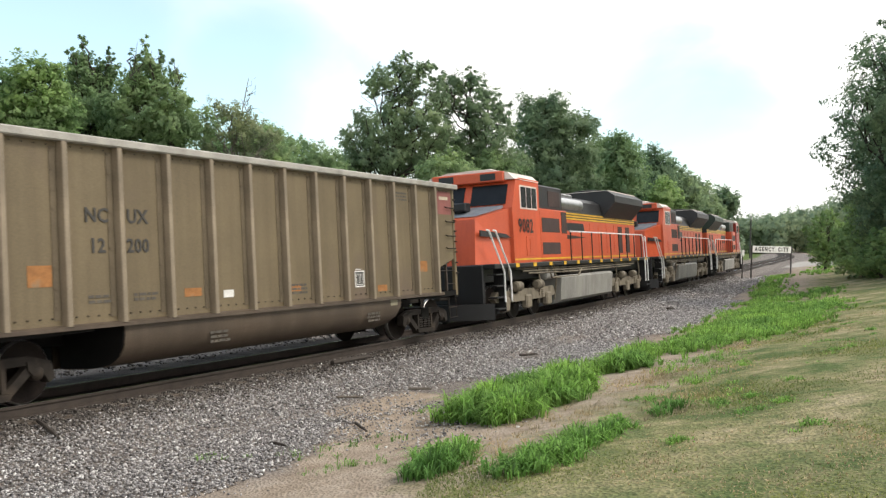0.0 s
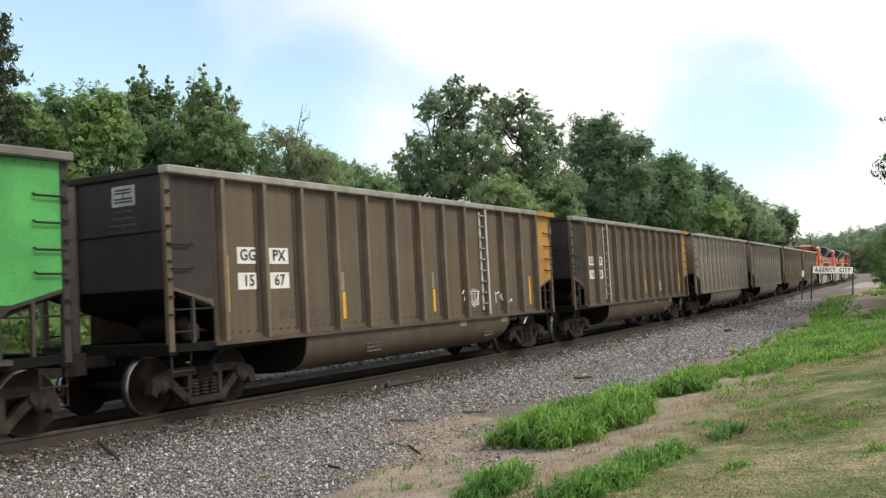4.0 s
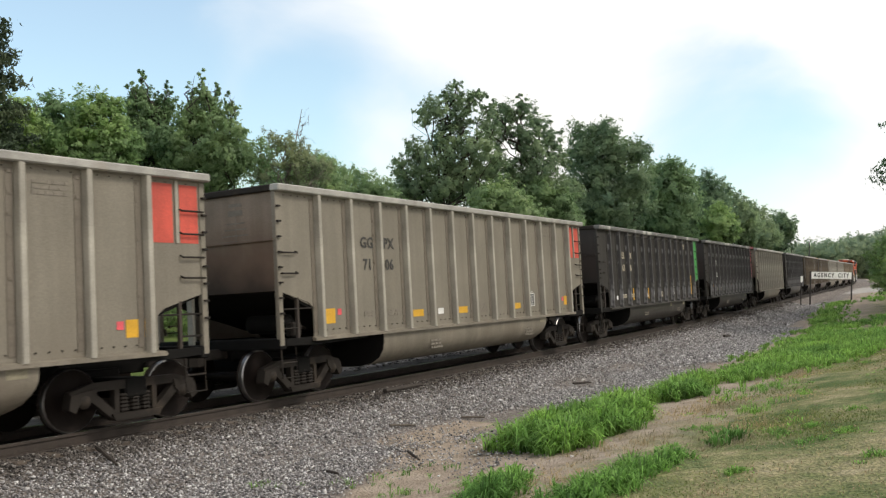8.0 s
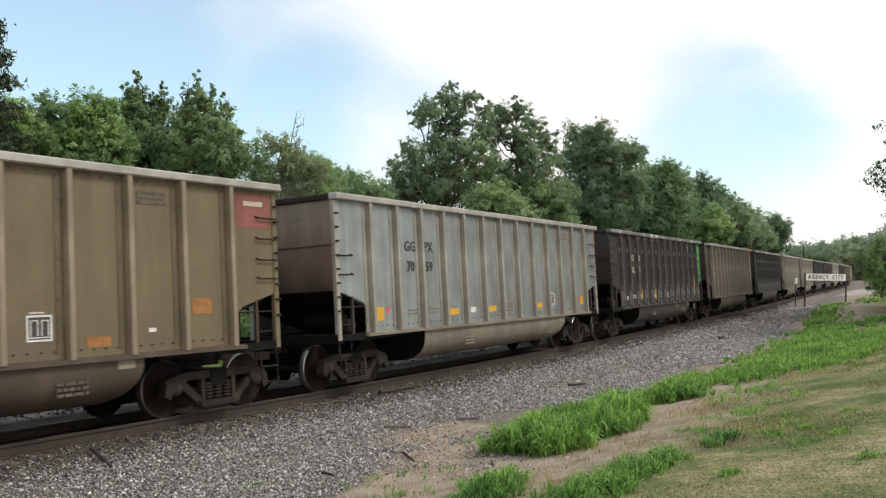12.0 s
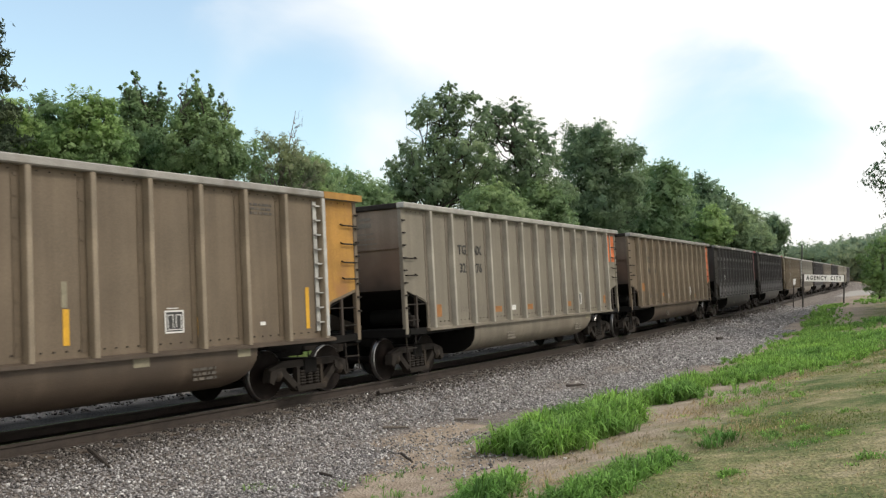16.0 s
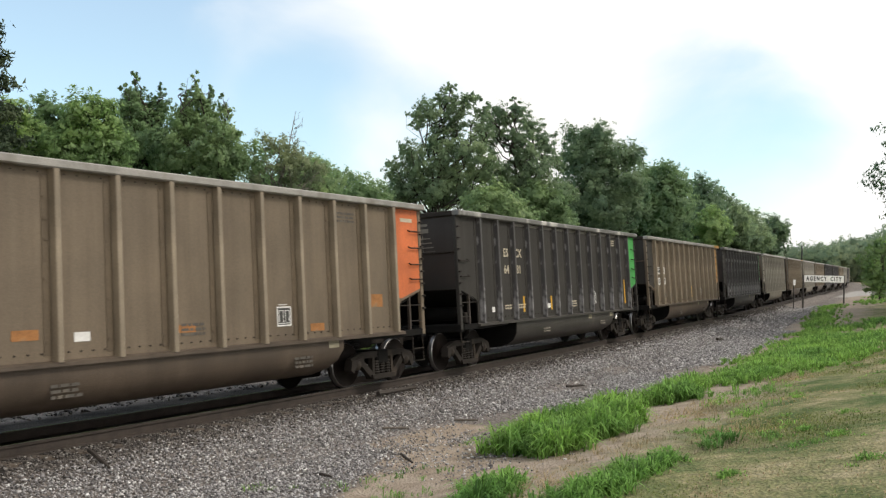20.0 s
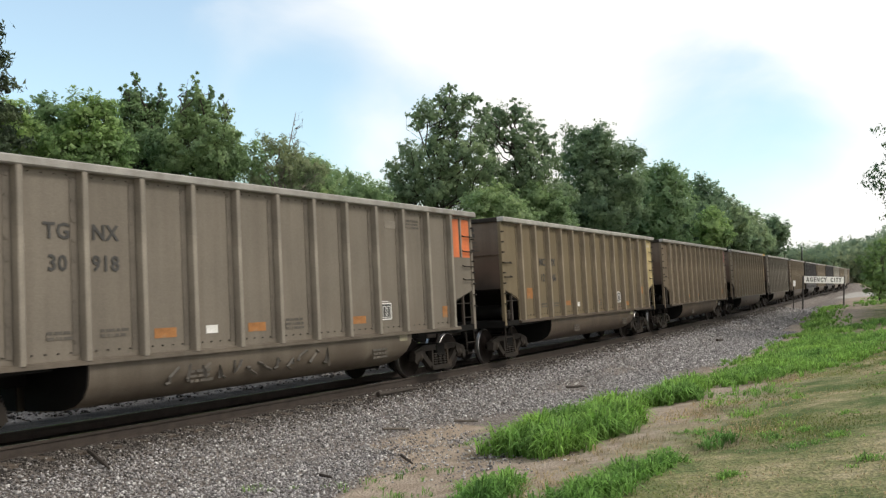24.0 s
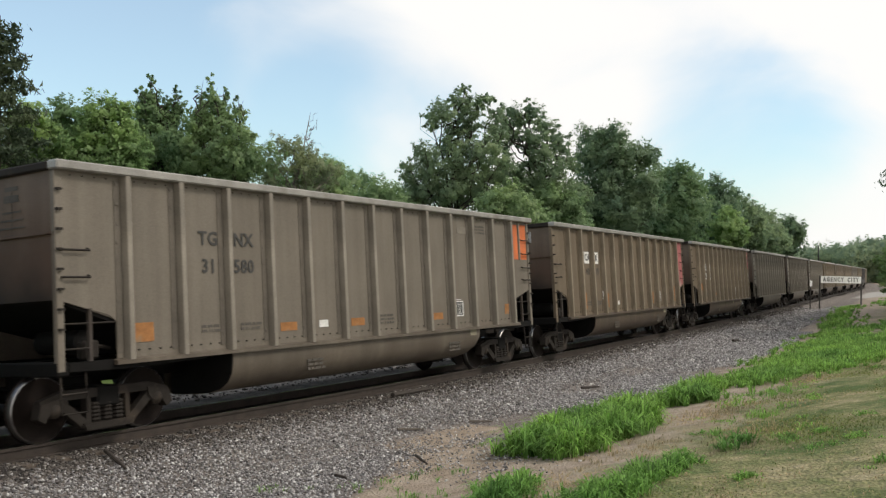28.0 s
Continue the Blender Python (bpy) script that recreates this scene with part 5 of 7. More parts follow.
def wheelset_shape(r=WHEEL_R):
    sh = Shape()
    sh.lathe([(-0.98, 0.05), (-0.98, 0.075), (-0.86, 0.085), (-0.8, 0.085), (0.8, 0.085), (0.86, 0.085), (0.98, 0.075), (0.98, 0.05)], (0, 0, 0), "y", 10)
    for s in (-1, 1):
        prof = [(0.81, 0.12), (0.80, 0.17), (0.765, 0.30), (0.79, r - 0.07), (0.80, r - 0.015), (0.785, r), (0.72, r + 0.004), (0.70, r + 0.028), (0.685, r + 0.02), (0.685, r - 0.07), (0.715, 0.3), (0.70, 0.12)]
        sh.lathe([(s * t, q) for t, q in prof], (0, 0, 0), "y", 22)
    return sh


MESH = {}


def shared(key, make, material_, smooth_faces=False):
    """One mesh for all alike parts of one material."""
    k = (key, material_.name)
    if k not in MESH:
        MESH[k] = m = make().mesh(key.split("@")[0], material_, smooth_faces)
        if key.startswith("wheelset"):          # the rim is worn bright
            r = max(math.hypot(v.co.x, v.co.z) for v in m.vertices)
            m.materials.append(TREAD)
            for f in m.polygons:
                if math.hypot(f.center.x, f.center.z) > r - 0.062 and abs(f.center.y) > 0.715:
                    f.material_index = 1
    return MESH[k]


def build_truck(parent, x):
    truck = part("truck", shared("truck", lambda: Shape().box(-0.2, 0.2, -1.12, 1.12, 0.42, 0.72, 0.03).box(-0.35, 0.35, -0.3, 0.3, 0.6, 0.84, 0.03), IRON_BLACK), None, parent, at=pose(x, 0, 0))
    for y in (-0.98, 0.98):
        part("side_frame", shared(f"side_frame@{y}", lambda: side_frame(y), IRON, False), None, truck)
        for k in (-0.2, 0.0, 0.2):
            part("spring", shared("spring", spring, IRON), None, truck, at=pose(k, y * 1.06, 0))
    for k in (-0.89, 0.89):
        ws = part("wheelset", shared("wheelset", wheelset_shape, WHEEL, True), None, truck, at=pose(k, 0, WHEEL_R))
        for y in (-1.05, 1.05):
            part("bearing", shared(f"bearing@{y}", lambda: Shape().lathe([(-0.09, 0.09), (-0.07, 0.115), (0.05, 0.115), (0.08, 0.08), (0.1, 0.05)] if y > 0 else [(0.09, 0.09), (0.07, 0.115), (-0.05, 0.115), (-0.08, 0.08), (-0.1, 0.05)], (0, 0, 0), "y", 12), IRON, True), None, truck, at=pose(k, y, WHEEL_R))
    return truck


def coupler_shape(s):
    sh = Shape()
    sh.box(min(s * 7.0, s * 7.75), max(s * 7.0, s * 7.75), -0.09, 0.09, 0.78, 0.96, 0.02)
    sh.prism([(s * 7.7, -0.14), (s * 7.95, -0.2), (s * 8.07, -0.1), (s * 8.0, 0.02), (s * 8.05, 0.16), (s * 7.85, 0.2), (s * 7.7, 0.12)], 0.7, 1.04, "z")
    return sh


def hose_shape(s):
    return Shape().tube([(s * 7.3, -0.35 * s, 0.82), (s * 7.5, -0.37 * s, 0.66), (s * 7.75, -0.33 * s, 0.46), (s * 7.98, -0.22 * s, 0.44), (s * 8.07, -0.1 * s, 0.55)], 0.035, 6)


def build_gondola(paint, posts, rim, end_paint, seam, tub_paint, at=None):
    """An empty coal car: plate sides with proud posts, belly tubs, open end platforms and two trucks."""
    car = thing("coal_gondola", "coal car", "freight car", "coal cars of the train", at=at)
    for y in (-1.47, 1.47):
        s = 1 if y > 0 else -1
        part("side_sheet", shared(f"side_sheet@{s}", lambda: Shape().prism(side_outline(), y - 0.012, y + 0.012), paint), None, car)
        part("top_chord", shared(f"top_chord@{s}", lambda: Shape().box(-HALF - 0.05, HALF + 0.05, *sorted((y - s * 0.06, y + s * 0.15)), TOP - 0.13, TOP, 0.02), rim), None, car)
        part("lower_chord", shared(f"lower_chord@{s}", lambda: Shape().prism([(s * 1.44, SILL - 0.05), (s * 1.585, SILL - 0.05), (s * 1.585, SILL + 0.005), (s * 1.49, SILL + 0.03), (s * 1.44, SILL + 0.03)], -6.38, 6.38, "x"), tub_paint), None, car)
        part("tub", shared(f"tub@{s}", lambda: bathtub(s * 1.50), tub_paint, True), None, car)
        # belly's flat end: soot and its own shade put into one near-black plate
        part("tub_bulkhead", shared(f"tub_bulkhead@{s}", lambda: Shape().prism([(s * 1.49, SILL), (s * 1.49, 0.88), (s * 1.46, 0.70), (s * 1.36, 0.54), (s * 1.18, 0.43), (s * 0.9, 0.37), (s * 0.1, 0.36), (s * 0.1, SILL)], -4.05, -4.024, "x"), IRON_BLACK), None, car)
        for x in POSTS:
            part("post", shared(f"post@{s}", lambda: Shape().prism([(-0.058, s * 1.483), (-0.046, s * 1.594), (-0.034, s * 1.605), (0.034, s * 1.605), (0.046, s * 1.594), (0.058, s * 1.483)], SILL + 0.008, TOP - 0.13, "z"), posts), None, car, at=pose(x, 0, 0))
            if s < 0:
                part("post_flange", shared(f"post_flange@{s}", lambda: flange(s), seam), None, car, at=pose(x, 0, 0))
        for e in (-1, 1):
            part("corner_post", shared(f"corner_post@{s}{e}", lambda: Shape().box(*sorted((e * (HALF - 0.10), e * (HALF + 0.015))), *sorted((y - s * 0.06, y + s * 0.035)), 0.98, TOP - 0.13, 0.012), posts if paint is SILVER else paint), None, car)
            part("stanchion", shared(f"stanchion@{s}{e}", lambda: Shape().box(*sorted((e * (HALF - 0.56), e * (HALF - 0.50))), *sorted((y - s * 0.05, y + s * 0.015)), 1.0, 1.83, 0.008), DARK_STEEL), None, car)
            part("handhold", shared(f"handhold@{s}{e}", lambda: Shape().tube([(e * (HALF - 0.03), y, 1.62), (e * 6.34, y, 1.62)], 0.014, 5).tube([(e * (HALF - 0.03), y, 1.28), (e * (HALF - 0.5), y, 1.28)], 0.014, 5), IRON), None, car)
            for i in range(8 if s < 0 else 0):
                part("rung", shared(f"rung@{s}{e}", lambda: Shape().box(*sorted((e * (HALF + 0.005), e * (HALF - 0.075))), *sorted((y + s * 0.03, y + s * 0.085)), -0.016, 0.016), IRON), None, car, at=pose(0, 0, 1.55 + 0.27 * i))
            for z in (() if s > 0 else (2.25, 2.62) if e < 0 else (2.18, 2.5, 2.86, 3.22)):
                part("grab_iron", shared(f"grab_iron@{s}{e}", lambda: Shape().tube([(e * (HALF - 0.06), y + s * 0.015, 0), (e * (HALF - 0.06), y + s * 0.075, 0), (e * (HALF - 0.5), y + s * 0.075, 0), (e * (HALF - 0.5), y + s * 0.015, 0.03)], 0.016, 5), IRON), None, car, at=pose(0, 0, z))
    for e in (-1, 1):
        x = e * (HALF - 0.012)
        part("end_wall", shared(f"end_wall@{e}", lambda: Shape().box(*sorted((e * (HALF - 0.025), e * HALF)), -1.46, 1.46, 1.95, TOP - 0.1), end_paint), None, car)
        part("end_chord", shared(f"end_chord@{e}", lambda: Shape().box(*sorted((e * (HALF - 0.12), e * (HALF + 0.06))), -1.43, 1.43, TOP - 0.125, TOP - 0.005, 0.02), IRON), None, car)
        part("end_stiffener", shared(f"end_stiffener@{e}", lambda: Shape().box(*sorted((e * HALF, e * (HALF + 0.07))), 0.5, 0.64, 1.0, TOP - 0.125, 0.01), posts), None, car)
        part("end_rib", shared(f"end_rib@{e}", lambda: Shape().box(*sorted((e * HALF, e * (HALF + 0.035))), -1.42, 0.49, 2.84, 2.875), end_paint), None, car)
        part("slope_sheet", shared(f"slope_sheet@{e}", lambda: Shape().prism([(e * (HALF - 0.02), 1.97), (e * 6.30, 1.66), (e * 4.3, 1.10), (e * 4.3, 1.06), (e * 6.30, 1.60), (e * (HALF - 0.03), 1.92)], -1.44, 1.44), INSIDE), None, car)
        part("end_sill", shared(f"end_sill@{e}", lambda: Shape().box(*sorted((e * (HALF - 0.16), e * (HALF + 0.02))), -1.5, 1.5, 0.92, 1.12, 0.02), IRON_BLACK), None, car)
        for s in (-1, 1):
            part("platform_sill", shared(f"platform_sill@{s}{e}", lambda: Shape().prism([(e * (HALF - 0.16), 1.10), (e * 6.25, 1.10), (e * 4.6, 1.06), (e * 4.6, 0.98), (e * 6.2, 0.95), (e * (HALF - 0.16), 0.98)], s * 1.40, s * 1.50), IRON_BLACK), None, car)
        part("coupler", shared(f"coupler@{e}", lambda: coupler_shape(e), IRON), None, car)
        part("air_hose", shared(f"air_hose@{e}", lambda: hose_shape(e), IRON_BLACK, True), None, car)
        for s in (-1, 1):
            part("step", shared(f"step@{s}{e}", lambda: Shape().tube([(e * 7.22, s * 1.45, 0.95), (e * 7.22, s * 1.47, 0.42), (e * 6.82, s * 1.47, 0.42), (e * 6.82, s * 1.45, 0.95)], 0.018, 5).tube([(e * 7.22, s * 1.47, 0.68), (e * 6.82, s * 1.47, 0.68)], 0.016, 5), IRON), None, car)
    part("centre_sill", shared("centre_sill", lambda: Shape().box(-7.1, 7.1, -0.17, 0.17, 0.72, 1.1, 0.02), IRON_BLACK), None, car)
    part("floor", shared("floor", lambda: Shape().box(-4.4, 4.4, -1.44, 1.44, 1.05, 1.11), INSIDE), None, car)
    part("air_tank", shared("air_tank", lambda: Shape().lathe([(-0.5, 0.08), (-0.44, 0.17), (0.44, 0.17), (0.5, 0.08)], (-6.6, -0.7, 1.36), "y", 12), IRON_BLACK, True), None, car)
    part("brake_valve", shared("brake_valve", lambda: Shape().box(-6.78, -6.5, -1.36, -1.2, 1.12, 1.38, 0.03).tube([(-6.5, -1.28, 1.3), (-6.2, -1.2, 1.25)], 0.03, 6), IRON), None, car)
    part("riveted_seam", shared("riveted_seam", rivet_row, IRON), None, car)["kind"] = "stuff"
    for x in (-6.17, 6.17):
        build_truck(car, x)
    return car


def plate(name, x, z, w, h, material_, parent, y=-1.4865, label=""):
    """A thin painted plate or stencil on the near side."""
    return part(name, shared(f"{name}@{w:.2f}x{h:.2f}", lambda: Shape().box(-w / 2, w / 2, -0.002, 0.002, -h / 2, h / 2), material_), None, parent, label, at=pose(x, y, z))


def stencil(x, z, w, rows, material_, parent, y=-1.488, gap=0.075):
    """Small writing that cannot be read, as short bars."""
    def bars():
        sh, rnd = Shape(), random.Random(int(abs(x) * 100 + rows))
        for i in range(rows):
            base, top, u, foot, head = -i * gap - 0.042, -i * gap, 0.0, [], []
            while u < w - 0.04:
                b = min(rnd.uniform(0.05, 0.16), w - u)
                head += [(-w / 2 + u, top), (-w / 2 + u + b, top), (-w / 2 + u + b, base + 0.004), (-w / 2 + min(u + b + 0.03, w), base + 0.004)]
                u += b + 0.03
            head = head[:-1]
            sh.prism([(-w / 2, base)] + head + [(head[-1][0], base)], -0.002, 0.002)
            if i:
                sh.box(-w / 2, -w / 2 + 0.004, -0.002, 0.002, base, base + gap)
        return sh
    part("stencil", bars(), material_, parent, at=pose(x, y, z))


def data_box(x, z, parent):
    """The framed inspection panel: a white frame with dark bars."""
    sh = Shape()
    for a, b, c, d in ((-0.19, 0.19, 0.15, 0.175), (-0.19, 0.19, -0.175, -0.15), (-0.19, -0.165, -0.15, 0.15), (0.165, 0.19, -0.15, 0.15), (-0.03, -0.018, -0.10, 0.11), (-0.135, -0.122, -0.10, 0.11), (-0.122, -0.03, 0.098, 0.11), (0.03, 0.042, -0.10, 0.11), (0.128, 0.14, -0.10, 0.11), (0.042, 0.128, 0.098, 0.11), (-0.15, 0.15, -0.128, -0.115), (-0.15, 0.08, 0.20, 0.215)):
        sh.box(a, b, -0.002, 0.002, c, d)
    panel = part("inspection_panel", shared("inspection_panel", lambda: Shape().box(-0.19, 0.19, -0.001, 0.001, -0.175, 0.175), BLACK_MARK), None, parent, "black panel in a white frame", at=pose(x, -1.487, z))
    part("panel_lines", shared("panel_lines", lambda: sh, WHITE_TAPE), None, panel, at=pose(0, -0.003, 0))


def dress(car, mark, number, style, end, label, car_livery):
    """Lettering, reflectors and end paint of one car. Text is split by the post between the two halves."""
    car["label"] = label
    tone = WHITE_TAPE if mark == "MILX" else {"dark": CREAM_MARK}.get(car_livery, FADED_MARK if mark == "CEFX" and style != "plates" else BLACK_MARK)
    y = -1.489
    xa, xb = -4.59, -3.57
    if style == "plates":
        low = mark == "GGPX"
        if low:
            xa, xb = xa - 1.02, xb - 1.02
        za, zb = (2.47, 2.04) if low else (2.70, 2.28)
        for x in (xa + 0.14, xb - 0.09):
            for z in (za, zb):
                plate("number_plate_panel", x, z, 0.52, 0.28, WHITE_TAPE, car, y=-1.4875)
        size, y = 0.27, -1.493
        if low:
            plate("reflector", -6.0, 2.0, 0.11, 0.93, YELLOW, car)
    else:
        za, zb, size = (2.67, 2.22, 0.30) if mark == "NCUX" else (2.74, 2.14, 0.33) if mark == "MILX" else (2.86, 2.42, 0.31)
    if mark == "CAIX":
        size = 0.30
        for x in (xa + 0.14, xb - 0.09):
            plate("mark_panel", x, za, 0.50, 0.36, WHITE_TAPE, car, y=-1.4875)
    if mark:
        dx = (0.14, -0.09) if style == "plates" or mark == "CAIX" else (0.11, -0.11)
        for text, z, ink in ((mark, za, tone), (number, zb, FADED_MARK if mark == "CAIX" else tone)):
            cut = 3 if mark == "MILX" and text == number else len(text) // 2
            for piece, x in ((text[:cut], xa + dx[0]), (text[cut:], xb + dx[1])):
                part("lettering", font_mesh(piece, size, ink, bold=0.005 if style == "plates" else 0.007, apart=1.06), None, car, at=pose(x, y - 0.004, z))
    if end:
        whole = end in ("green", "amber", "yellow", "buff", "rose") or (end == "crimson" and mark != "CEFX") or number in ("40048", "40090")
        if whole:
            part("painted_end_panel", shared("painted_end_panel@whole", lambda: Shape().prism([(6.21, TOP - 0.135), (HALF - 0.1, TOP - 0.135), (HALF - 0.1, 1.98), (6.44, 1.78), (6.36, 1.74), (6.32, 1.30), (6.21, 1.30)] if end == "amber" else [(6.21, TOP - 0.135), (HALF - 0.1, TOP - 0.135), (HALF - 0.1, 1.98), (6.44, 1.78), (6.21, 1.78)], -1.4865, -1.4835), END_PAINT[end]), None, car, f"{end} painted end panel")
        else:
            low = 3.05 if end == "maroon" else 2.72
            for u, w in ((6.30, 7.14),) if end == "maroon" else ((6.22, 6.64), (6.78, 7.14)):
                part("painted_end_panel", shared(f"painted_end_panel@{u}{low}", lambda: Shape().box(u, w, -1.4865, -1.4835, low, TOP - 0.2), END_PAINT[end]), None, car, f"{end} painted end panel")
            if end != "maroon":
                part("ladder_strip", shared("ladder_strip", lambda: Shape().box(6.68, 6.74, -1.51, -1.483, 2.72, TOP - 0.14), LIVERY[car_livery][1]), None, car)
    upright = {"dark": ((-5.95, 0.92), (-3.42, 0.42), (-1.4, 0.40), (1.3, 0.42), (3.3, 0.40), (5.75, 0.85)),
               "plates": ((-2.80, 0.52), (0.6, 0.50), (3.0, 0.3), (5.7, 0.75)), "stripes": ((-4.7, 0.5), (-2.6, 0.45), (0.3, 0.45), (2.6, 0.45), (5.7, 0.6))}
    kind = "sandy" if mark in ("NCUX", "CEFX") else "blackish" if mark == "MILX" else style
    if kind in upright:
        for x, h in upright[kind]:
            plate("reflector", x, 1.28 + h / 2, 0.10, h, YELLOW if kind != "stripes" else ORANGE_TAPE, car)
    elif kind == "blackish":
        for x in (-5.6, -2.6, -0.45, 0.55, 2.5, 5.6):
            plate("reflector", x, 1.64, 0.34, 0.13 if x > -2 else 0.2, AMBER_TAPE, car)
    elif kind == "sandy":
        for x, z, h in ((-5.5, 1.80, 0.3), (-2.5, 1.46, 0.14), (0.3, 1.42, 0.12), (3.55, 1.3, 0.14), (5.5, 1.75, 0.26)):
            plate("reflector", x, z, 0.40, h, ORANGE_TAPE, car)
            if number == "12172":
                plate("white_patch", x, z + 0.2, 0.44, 0.14, CREAM_MARK, car, y=-1.4855)
        plate("white_strip", 6.72, 3.46, 0.46, 0.08, CREAM_MARK, car, y=-1.489)
    else:
        tape = YELLOW if end == "red" or style == "silver" else ORANGE_TAPE
        plate("reflector", -5.87, 1.45, 0.46, 0.28, tape, car)
        plate("reflector", 5.9, 1.45, 0.36, 0.26, tape, car)
        for x in (-2.6, -0.55, 2.45):
            plate("reflector", x, 1.39, 0.44, 0.15, tape, car)
    if style == "plates" and mark == "GGPX":
        part("black_end_wall", shared("black_end_wall", lambda: Shape().box(-HALF - 0.004, -HALF - 0.001, -1.40, 0.49, 1.96, TOP - 0.13), DARK), None, car, "black painted end wall")
        part("black_end_panel", shared("black_end_panel", lambda: Shape().prism([(-6.21, TOP - 0.135), (-HALF + 0.1, TOP - 0.135), (-HALF + 0.1, 1.98), (-6.44, 1.78), (-6.21, 1.78)], -1.4865, -1.4835), DARK), None, car, "black painted end panel")
    if number in ("1550", "1567", "11722", "1545"):
        x = {"1550": -4.08, "1567": 3.06, "11722": -3.06, "1545": 6.12}[number]
        part("pale_ladder", shared("pale_ladder", pale_ladder, LADDER_GREY), None, car, "pale side ladder", at=pose(x, 0, 0))
    if end == "red" or style == "silver":
        plate("red_sticker", -5.50, 1.52, 0.12, 0.12, PINK_DOT, car, y=-1.489)
        plate("red_sticker", 5.62, 1.50, 0.12, 0.12, PINK_DOT, car, y=-1.489)
    elif style == "dark":
        plate("white_tag", -5.40, 1.40, 0.16, 0.13, WHITE_TAPE, car, y=-1.489)
        plate("red_sticker", 5.45, 1.46, 0.09, 0.09, PINK_DOT, car, y=-1.489)
        plate("pale_strip", 0.55, TOP - 0.185, 8.9, 0.075, PALE_STRIP, car, y=-1.4868, label="pale bare strip under the rim")
    if style == "plates":
        plate("white_tag", 4.5, 1.42, 0.13, 0.06, WHITE_TAPE, car, y=-1.489)
    else:
        plate("white_tag", -1.62, 1.40, 0.26, 0.13, WHITE_TAPE, car, y=-1.489)
    data_box({"dark": 2.38, "plates": 2.52, "sandy": 2.62, "blackish": 3.5}.get(kind, 3.42), 1.53, car)
    faint = CREAM_MARK if car_livery == "dark" else FADED_MARK if car_livery in ("brown", "umber", "warm", "dull") else GREY_MARK
    stencil(-4.45, 1.5, 0.45, 2, faint, car)
    stencil(-3.55, 1.5, 0.5, 2, faint, car)
    if style not in ("plates", "stripes"):
        stencil(0.45, 1.5, 0.5, 3, faint, car)
    stencil(4.55, 3.5, 0.55, 3, faint, car)
    for x in (-1.9, 3.1):
        stencil(x, 0.78, 0.5, 2 if car_livery == "dark" else 3, GREY_MARK if car_livery == "dark" else faint, car, y=-1.502)
    part("end_stencil", shared("end_stencil", end_stencil, GREY_MARK if car_livery == "dark" else faint), None, car)["kind"] = "stuff"
    if mark == "CAIX" or (style == "plates" and mark == "GGPX"):
        panel = part("end_number_panel", shared("end_number_panel", end_number, LADDER_GREY), None, car, "pale worn number panel")
        part("worn_bars", shared("worn_bars", end_number_bars, BLACK_MARK), None, panel)
    for x in (1.85, 4.0) if style in ("plates", "dark") else (4.0,):
        plate("faded_patch", x, 0.95, 0.30, 0.13, PALE_MARK, car, y=-1.503)
    if end in ("amber", "yellow") or mark == "MILX":
        part("chord_paint", shared("chord_paint", lambda: Shape().box(6.15, HALF + 0.056, -1.628, -1.618, TOP - 0.126, TOP - 0.004).box(6.15, HALF + 0.056, -1.62, -1.42, TOP, TOP + 0.004), END_PAINT[end]), None, car, f"{end} painted rim end")
    if style == "plates":
        for x, h in upright["plates"][:3]:
            plate("tape_ghost", x - 0.02, 1.28 + h + 0.2, 0.09, 0.36, PALE_MARK, car)


def end_stencil():
    sh, x = Shape(), -HALF - 0.008
    sh.box(x, x + 0.003, -0.72, -0.42, 3.50, 3.56).box(x, x + 0.003, -0.74, -0.40, 3.34, 3.44)
    for k in range(4):
        sh.box(x, x + 0.003, -0.78 - 0.04 * k, -0.36 + 0.05 * k, 3.19 - 0.11 * k, 3.215 - 0.11 * k)
    return sh.box(x, x + 0.003, -0.58, -0.57, 2.86, 3.5)


def end_number():
    return Shape().box(-HALF - 0.012, -HALF - 0.009, -0.86, -0.34, 3.28, 3.60)


def end_number_bars():
    sh, x = Shape(), -HALF - 0.015
    for z, a, b in ((3.47, -0.78, -0.42), (3.33, -0.80, -0.40)):
        sh.box(x, x + 0.002, a, b, z, z + 0.03).box(x, x + 0.002, a, b, z + 0.05, z + 0.08)
    return sh.box(x, x + 0.002, -0.61, -0.59, 3.33, 3.55)


def pale_ladder():
    sh = Shape().box(-0.03, 0.05, -1.616, -1.606, SILL + 0.05, TOP - 0.14).box(-0.19, -0.09, -1.51, -1.493, SILL + 0.15, TOP - 0.2)
    for k in range(9):
        sh.box(-0.19, -0.06, -1.58, -1.51, SILL + 0.3 + 0.27 * k, SILL + 0.325 + 0.27 * k)
    return sh


def scrawl(car, seed, x, z, w, h, material_, y, strokes=7, thick=0.018):
    """Sprayed strokes that spell nothing."""
    rnd, sh = random.Random(seed), Shape()
    for i in range(strokes):
        u = x - w / 2 + w * (i + 0.2) / strokes
        pts = [(u + rnd.uniform(-0.05, 0.1) + 0.06 * j, y - 0.006, z + h * rnd.uniform(-0.5, 0.5)) for j in range(4)]
        sh.tube(pts, thick, 4)
    part("sprayed_scrawl", sh, material_, car, "faint sprayed scrawl")


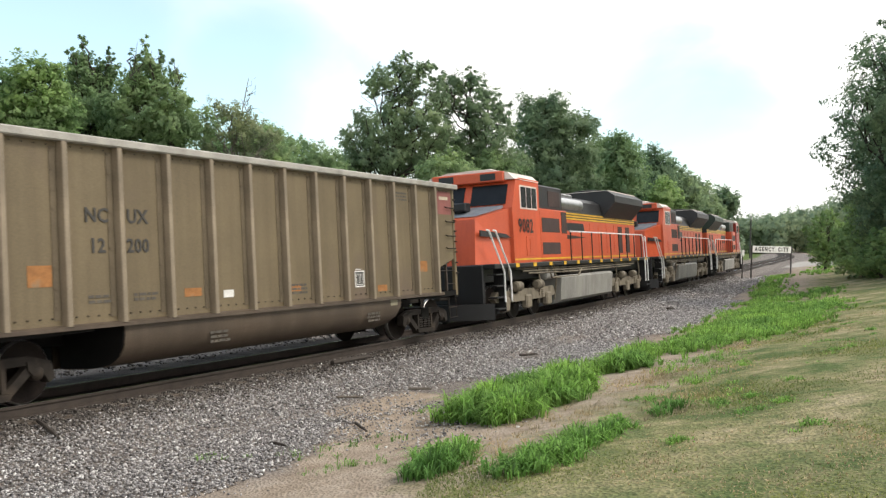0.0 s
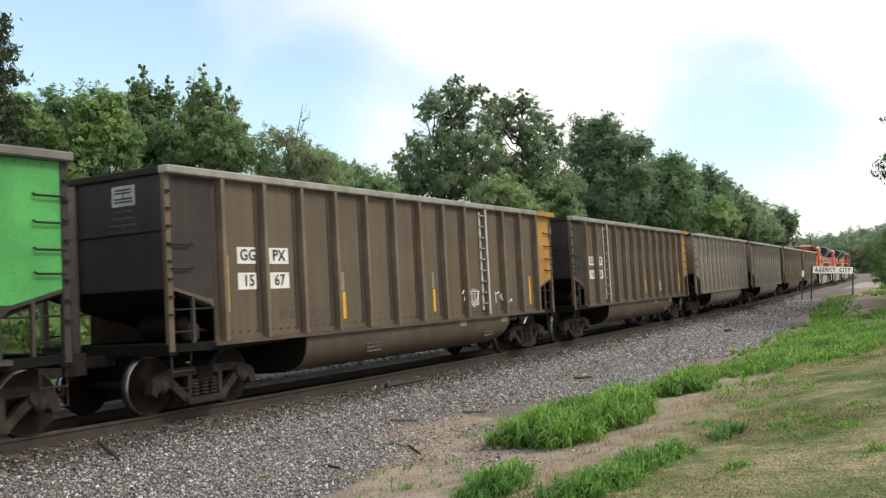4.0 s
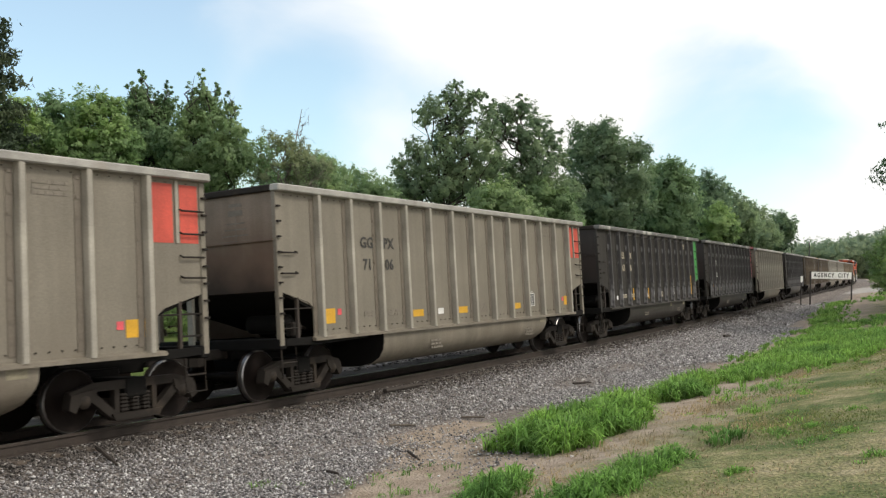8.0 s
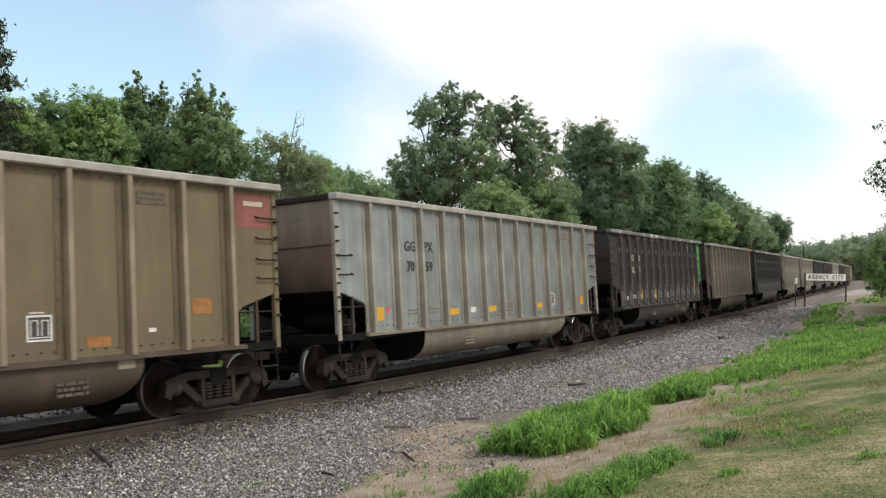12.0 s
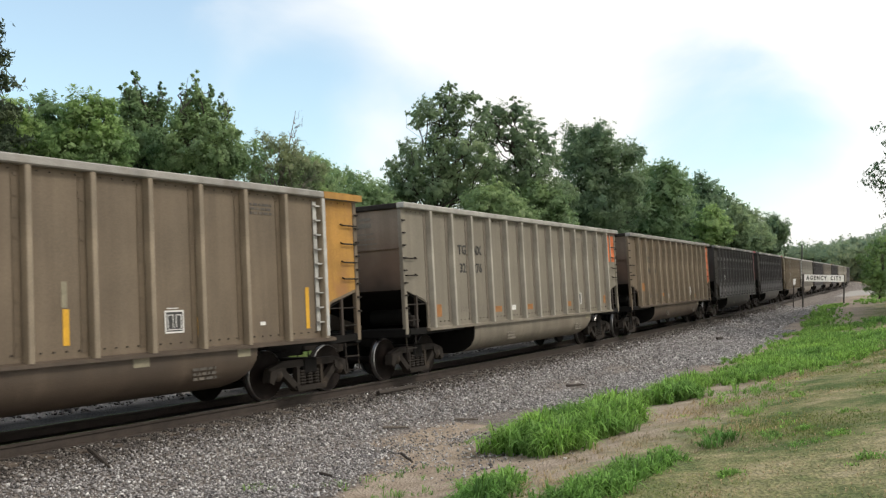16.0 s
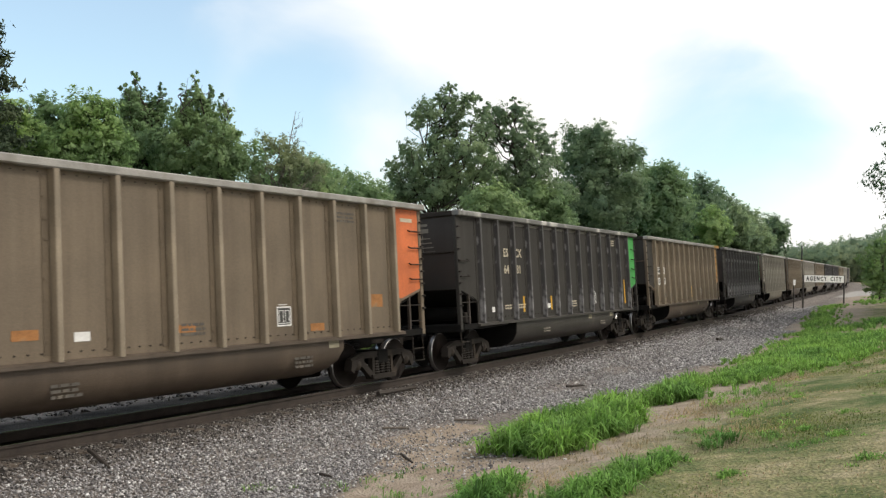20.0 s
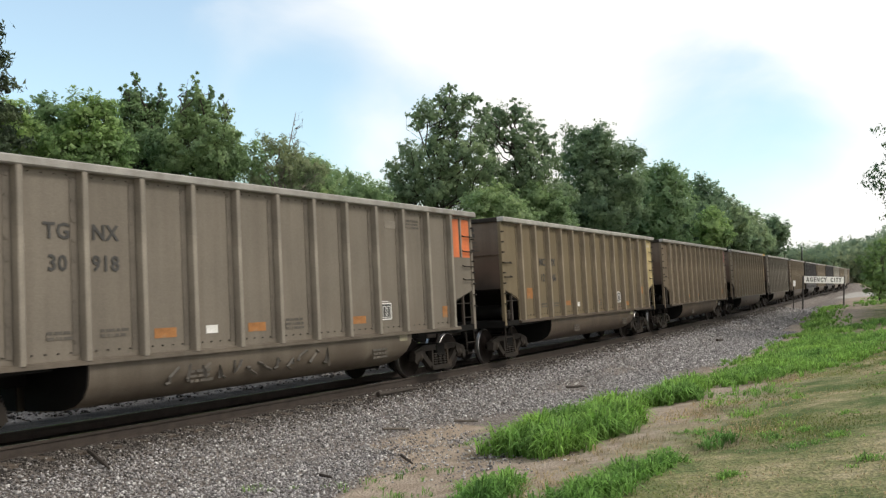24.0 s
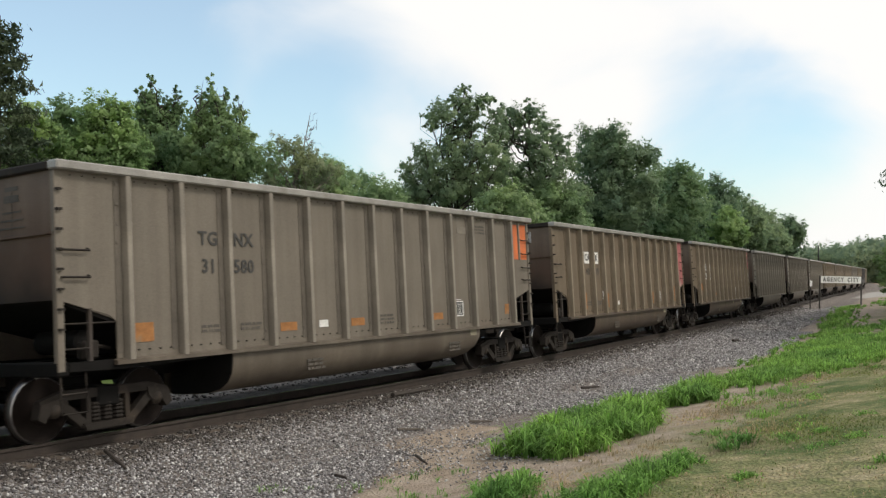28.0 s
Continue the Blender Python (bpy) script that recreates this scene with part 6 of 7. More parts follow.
def spray(car):
    """A sprayed painting: fat pale shapes that spell nothing, each on a blue outline."""
    for k, (x, w) in enumerate(((-3.6, 0.72), (-2.75, 0.66), (-1.85, 0.74), (-0.95, 0.66))):
        for grow, m, y, name in ((0.055, END_BLUE, -1.4865, "sprayed_outline"), (0.0, SPRAY_PALE, -1.4895, "sprayed_shape")):
            a, b = w / 2 + grow, 0.54 + 0.05 * (k % 2) + grow
            cut = 0.14 - grow * 0.6
            shape = [(-a, b), (a, b + 0.05), (a, b - 0.36), (a - cut, b - 0.42), (a, b - 0.58), (a - 0.04, -b), (cut * 0.5, -b), (0.02, -b + 0.22 - grow), (-0.1, -b), (-a, -b + 0.04), (-a + 0.06, 0.05), (-a - 0.02, 0.2)]
            part(name, Shape().prism(shape, -0.0015, 0.0015), m, car, "pale sprayed shape" if grow == 0 else "blue sprayed outline", at=pose(x, y, 1.72))


# marks, number, livery, lettering style, end paint, in the train's order behind the engines
CARS = [
    ("NCUX", "12200", "warm", "", "maroon"), ("NCUX", "12172", "warm", "", "maroon"), ("GGPX", "7088", "tan", "", "red"),
    ("GGPX", "7023", "tan", "", "red"), ("GGPX", "1550", "umber", "plates", "amber"), ("GGPX", "1567", "umber", "plates", "amber"),
    ("ESCX", "6214", "dark", "dark", "green"), ("TGNX", "30273", "tan", "", "orange"), ("MILX", "32285", "dark", "", "crimson"),
    ("ESCX", "6398", "dark", "dark", "green"), ("GGPX", "7106", "tan", "", "red"), ("GGPX", "7104", "tan", "", "red"),
    ("ESCX", "6173", "dark", "dark", "green"), ("GGPX", "1570", "dull", "plates", "amber"), ("ESCX", "6285", "dark", "dark", "green"),
    ("GGPX", "7059", "silver", "silver", ""), ("NCUX", "11722", "warm", "plates", "maroon"), ("MILX", "32151", "dark", "", "crimson"),
    ("MILX", "31494", "dark", "", "crimson"), ("CEFX", "40090", "brown", "", "orange"), ("TGNX", "32276", "tan", "", "orange"),
    ("GGPX", "1545", "brown", "plates", "amber"), ("GGPX", "7016", "tan", "", "red"), ("ESCX", "6343", "dark", "dark", "green"),
    ("GGPX", "1589", "brown", "plates", "amber"), ("ESCX", "6481", "dark", "dark", "green"), ("CEFX", "40048", "brown", "", "orange"),
    ("TGNX", "32411", "dull", "", "orange"), ("", "", "brown", "", "yellow"), ("", "", "brown", "", "maroon"),
    ("NCUX", "12046", "warm", "", "buff"), ("TGNX", "30918", "dull", "", "orange"), ("TGNX", "31474", "dull", "", "orange"),
    ("TGNX", "32189", "dull", "", "orange"), ("CEFX", "41364", "brown", "plates", "crimson"), ("CAIX", "40119", "brown", "stripes", "rose"),
    ("TGNX", "31580", "dull", "", "orange"), ("", "", "brown", "", "orange"),
]
# side sheet, posts, rim, end wall, post flange (mostly darker, as painted shade), belly
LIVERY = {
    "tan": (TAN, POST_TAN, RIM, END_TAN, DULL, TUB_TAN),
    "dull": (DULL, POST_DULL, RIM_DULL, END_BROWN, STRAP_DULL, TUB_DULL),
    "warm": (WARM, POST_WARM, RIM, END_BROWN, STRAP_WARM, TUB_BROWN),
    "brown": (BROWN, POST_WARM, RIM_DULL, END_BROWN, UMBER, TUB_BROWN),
    "umber": (UMBER, POST_UMBER, RIM_DULL, END_DARK, DARK_STEEL, TUB_BROWN),
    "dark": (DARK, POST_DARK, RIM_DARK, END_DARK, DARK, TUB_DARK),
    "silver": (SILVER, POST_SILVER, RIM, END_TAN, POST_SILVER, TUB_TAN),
}
SAID = {"dull": "dusty taupe", "umber": "dark brown", "tan": "pale tan", "warm": "sandy brown", "brown": "dull brown", "dark": "blackish", "silver": "bare silvery metal"}
SAID_END = {"": "plain ends", "maroon": "a faded maroon patch", "buff": "a buff end"}
FIRST = 18.3 - SPEED + CAR          # where the first car stands at 0 s
train = []
plain = {}
for mark, number, livery, style, end in CARS:
    if livery not in plain:
        plain[livery] = build_gondola(*LIVERY[livery])
copies = {k: [copy_thing(v, pose(0, 0, 0)) for _ in range(sum(c[2] == k for c in CARS) - 1)] + [v] for k, v in plain.items()}
for i, (mark, number, livery, style, end) in enumerate(CARS):
    s0 = FIRST - CAR * i
    car = copies[livery].pop()
    car.matrix_basis = on_line(s0, 6.17)
    dress(car, mark, number, style, end, f"{SAID[livery]} coal car with {SAID_END.get(end, 'a ' + end + ' end')} on rails", livery)
    if i == 31:
        scrawl(car, 4, -0.6, 0.74, 4.2, 0.34, FADED_MARK, -1.49, 12, 0.03)
    if i == 5:
        scrawl(car, 5, 2.2, 1.5, 0.8, 0.5, WHITE_TAPE, -1.487, 4)
        scrawl(car, 6, 3.9, 1.5, 0.8, 0.5, WHITE_TAPE, -1.487, 4)
    if i == 28:
        spray(car)
    if i == 35:
        scrawl(car, 9, -3.05, 1.62, 0.3, 0.5, WHITE_TAPE, -1.487, 3)
    if mark == "TGNX":
        plate("blank_badge", 3.7, 3.36, 0.42, 0.16, GREY_MARK, car, y=-1.488)
    train.append((car, s0, 6.17))

# ---- the three engines ----
LOCO_ORANGE = material("orange_engine_paint", (0.58, 0.098, 0.036), 0.42, grain=0.8, streak=0.2, dark=0.9, light=1.06, stain=(0.50, 0.075, 0.03), stain_at=0.66)
LOCO_RED = material("dark_red_engine_paint", (0.36, 0.045, 0.03), 0.4, grain=0.8, streak=0.2)
LOCO_BLACK = material("black_engine_paint", (0.016, 0.016, 0.017), 0.45, grain=1.5)
LOCO_GREEN = material("dark_green_engine_paint", (0.02, 0.035, 0.022), 0.45, grain=1.5)
LOCO_YELLOW = material("yellow_stripe_paint", (0.70, 0.42, 0.03), 0.45, grain=2.0)
# sun glare on the roofs put into the colour; window frames share it
LOCO_ROOF = material("sunlit_pale_roof", (0.70, 0.62, 0.56), 0.45, grain=1.5)
LOCO_GREY = material("grey_nose_paint", (0.20, 0.22, 0.25), 0.45)
TANK_GREY = material("dusty_tank_paint", (0.29, 0.285, 0.265), 0.45, grain=1.2, streak=0.4)
TRUCK_DUST = material("dusty_truck_casting", (0.19, 0.162, 0.118), 0.75, grain=3.0, stain=(0.09, 0.075, 0.055), stain_at=0.52)
RAIL_WHITE = material("white_handrail_paint", (0.75, 0.75, 0.74), 0.4)
GLASS_DARK = material("dark_cab_glass", (0.012, 0.014, 0.016), 0.25, grain=2.0, spec=0.25)
STEEL_BRIGHT = material("bright_exhaust_steel", (0.62, 0.62, 0.62), 0.3, 0.9)
GRILLE = material("dark_grille", (0.045, 0.025, 0.022), 0.7, fine=120.0)


def build_engine(face, body, upper, cab_paint, label, number):
    """A six-axle road engine; its cab looks along +x when face is 1 and along -x when it is -1."""
    eng = thing("locomotive", label, "locomotive", "engines of the train")

    def xs(a, b):
        return sorted((face * a, face * b))

    def flip(outline):
        return [(face * u, w) for u, w in outline]

    def box(name, a, b, y0, y1, z0, z1, m, c=0.0, parent=None, label_=""):
        return part(name, Shape().box(*xs(a, b), y0, y1, z0, z1, c), m, parent or eng, label_)

    part("underframe", Shape().box(*xs(-10.5, 9.6), -0.95, 0.95, 1.2, 1.68, 0.03), LOCO_BLACK, eng)
    box("deck", -10.6, 9.7, -1.52, 1.52, 1.60, 1.74, LOCO_BLACK, 0.02)
    for i in range(12):
        box("reflector", -9.9 + 1.6 * i, -9.6 + 1.6 * i, -1.528, -1.522, 1.61, 1.73, LOCO_YELLOW)
    # snow plough, step wells and end beams
    for e in (1, -1):
        end = 9.7 if e > 0 else 10.6
        part("plough", Shape().prism([(face * e * end, -1.45), (face * e * (end + 0.45), -0.2), (face * e * (end + 0.45), 0.2), (face * e * end, 1.45)], 0.16, 0.62, "z"), LOCO_BLACK, eng)
        box("end_beam", e * (end - 0.1), e * (end + 0.08), -1.15, 1.15, 0.62, 1.72, LOCO_BLACK, 0.02)
        part("coupler", Shape().box(*xs(e * end, e * (end + 0.75)), -0.1, 0.1, 0.76, 0.98, 0.03), IRON, eng)
        for s in (-1, 1):
            for k in range(4):
                box("step", e * (end - 0.75), e * (end - 0.12), min(s * 1.5, s * 1.2), max(s * 1.5, s * 1.2), 0.42 + 0.33 * k, 0.46 + 0.33 * k, LOCO_BLACK)
            box("step_side", e * (end - 0.80), e * (end - 0.76), min(s * 1.5, s * 1.15), max(s * 1.5, s * 1.15), 0.35, 1.62, LOCO_BLACK)
            for u in (0.10, 0.62):
                part("stair_rail", Shape().tube([(face * e * (end - 0.55 - u), s * 1.54, 0.62), (face * e * (end - 0.55 - u), s * 1.54, 1.5), (face * e * (end + 0.05 - u), s * 1.36, 2.7), (face * e * (end + 0.1 - u), s * 1.3, 2.72)], 0.03, 6), RAIL_WHITE, eng)
    # cab and nose
    part("nose", Shape().add([(face * 7.9, -1.45, 1.74), (face * 7.9, 1.45, 1.74), (face * 9.55, -0.85, 1.74), (face * 9.55, 0.85, 1.74),
                              (face * 7.9, -1.45, 3.42), (face * 7.9, 1.45, 3.42), (face * 9.25, -0.78, 3.08), (face * 9.25, 0.78, 3.08)],
                             [(0, 1, 3, 2), (4, 6, 7, 5), (0, 2, 6, 4), (1, 5, 7, 3), (2, 3, 7, 6), (0, 4, 5, 1)]), cab_paint, eng)
    part("nose_cap", Shape().add([(face * 8.0, -1.2, 3.41), (face * 8.0, 1.2, 3.41), (face * 9.0, -0.7, 3.17), (face * 9.0, 0.7, 3.17), (face * 8.0, -1.2, 3.5), (face * 8.0, 1.2, 3.5)],
                                 [(0, 1, 3, 2), (4, 2, 3, 5), (0, 2, 4), (1, 5, 3), (0, 4, 5, 1)]), LOCO_GREY, eng)
    part("headlamp_box", Shape().box(*xs(8.35, 8.75), -0.3, 0.3, 3.35, 3.62, 0.04), LOCO_BLACK, eng)
    cab = part("cab", Shape().prism(flip([(5.5, 1.74), (8.02, 1.74), (8.02, 3.42), (7.62, 4.28), (7.3, 4.36), (5.5, 4.36)]), -1.5, 1.5), cab_paint, eng)
    part("cab_roof", Shape().prism([(-1.52, 4.3), (-1.3, 4.52), (-0.7, 4.64), (0.7, 4.64), (1.3, 4.52), (1.52, 4.3)], *xs(5.45, 7.75), "x"), LOCO_ROOF, cab, "pale roof")
    part("number_board", Shape().box(*xs(7.6, 7.86), -1.2, 1.2, 4.24, 4.56, 0.03), cab_paint, cab)
    for y in (-0.95, 0.45):
        part("number_panel", Shape().box(*xs(7.86, 7.875), y, y + 0.5, 4.30, 4.50), LOCO_BLACK, cab, "dark number panel")
    part("air_conditioner", Shape().box(*xs(6.0, 7.0), -0.5, 0.5, 4.62, 4.74, 0.04), LOCO_ROOF, cab)
    part("windscreen", Shape().prism(flip([(7.985, 3.54), (8.005, 3.54), (7.70, 4.16), (7.68, 4.16)]), -1.28, -0.12), GLASS_DARK, cab, "dark windscreen")
    part("windscreen", Shape().prism(flip([(7.985, 3.54), (8.005, 3.54), (7.70, 4.16), (7.68, 4.16)]), 0.12, 1.28), GLASS_DARK, cab, "dark windscreen")
    for s in (-1, 1):
        a, b = sorted((s * 1.495, s * 1.512))
        part("window_frame", Shape().box(*xs(5.72, 7.32), a, b, 3.40, 4.14), LOCO_ROOF, cab)
        for u, w in ((5.8, 6.24), (6.3, 6.74), (6.8, 7.24)):
            part("window", Shape().box(*xs(u, w), *sorted((s * 1.513, s * 1.518)), 3.45, 4.09), GLASS_DARK, cab)
        part("cab_door", Shape().box(*xs(6.1, 6.9), *sorted((s * 1.50, s * 1.513)), 1.95, 2.55, 0.004), cab_paint, cab)
        for k in range(5):
            part("louvre", Shape().box(*xs(6.3, 6.6), *sorted((s * 1.513, s * 1.525)), 2.05 + 0.09 * k, 2.10 + 0.09 * k), cab_paint, cab)
    # body behind the cab
    part("equipment_cabin", Shape().box(*xs(2.3, 5.5), -1.42, 1.42, 1.74, 3.5, 0.02), body, eng)
    part("upper_cabin", Shape().box(*xs(2.3, 5.45), -1.28, 1.28, 3.5, 4.32, 0.05), upper, eng)
    for s in (-1, 1):
        a, b = sorted((s * 1.42, s * 1.432))
        for z0, z1 in ((2.72, 3.32), (1.98, 2.5)):
            part("grille", Shape().box(*xs(3.2, 5.1), a, b, z0, z1 - 0.12), GRILLE, eng)
            part("panel_frame", Shape().box(*xs(3.05, 5.25), *sorted((s * 1.42, s * 1.426)), z0 - 0.12, z1 + 0.1), body, eng)
        part("grille", Shape().box(*xs(2.35, 2.95), a, b, 2.7, 3.45), GRILLE, eng)
        part("roof_grille", Shape().box(*xs(2.6, 3.9), *sorted((s * 1.28, s * 1.29)), 3.62, 4.15), GRILLE, eng)
    part("long_hood", Shape().box(*xs(-10.2, 2.3), -0.95, 0.95, 1.74, 3.28, 0.02), body, eng)
    part("hood_shoulder", Shape().prism([(-0.955, 3.28), (-0.955, 3.55), (0.955, 3.55), (0.955, 3.28)], *xs(-10.2, 2.3), "x"), LOCO_BLACK, eng, "black band with yellow lines")
    part("hood_top", Shape().prism([(-0.96, 3.55), (-0.86, 4.02), (-0.6, 4.2), (0.6, 4.2), (0.86, 4.02), (0.96, 3.55)], *xs(-4.4, 2.3), "x"), upper, eng)
    part("radiator_wing", Shape().prism([(-0.96, 3.5), (-1.52, 4.12), (-1.52, 4.4), (-1.2, 4.62), (1.2, 4.62), (1.52, 4.4), (1.52, 4.12), (0.96, 3.5)], *xs(-9.7, -4.4), "x"), upper, eng)
    part("radiator_roof", Shape().box(*xs(-9.5, -4.6), -1.2, 1.2, 4.62, 4.66), LOCO_ROOF, eng)
    for k in range(3):
        part("fan", Shape().lathe([(4.66, 0.62), (4.74, 0.62), (4.76, 0.5)], (face * (-5.5 - 1.5 * k), 0, 0), "z", 16), upper, eng)
    part("exhaust_stack", Shape().box(*xs(-1.6, 1.2), -0.5, 0.5, 4.2, 4.34, 0.03), STEEL_BRIGHT, eng)
    for s in (-1, 1):
        part("silencer", Shape().lathe([(-1.5, 0.1), (-1.4, 0.24), (1.4, 0.24), (1.5, 0.1)], (face * 0.2, s * 0.82, 3.86), "x", 12), STEEL_BRIGHT, eng, smooth_faces=True)
        part("lower_band", Shape().box(*xs(-10.2, 2.3), *sorted((s * 0.95, s * 0.958)), 1.82, 1.88), LOCO_YELLOW, eng)
        for z in (3.29, 3.39, 3.49):
            part("yellow_line", Shape().box(*xs(-10.2, 2.3), *sorted((s * 0.955, s * 0.962)), z, z + 0.055), LOCO_YELLOW, eng)
        part("lower_band", Shape().box(*xs(2.3, 8.0), *sorted((s * (1.502), s * 1.508)), 1.82, 1.87), LOCO_YELLOW, eng)
        a, b = sorted((s * 0.964, s * 0.972))
        part("blank_emblem", Shape().prism(flip([(-1.5, 2.86), (-1.35, 3.16), (1.75, 3.16), (1.6, 2.86)]), a, b), LOCO_BLACK, eng, "plain dark emblem bar")
        part("blank_emblem", Shape().prism(flip([(-1.7, 2.62), (1.2, 2.72), (1.9, 2.62), (1.0, 2.54)]), a, b), LOCO_BLACK, eng, "plain dark emblem wedge")
        q = [Vector((face * (7.9 + 1.65 * u), s * (1.46 - 0.6 * u), z)) for u, z in ((0.08, 2.50), (0.85, 2.56), (0.85, 2.74), (0.20, 2.62))]
        part("blank_emblem", Shape().add([v + Vector((0, s * 0.012, 0)) for v in q] + [v + Vector((0, -s * 0.03, 0)) for v in q], [(0, 1, 2, 3), (7, 6, 5, 4), (0, 4, 5, 1), (1, 5, 6, 2), (2, 6, 7, 3), (3, 7, 4, 0)]), LOCO_BLACK, eng, "plain dark emblem wedge")
        for k in range(9):
            part("hood_door", Shape().box(*xs(-9.9 + 1.28 * k, -8.72 + 1.28 * k), *sorted((s * 0.95, s * 0.963)), 2.0, 3.2, 0.004), body, eng)
        for u in (-7.6, -9.0):
            part("intake", Shape().box(*xs(u, u + 0.75), *sorted((s * 0.963, s * 0.972)), 1.98, 3.15), GRILLE, eng)
        part("walkway_rail", Shape().tube([(face * 2.2, s * 1.47, 2.78), (face * -9.4, s * 1.47, 2.78), (face * -10.0, s * 1.5, 2.45)], 0.028, 6), RAIL_WHITE, eng, "white handrail")
        for k in range(9):
            part("rail_post", Shape().tube([(face * (2.1 - 1.4 * k), s * 1.47, 1.72), (face * (2.1 - 1.4 * k), s * 1.47, 2.78)], 0.024, 6), LOCO_BLACK, eng)
        # tank, pipes, air reservoirs
        for k in range(3):
            part("conduit", Shape().tube([(face * (7.6 - 0.5 * k), s * (1.36 + 0.03 * k), 1.56 - 0.08 * k), (face * 2.0, s * (1.36 + 0.03 * k), 1.52 - 0.08 * k), (face * (-8.4 + 0.7 * k), s * (1.36 + 0.03 * k), 1.56 - 0.08 * k)], 0.028, 5), TRUCK_DUST, eng)
        for u in (8.3, 5.6, 3.9, -4.4, -8.6):
            part("sand_pipe", Shape().tube([(face * u, s * 1.38, 1.58), (face * (u - 0.12), s * 1.40, 1.1), (face * (u - 0.4), s * 1.2, 0.42)], 0.03, 5), TRUCK_DUST, eng)
        part("brake_reservoir", Shape().lathe([(-0.42, 0.06), (-0.36, 0.17), (0.36, 0.17), (0.42, 0.06)], (face * 4.4, s * 1.25, 1.30), "x", 10), TANK_GREY, eng, smooth_faces=True)
        part("air_reservoir", Shape().lathe([(-1.5, 0.08), (-1.42, 0.2), (1.42, 0.2), (1.5, 0.08)], (face * 0.6, s * 1.2, 1.36), "x", 10), IRON, eng, smooth_faces=True)
        part("pipe", Shape().tube([(face * 4.6, s * 1.4, 1.5), (face * 4.3, s * 1.42, 1.2), (face * 1.2, s * 1.42, 1.18), (face * 0.7, s * 1.42, 1.45)], 0.035, 6), TRUCK_DUST, eng)
    part("fuel_tank", Shape().prism([(-1.22, 0.30), (-1.40, 0.40), (-1.47, 1.16), (-1.38, 1.24), (1.38, 1.24), (1.47, 1.16), (1.40, 0.40), (1.22, 0.30)], *xs(-3.6, 3.4), "x"), TANK_GREY, eng)
    for x in (-6.75, 6.45):
        build_engine_truck(eng, face * x)
    if number:
        for z, size, at in ((2.75, 0.62, pose(face * 6.9, -1.516, 2.86)),):
            part("number", font_mesh(number, size, LOCO_BLACK, bold=0.006, apart=1.12), None, eng, at=at)
    return eng


def engine_side_frame(y):
    s = 1 if y > 0 else -1
    a, b = sorted((y, y + s * 0.16))
    sh = Shape().prism([(-2.9, 0.72), (-2.6, 0.92), (-1.5, 0.92), (-1.1, 0.78), (-0.6, 0.92), (0.6, 0.92), (1.1, 0.78), (1.5, 0.92), (2.6, 0.92), (2.9, 0.72), (2.7, 0.6), (1.2, 0.56), (-1.2, 0.56), (-2.7, 0.6)], a, b)
    return sh


def build_engine_truck(eng, x):
    truck = part("truck", shared("truck@engine", lambda: Shape().box(-2.6, 2.6, -0.6, 0.6, 0.5, 1.15, 0.05), IRON_BLACK), None, eng, at=pose(x, 0, 0))
    for y in (-1.12, 1.12):
        part("side_frame", shared(f"side_frame@engine{y}", lambda: engine_side_frame(y), TRUCK_DUST), None, truck)
        for k in (-2.0, 0.0, 2.0):
            part("journal_box", shared(f"journal_box@{y}", lambda: Shape().box(-0.24, 0.24, y - 0.1, y + 0.12, 0.3, 0.74, 0.05), TRUCK_DUST), None, truck, at=pose(k, 0.12 if y > 0 else -0.14, 0))
        for k in (-1.0, 1.0):
            part("brake_cylinder", shared("brake_cylinder", lambda: Shape().lathe([(-0.25, 0.1), (-0.2, 0.16), (0.2, 0.16), (0.25, 0.1)], (0, 0, 0), "x", 10), TRUCK_DUST, True), None, truck, at=pose(k, y * 1.18, 1.02))
            part("spring", shared("spring", spring, TRUCK_DUST), None, truck, at=pose(k * 1.45, y * 1.12, 0.35))
    for k in (-2.0, 0.0, 2.0):
        part("wheelset", shared("wheelset@engine", lambda: wheelset_shape(0.533), WHEEL, True), None, truck, at=pose(k, 0, 0.533))
    return truck


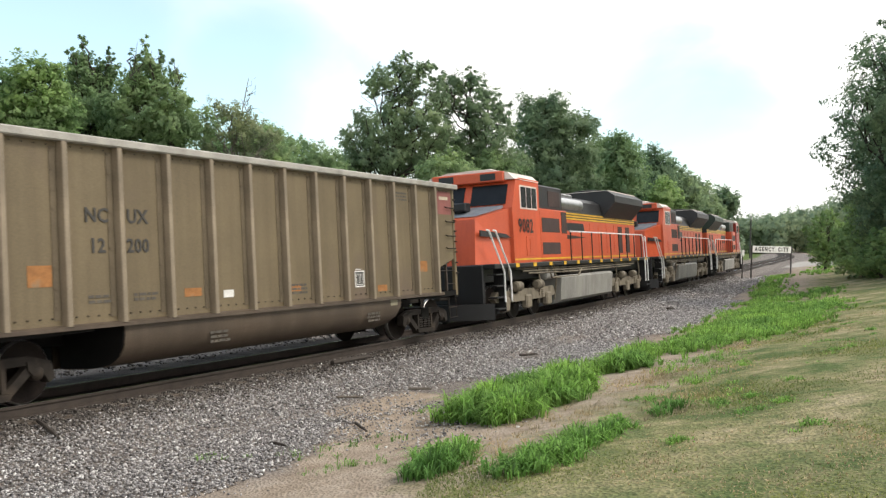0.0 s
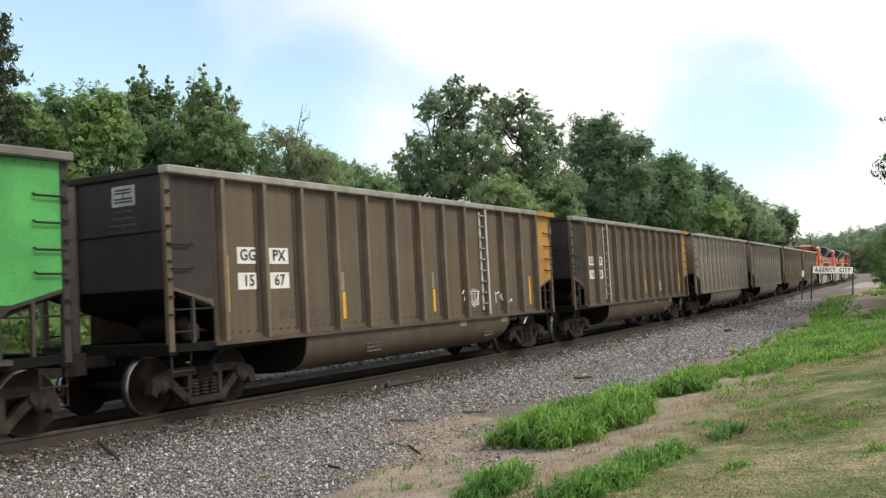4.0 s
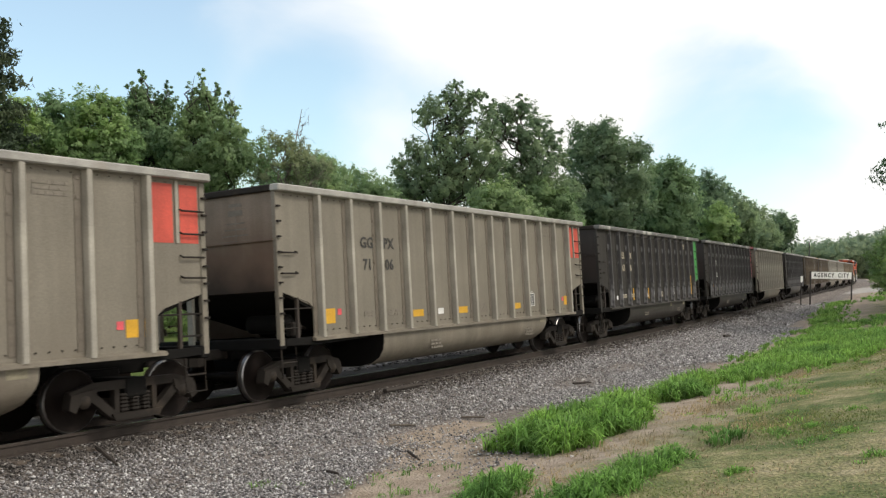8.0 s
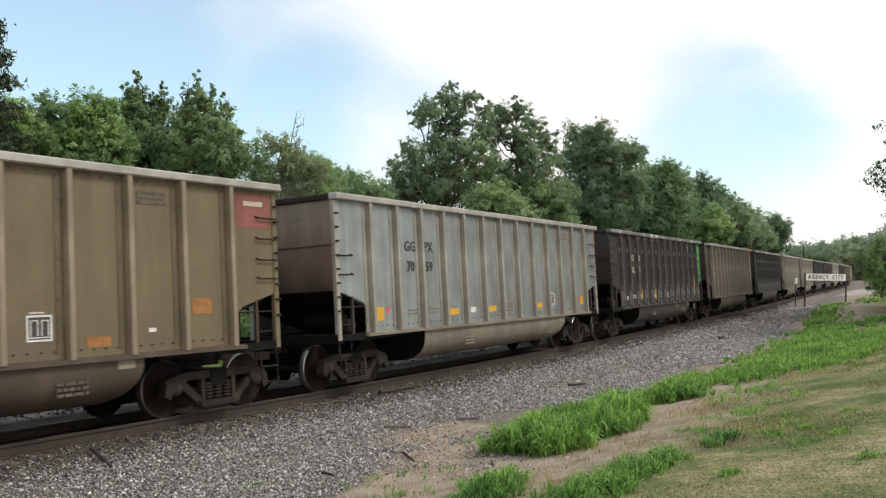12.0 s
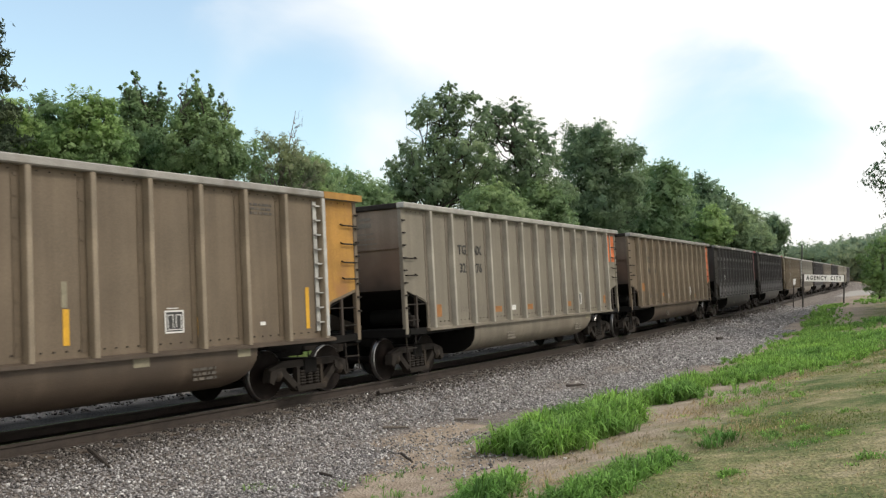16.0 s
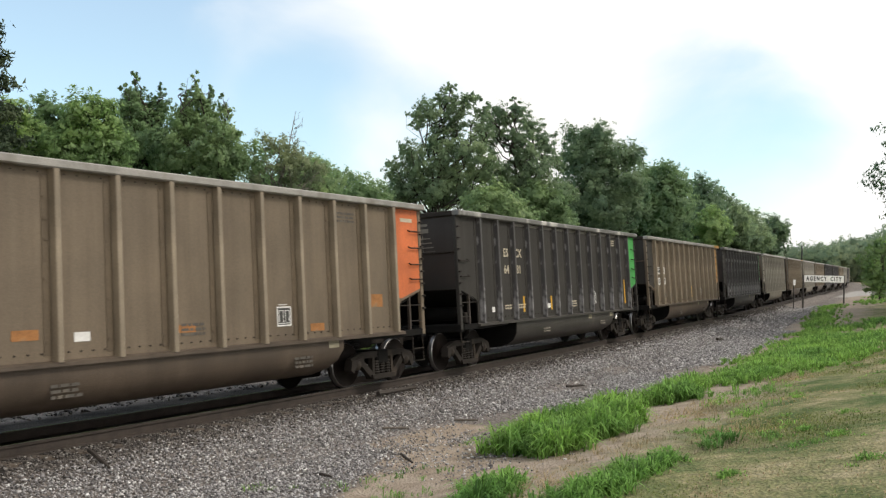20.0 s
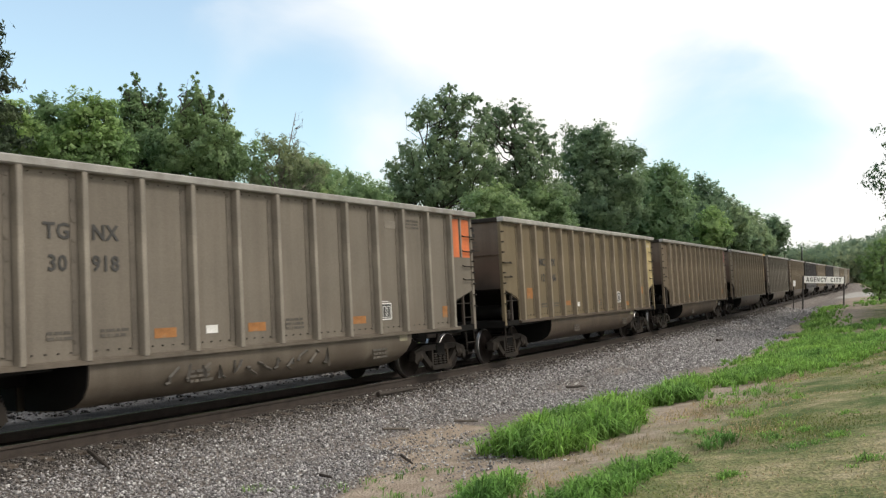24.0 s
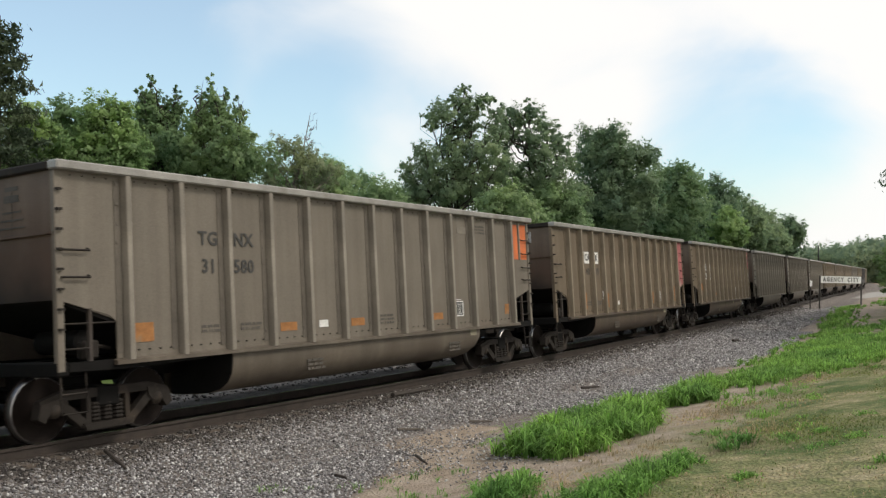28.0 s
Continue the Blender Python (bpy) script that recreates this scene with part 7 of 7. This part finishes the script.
ENGINE = 22.63
first_engine = build_engine(-1, LOCO_ORANGE, LOCO_BLACK, LOCO_ORANGE, "orange and black diesel locomotive, cab facing the coal cars", "9082")
second_engine = copy_thing(first_engine, pose(0, 0, 0))
for o in list(second_engine.children):
    if o.name.startswith("number."):
        bpy.data.objects.remove(o)
second_engine["label"] = "orange and black diesel locomotive in the engine set"
lead_engine = build_engine(1, LOCO_ORANGE, LOCO_GREEN, LOCO_RED, "orange and green diesel locomotive with a red cab, leading", "")
for i, eng in enumerate((first_engine, second_engine, lead_engine)):
    s0 = FIRST + CAR / 2 + ENGINE / 2 + ENGINE * i
    eng.matrix_basis = on_line(s0, 6.6)
    train.append((eng, s0, 6.6))


# ---- the whole train rolls away along the line at a nearly steady speed ----
# metres by which the train runs ahead of its mean speed, by seconds
AHEAD_AT = (0.0, 0.5, 1.0, 2.0, 3.5, 5.5, 6.5, 7.0, 8.4, 8.8, 12.0, 28.0)
AHEAD = (0.0, 0.15, 0.30, 0.32, 0.44, 0.58, 0.50, 0.57, 0.52, -0.13, -0.11, -0.12)



def motions():
    for vehicle, s0, half in train:
        walk(vehicle, [(t / 4, on_line(s0 + SPEED * t / 4 + float(np.interp(t / 4, AHEAD_AT, AHEAD)), half)) for t in range(0, 113)])
    # the wheels roll: alike wheelsets turn alike, so they follow the same keys
    for radius in (WHEEL_R, 0.533):
        spin = SPEED / radius / FPS
        leaders = {}
        for o in wheelsets:
            if abs(o.location.z - radius) > 0.001:
                continue
            k = round(o.location.x, 2)
            if k not in leaders:
                at = o.location.copy()
                walk(o, [(i / FPS, Matrix.Translation(at) @ Matrix.Rotation(i * spin, 4, "Y")) for i in range(28 * FPS + 1)])
                leaders[k] = o
            else:
                lead = leaders[k].animation_data
                o.rotation_mode = "QUATERNION"
                keys = o.animation_data_create()
                keys.action = lead.action
                keys.action_slot = lead.action_slot


wheelsets = [o for vehicle, _, _ in train for o in vehicle.children_recursive if o.name.split(".")[0] == "wheelset"]
motions()
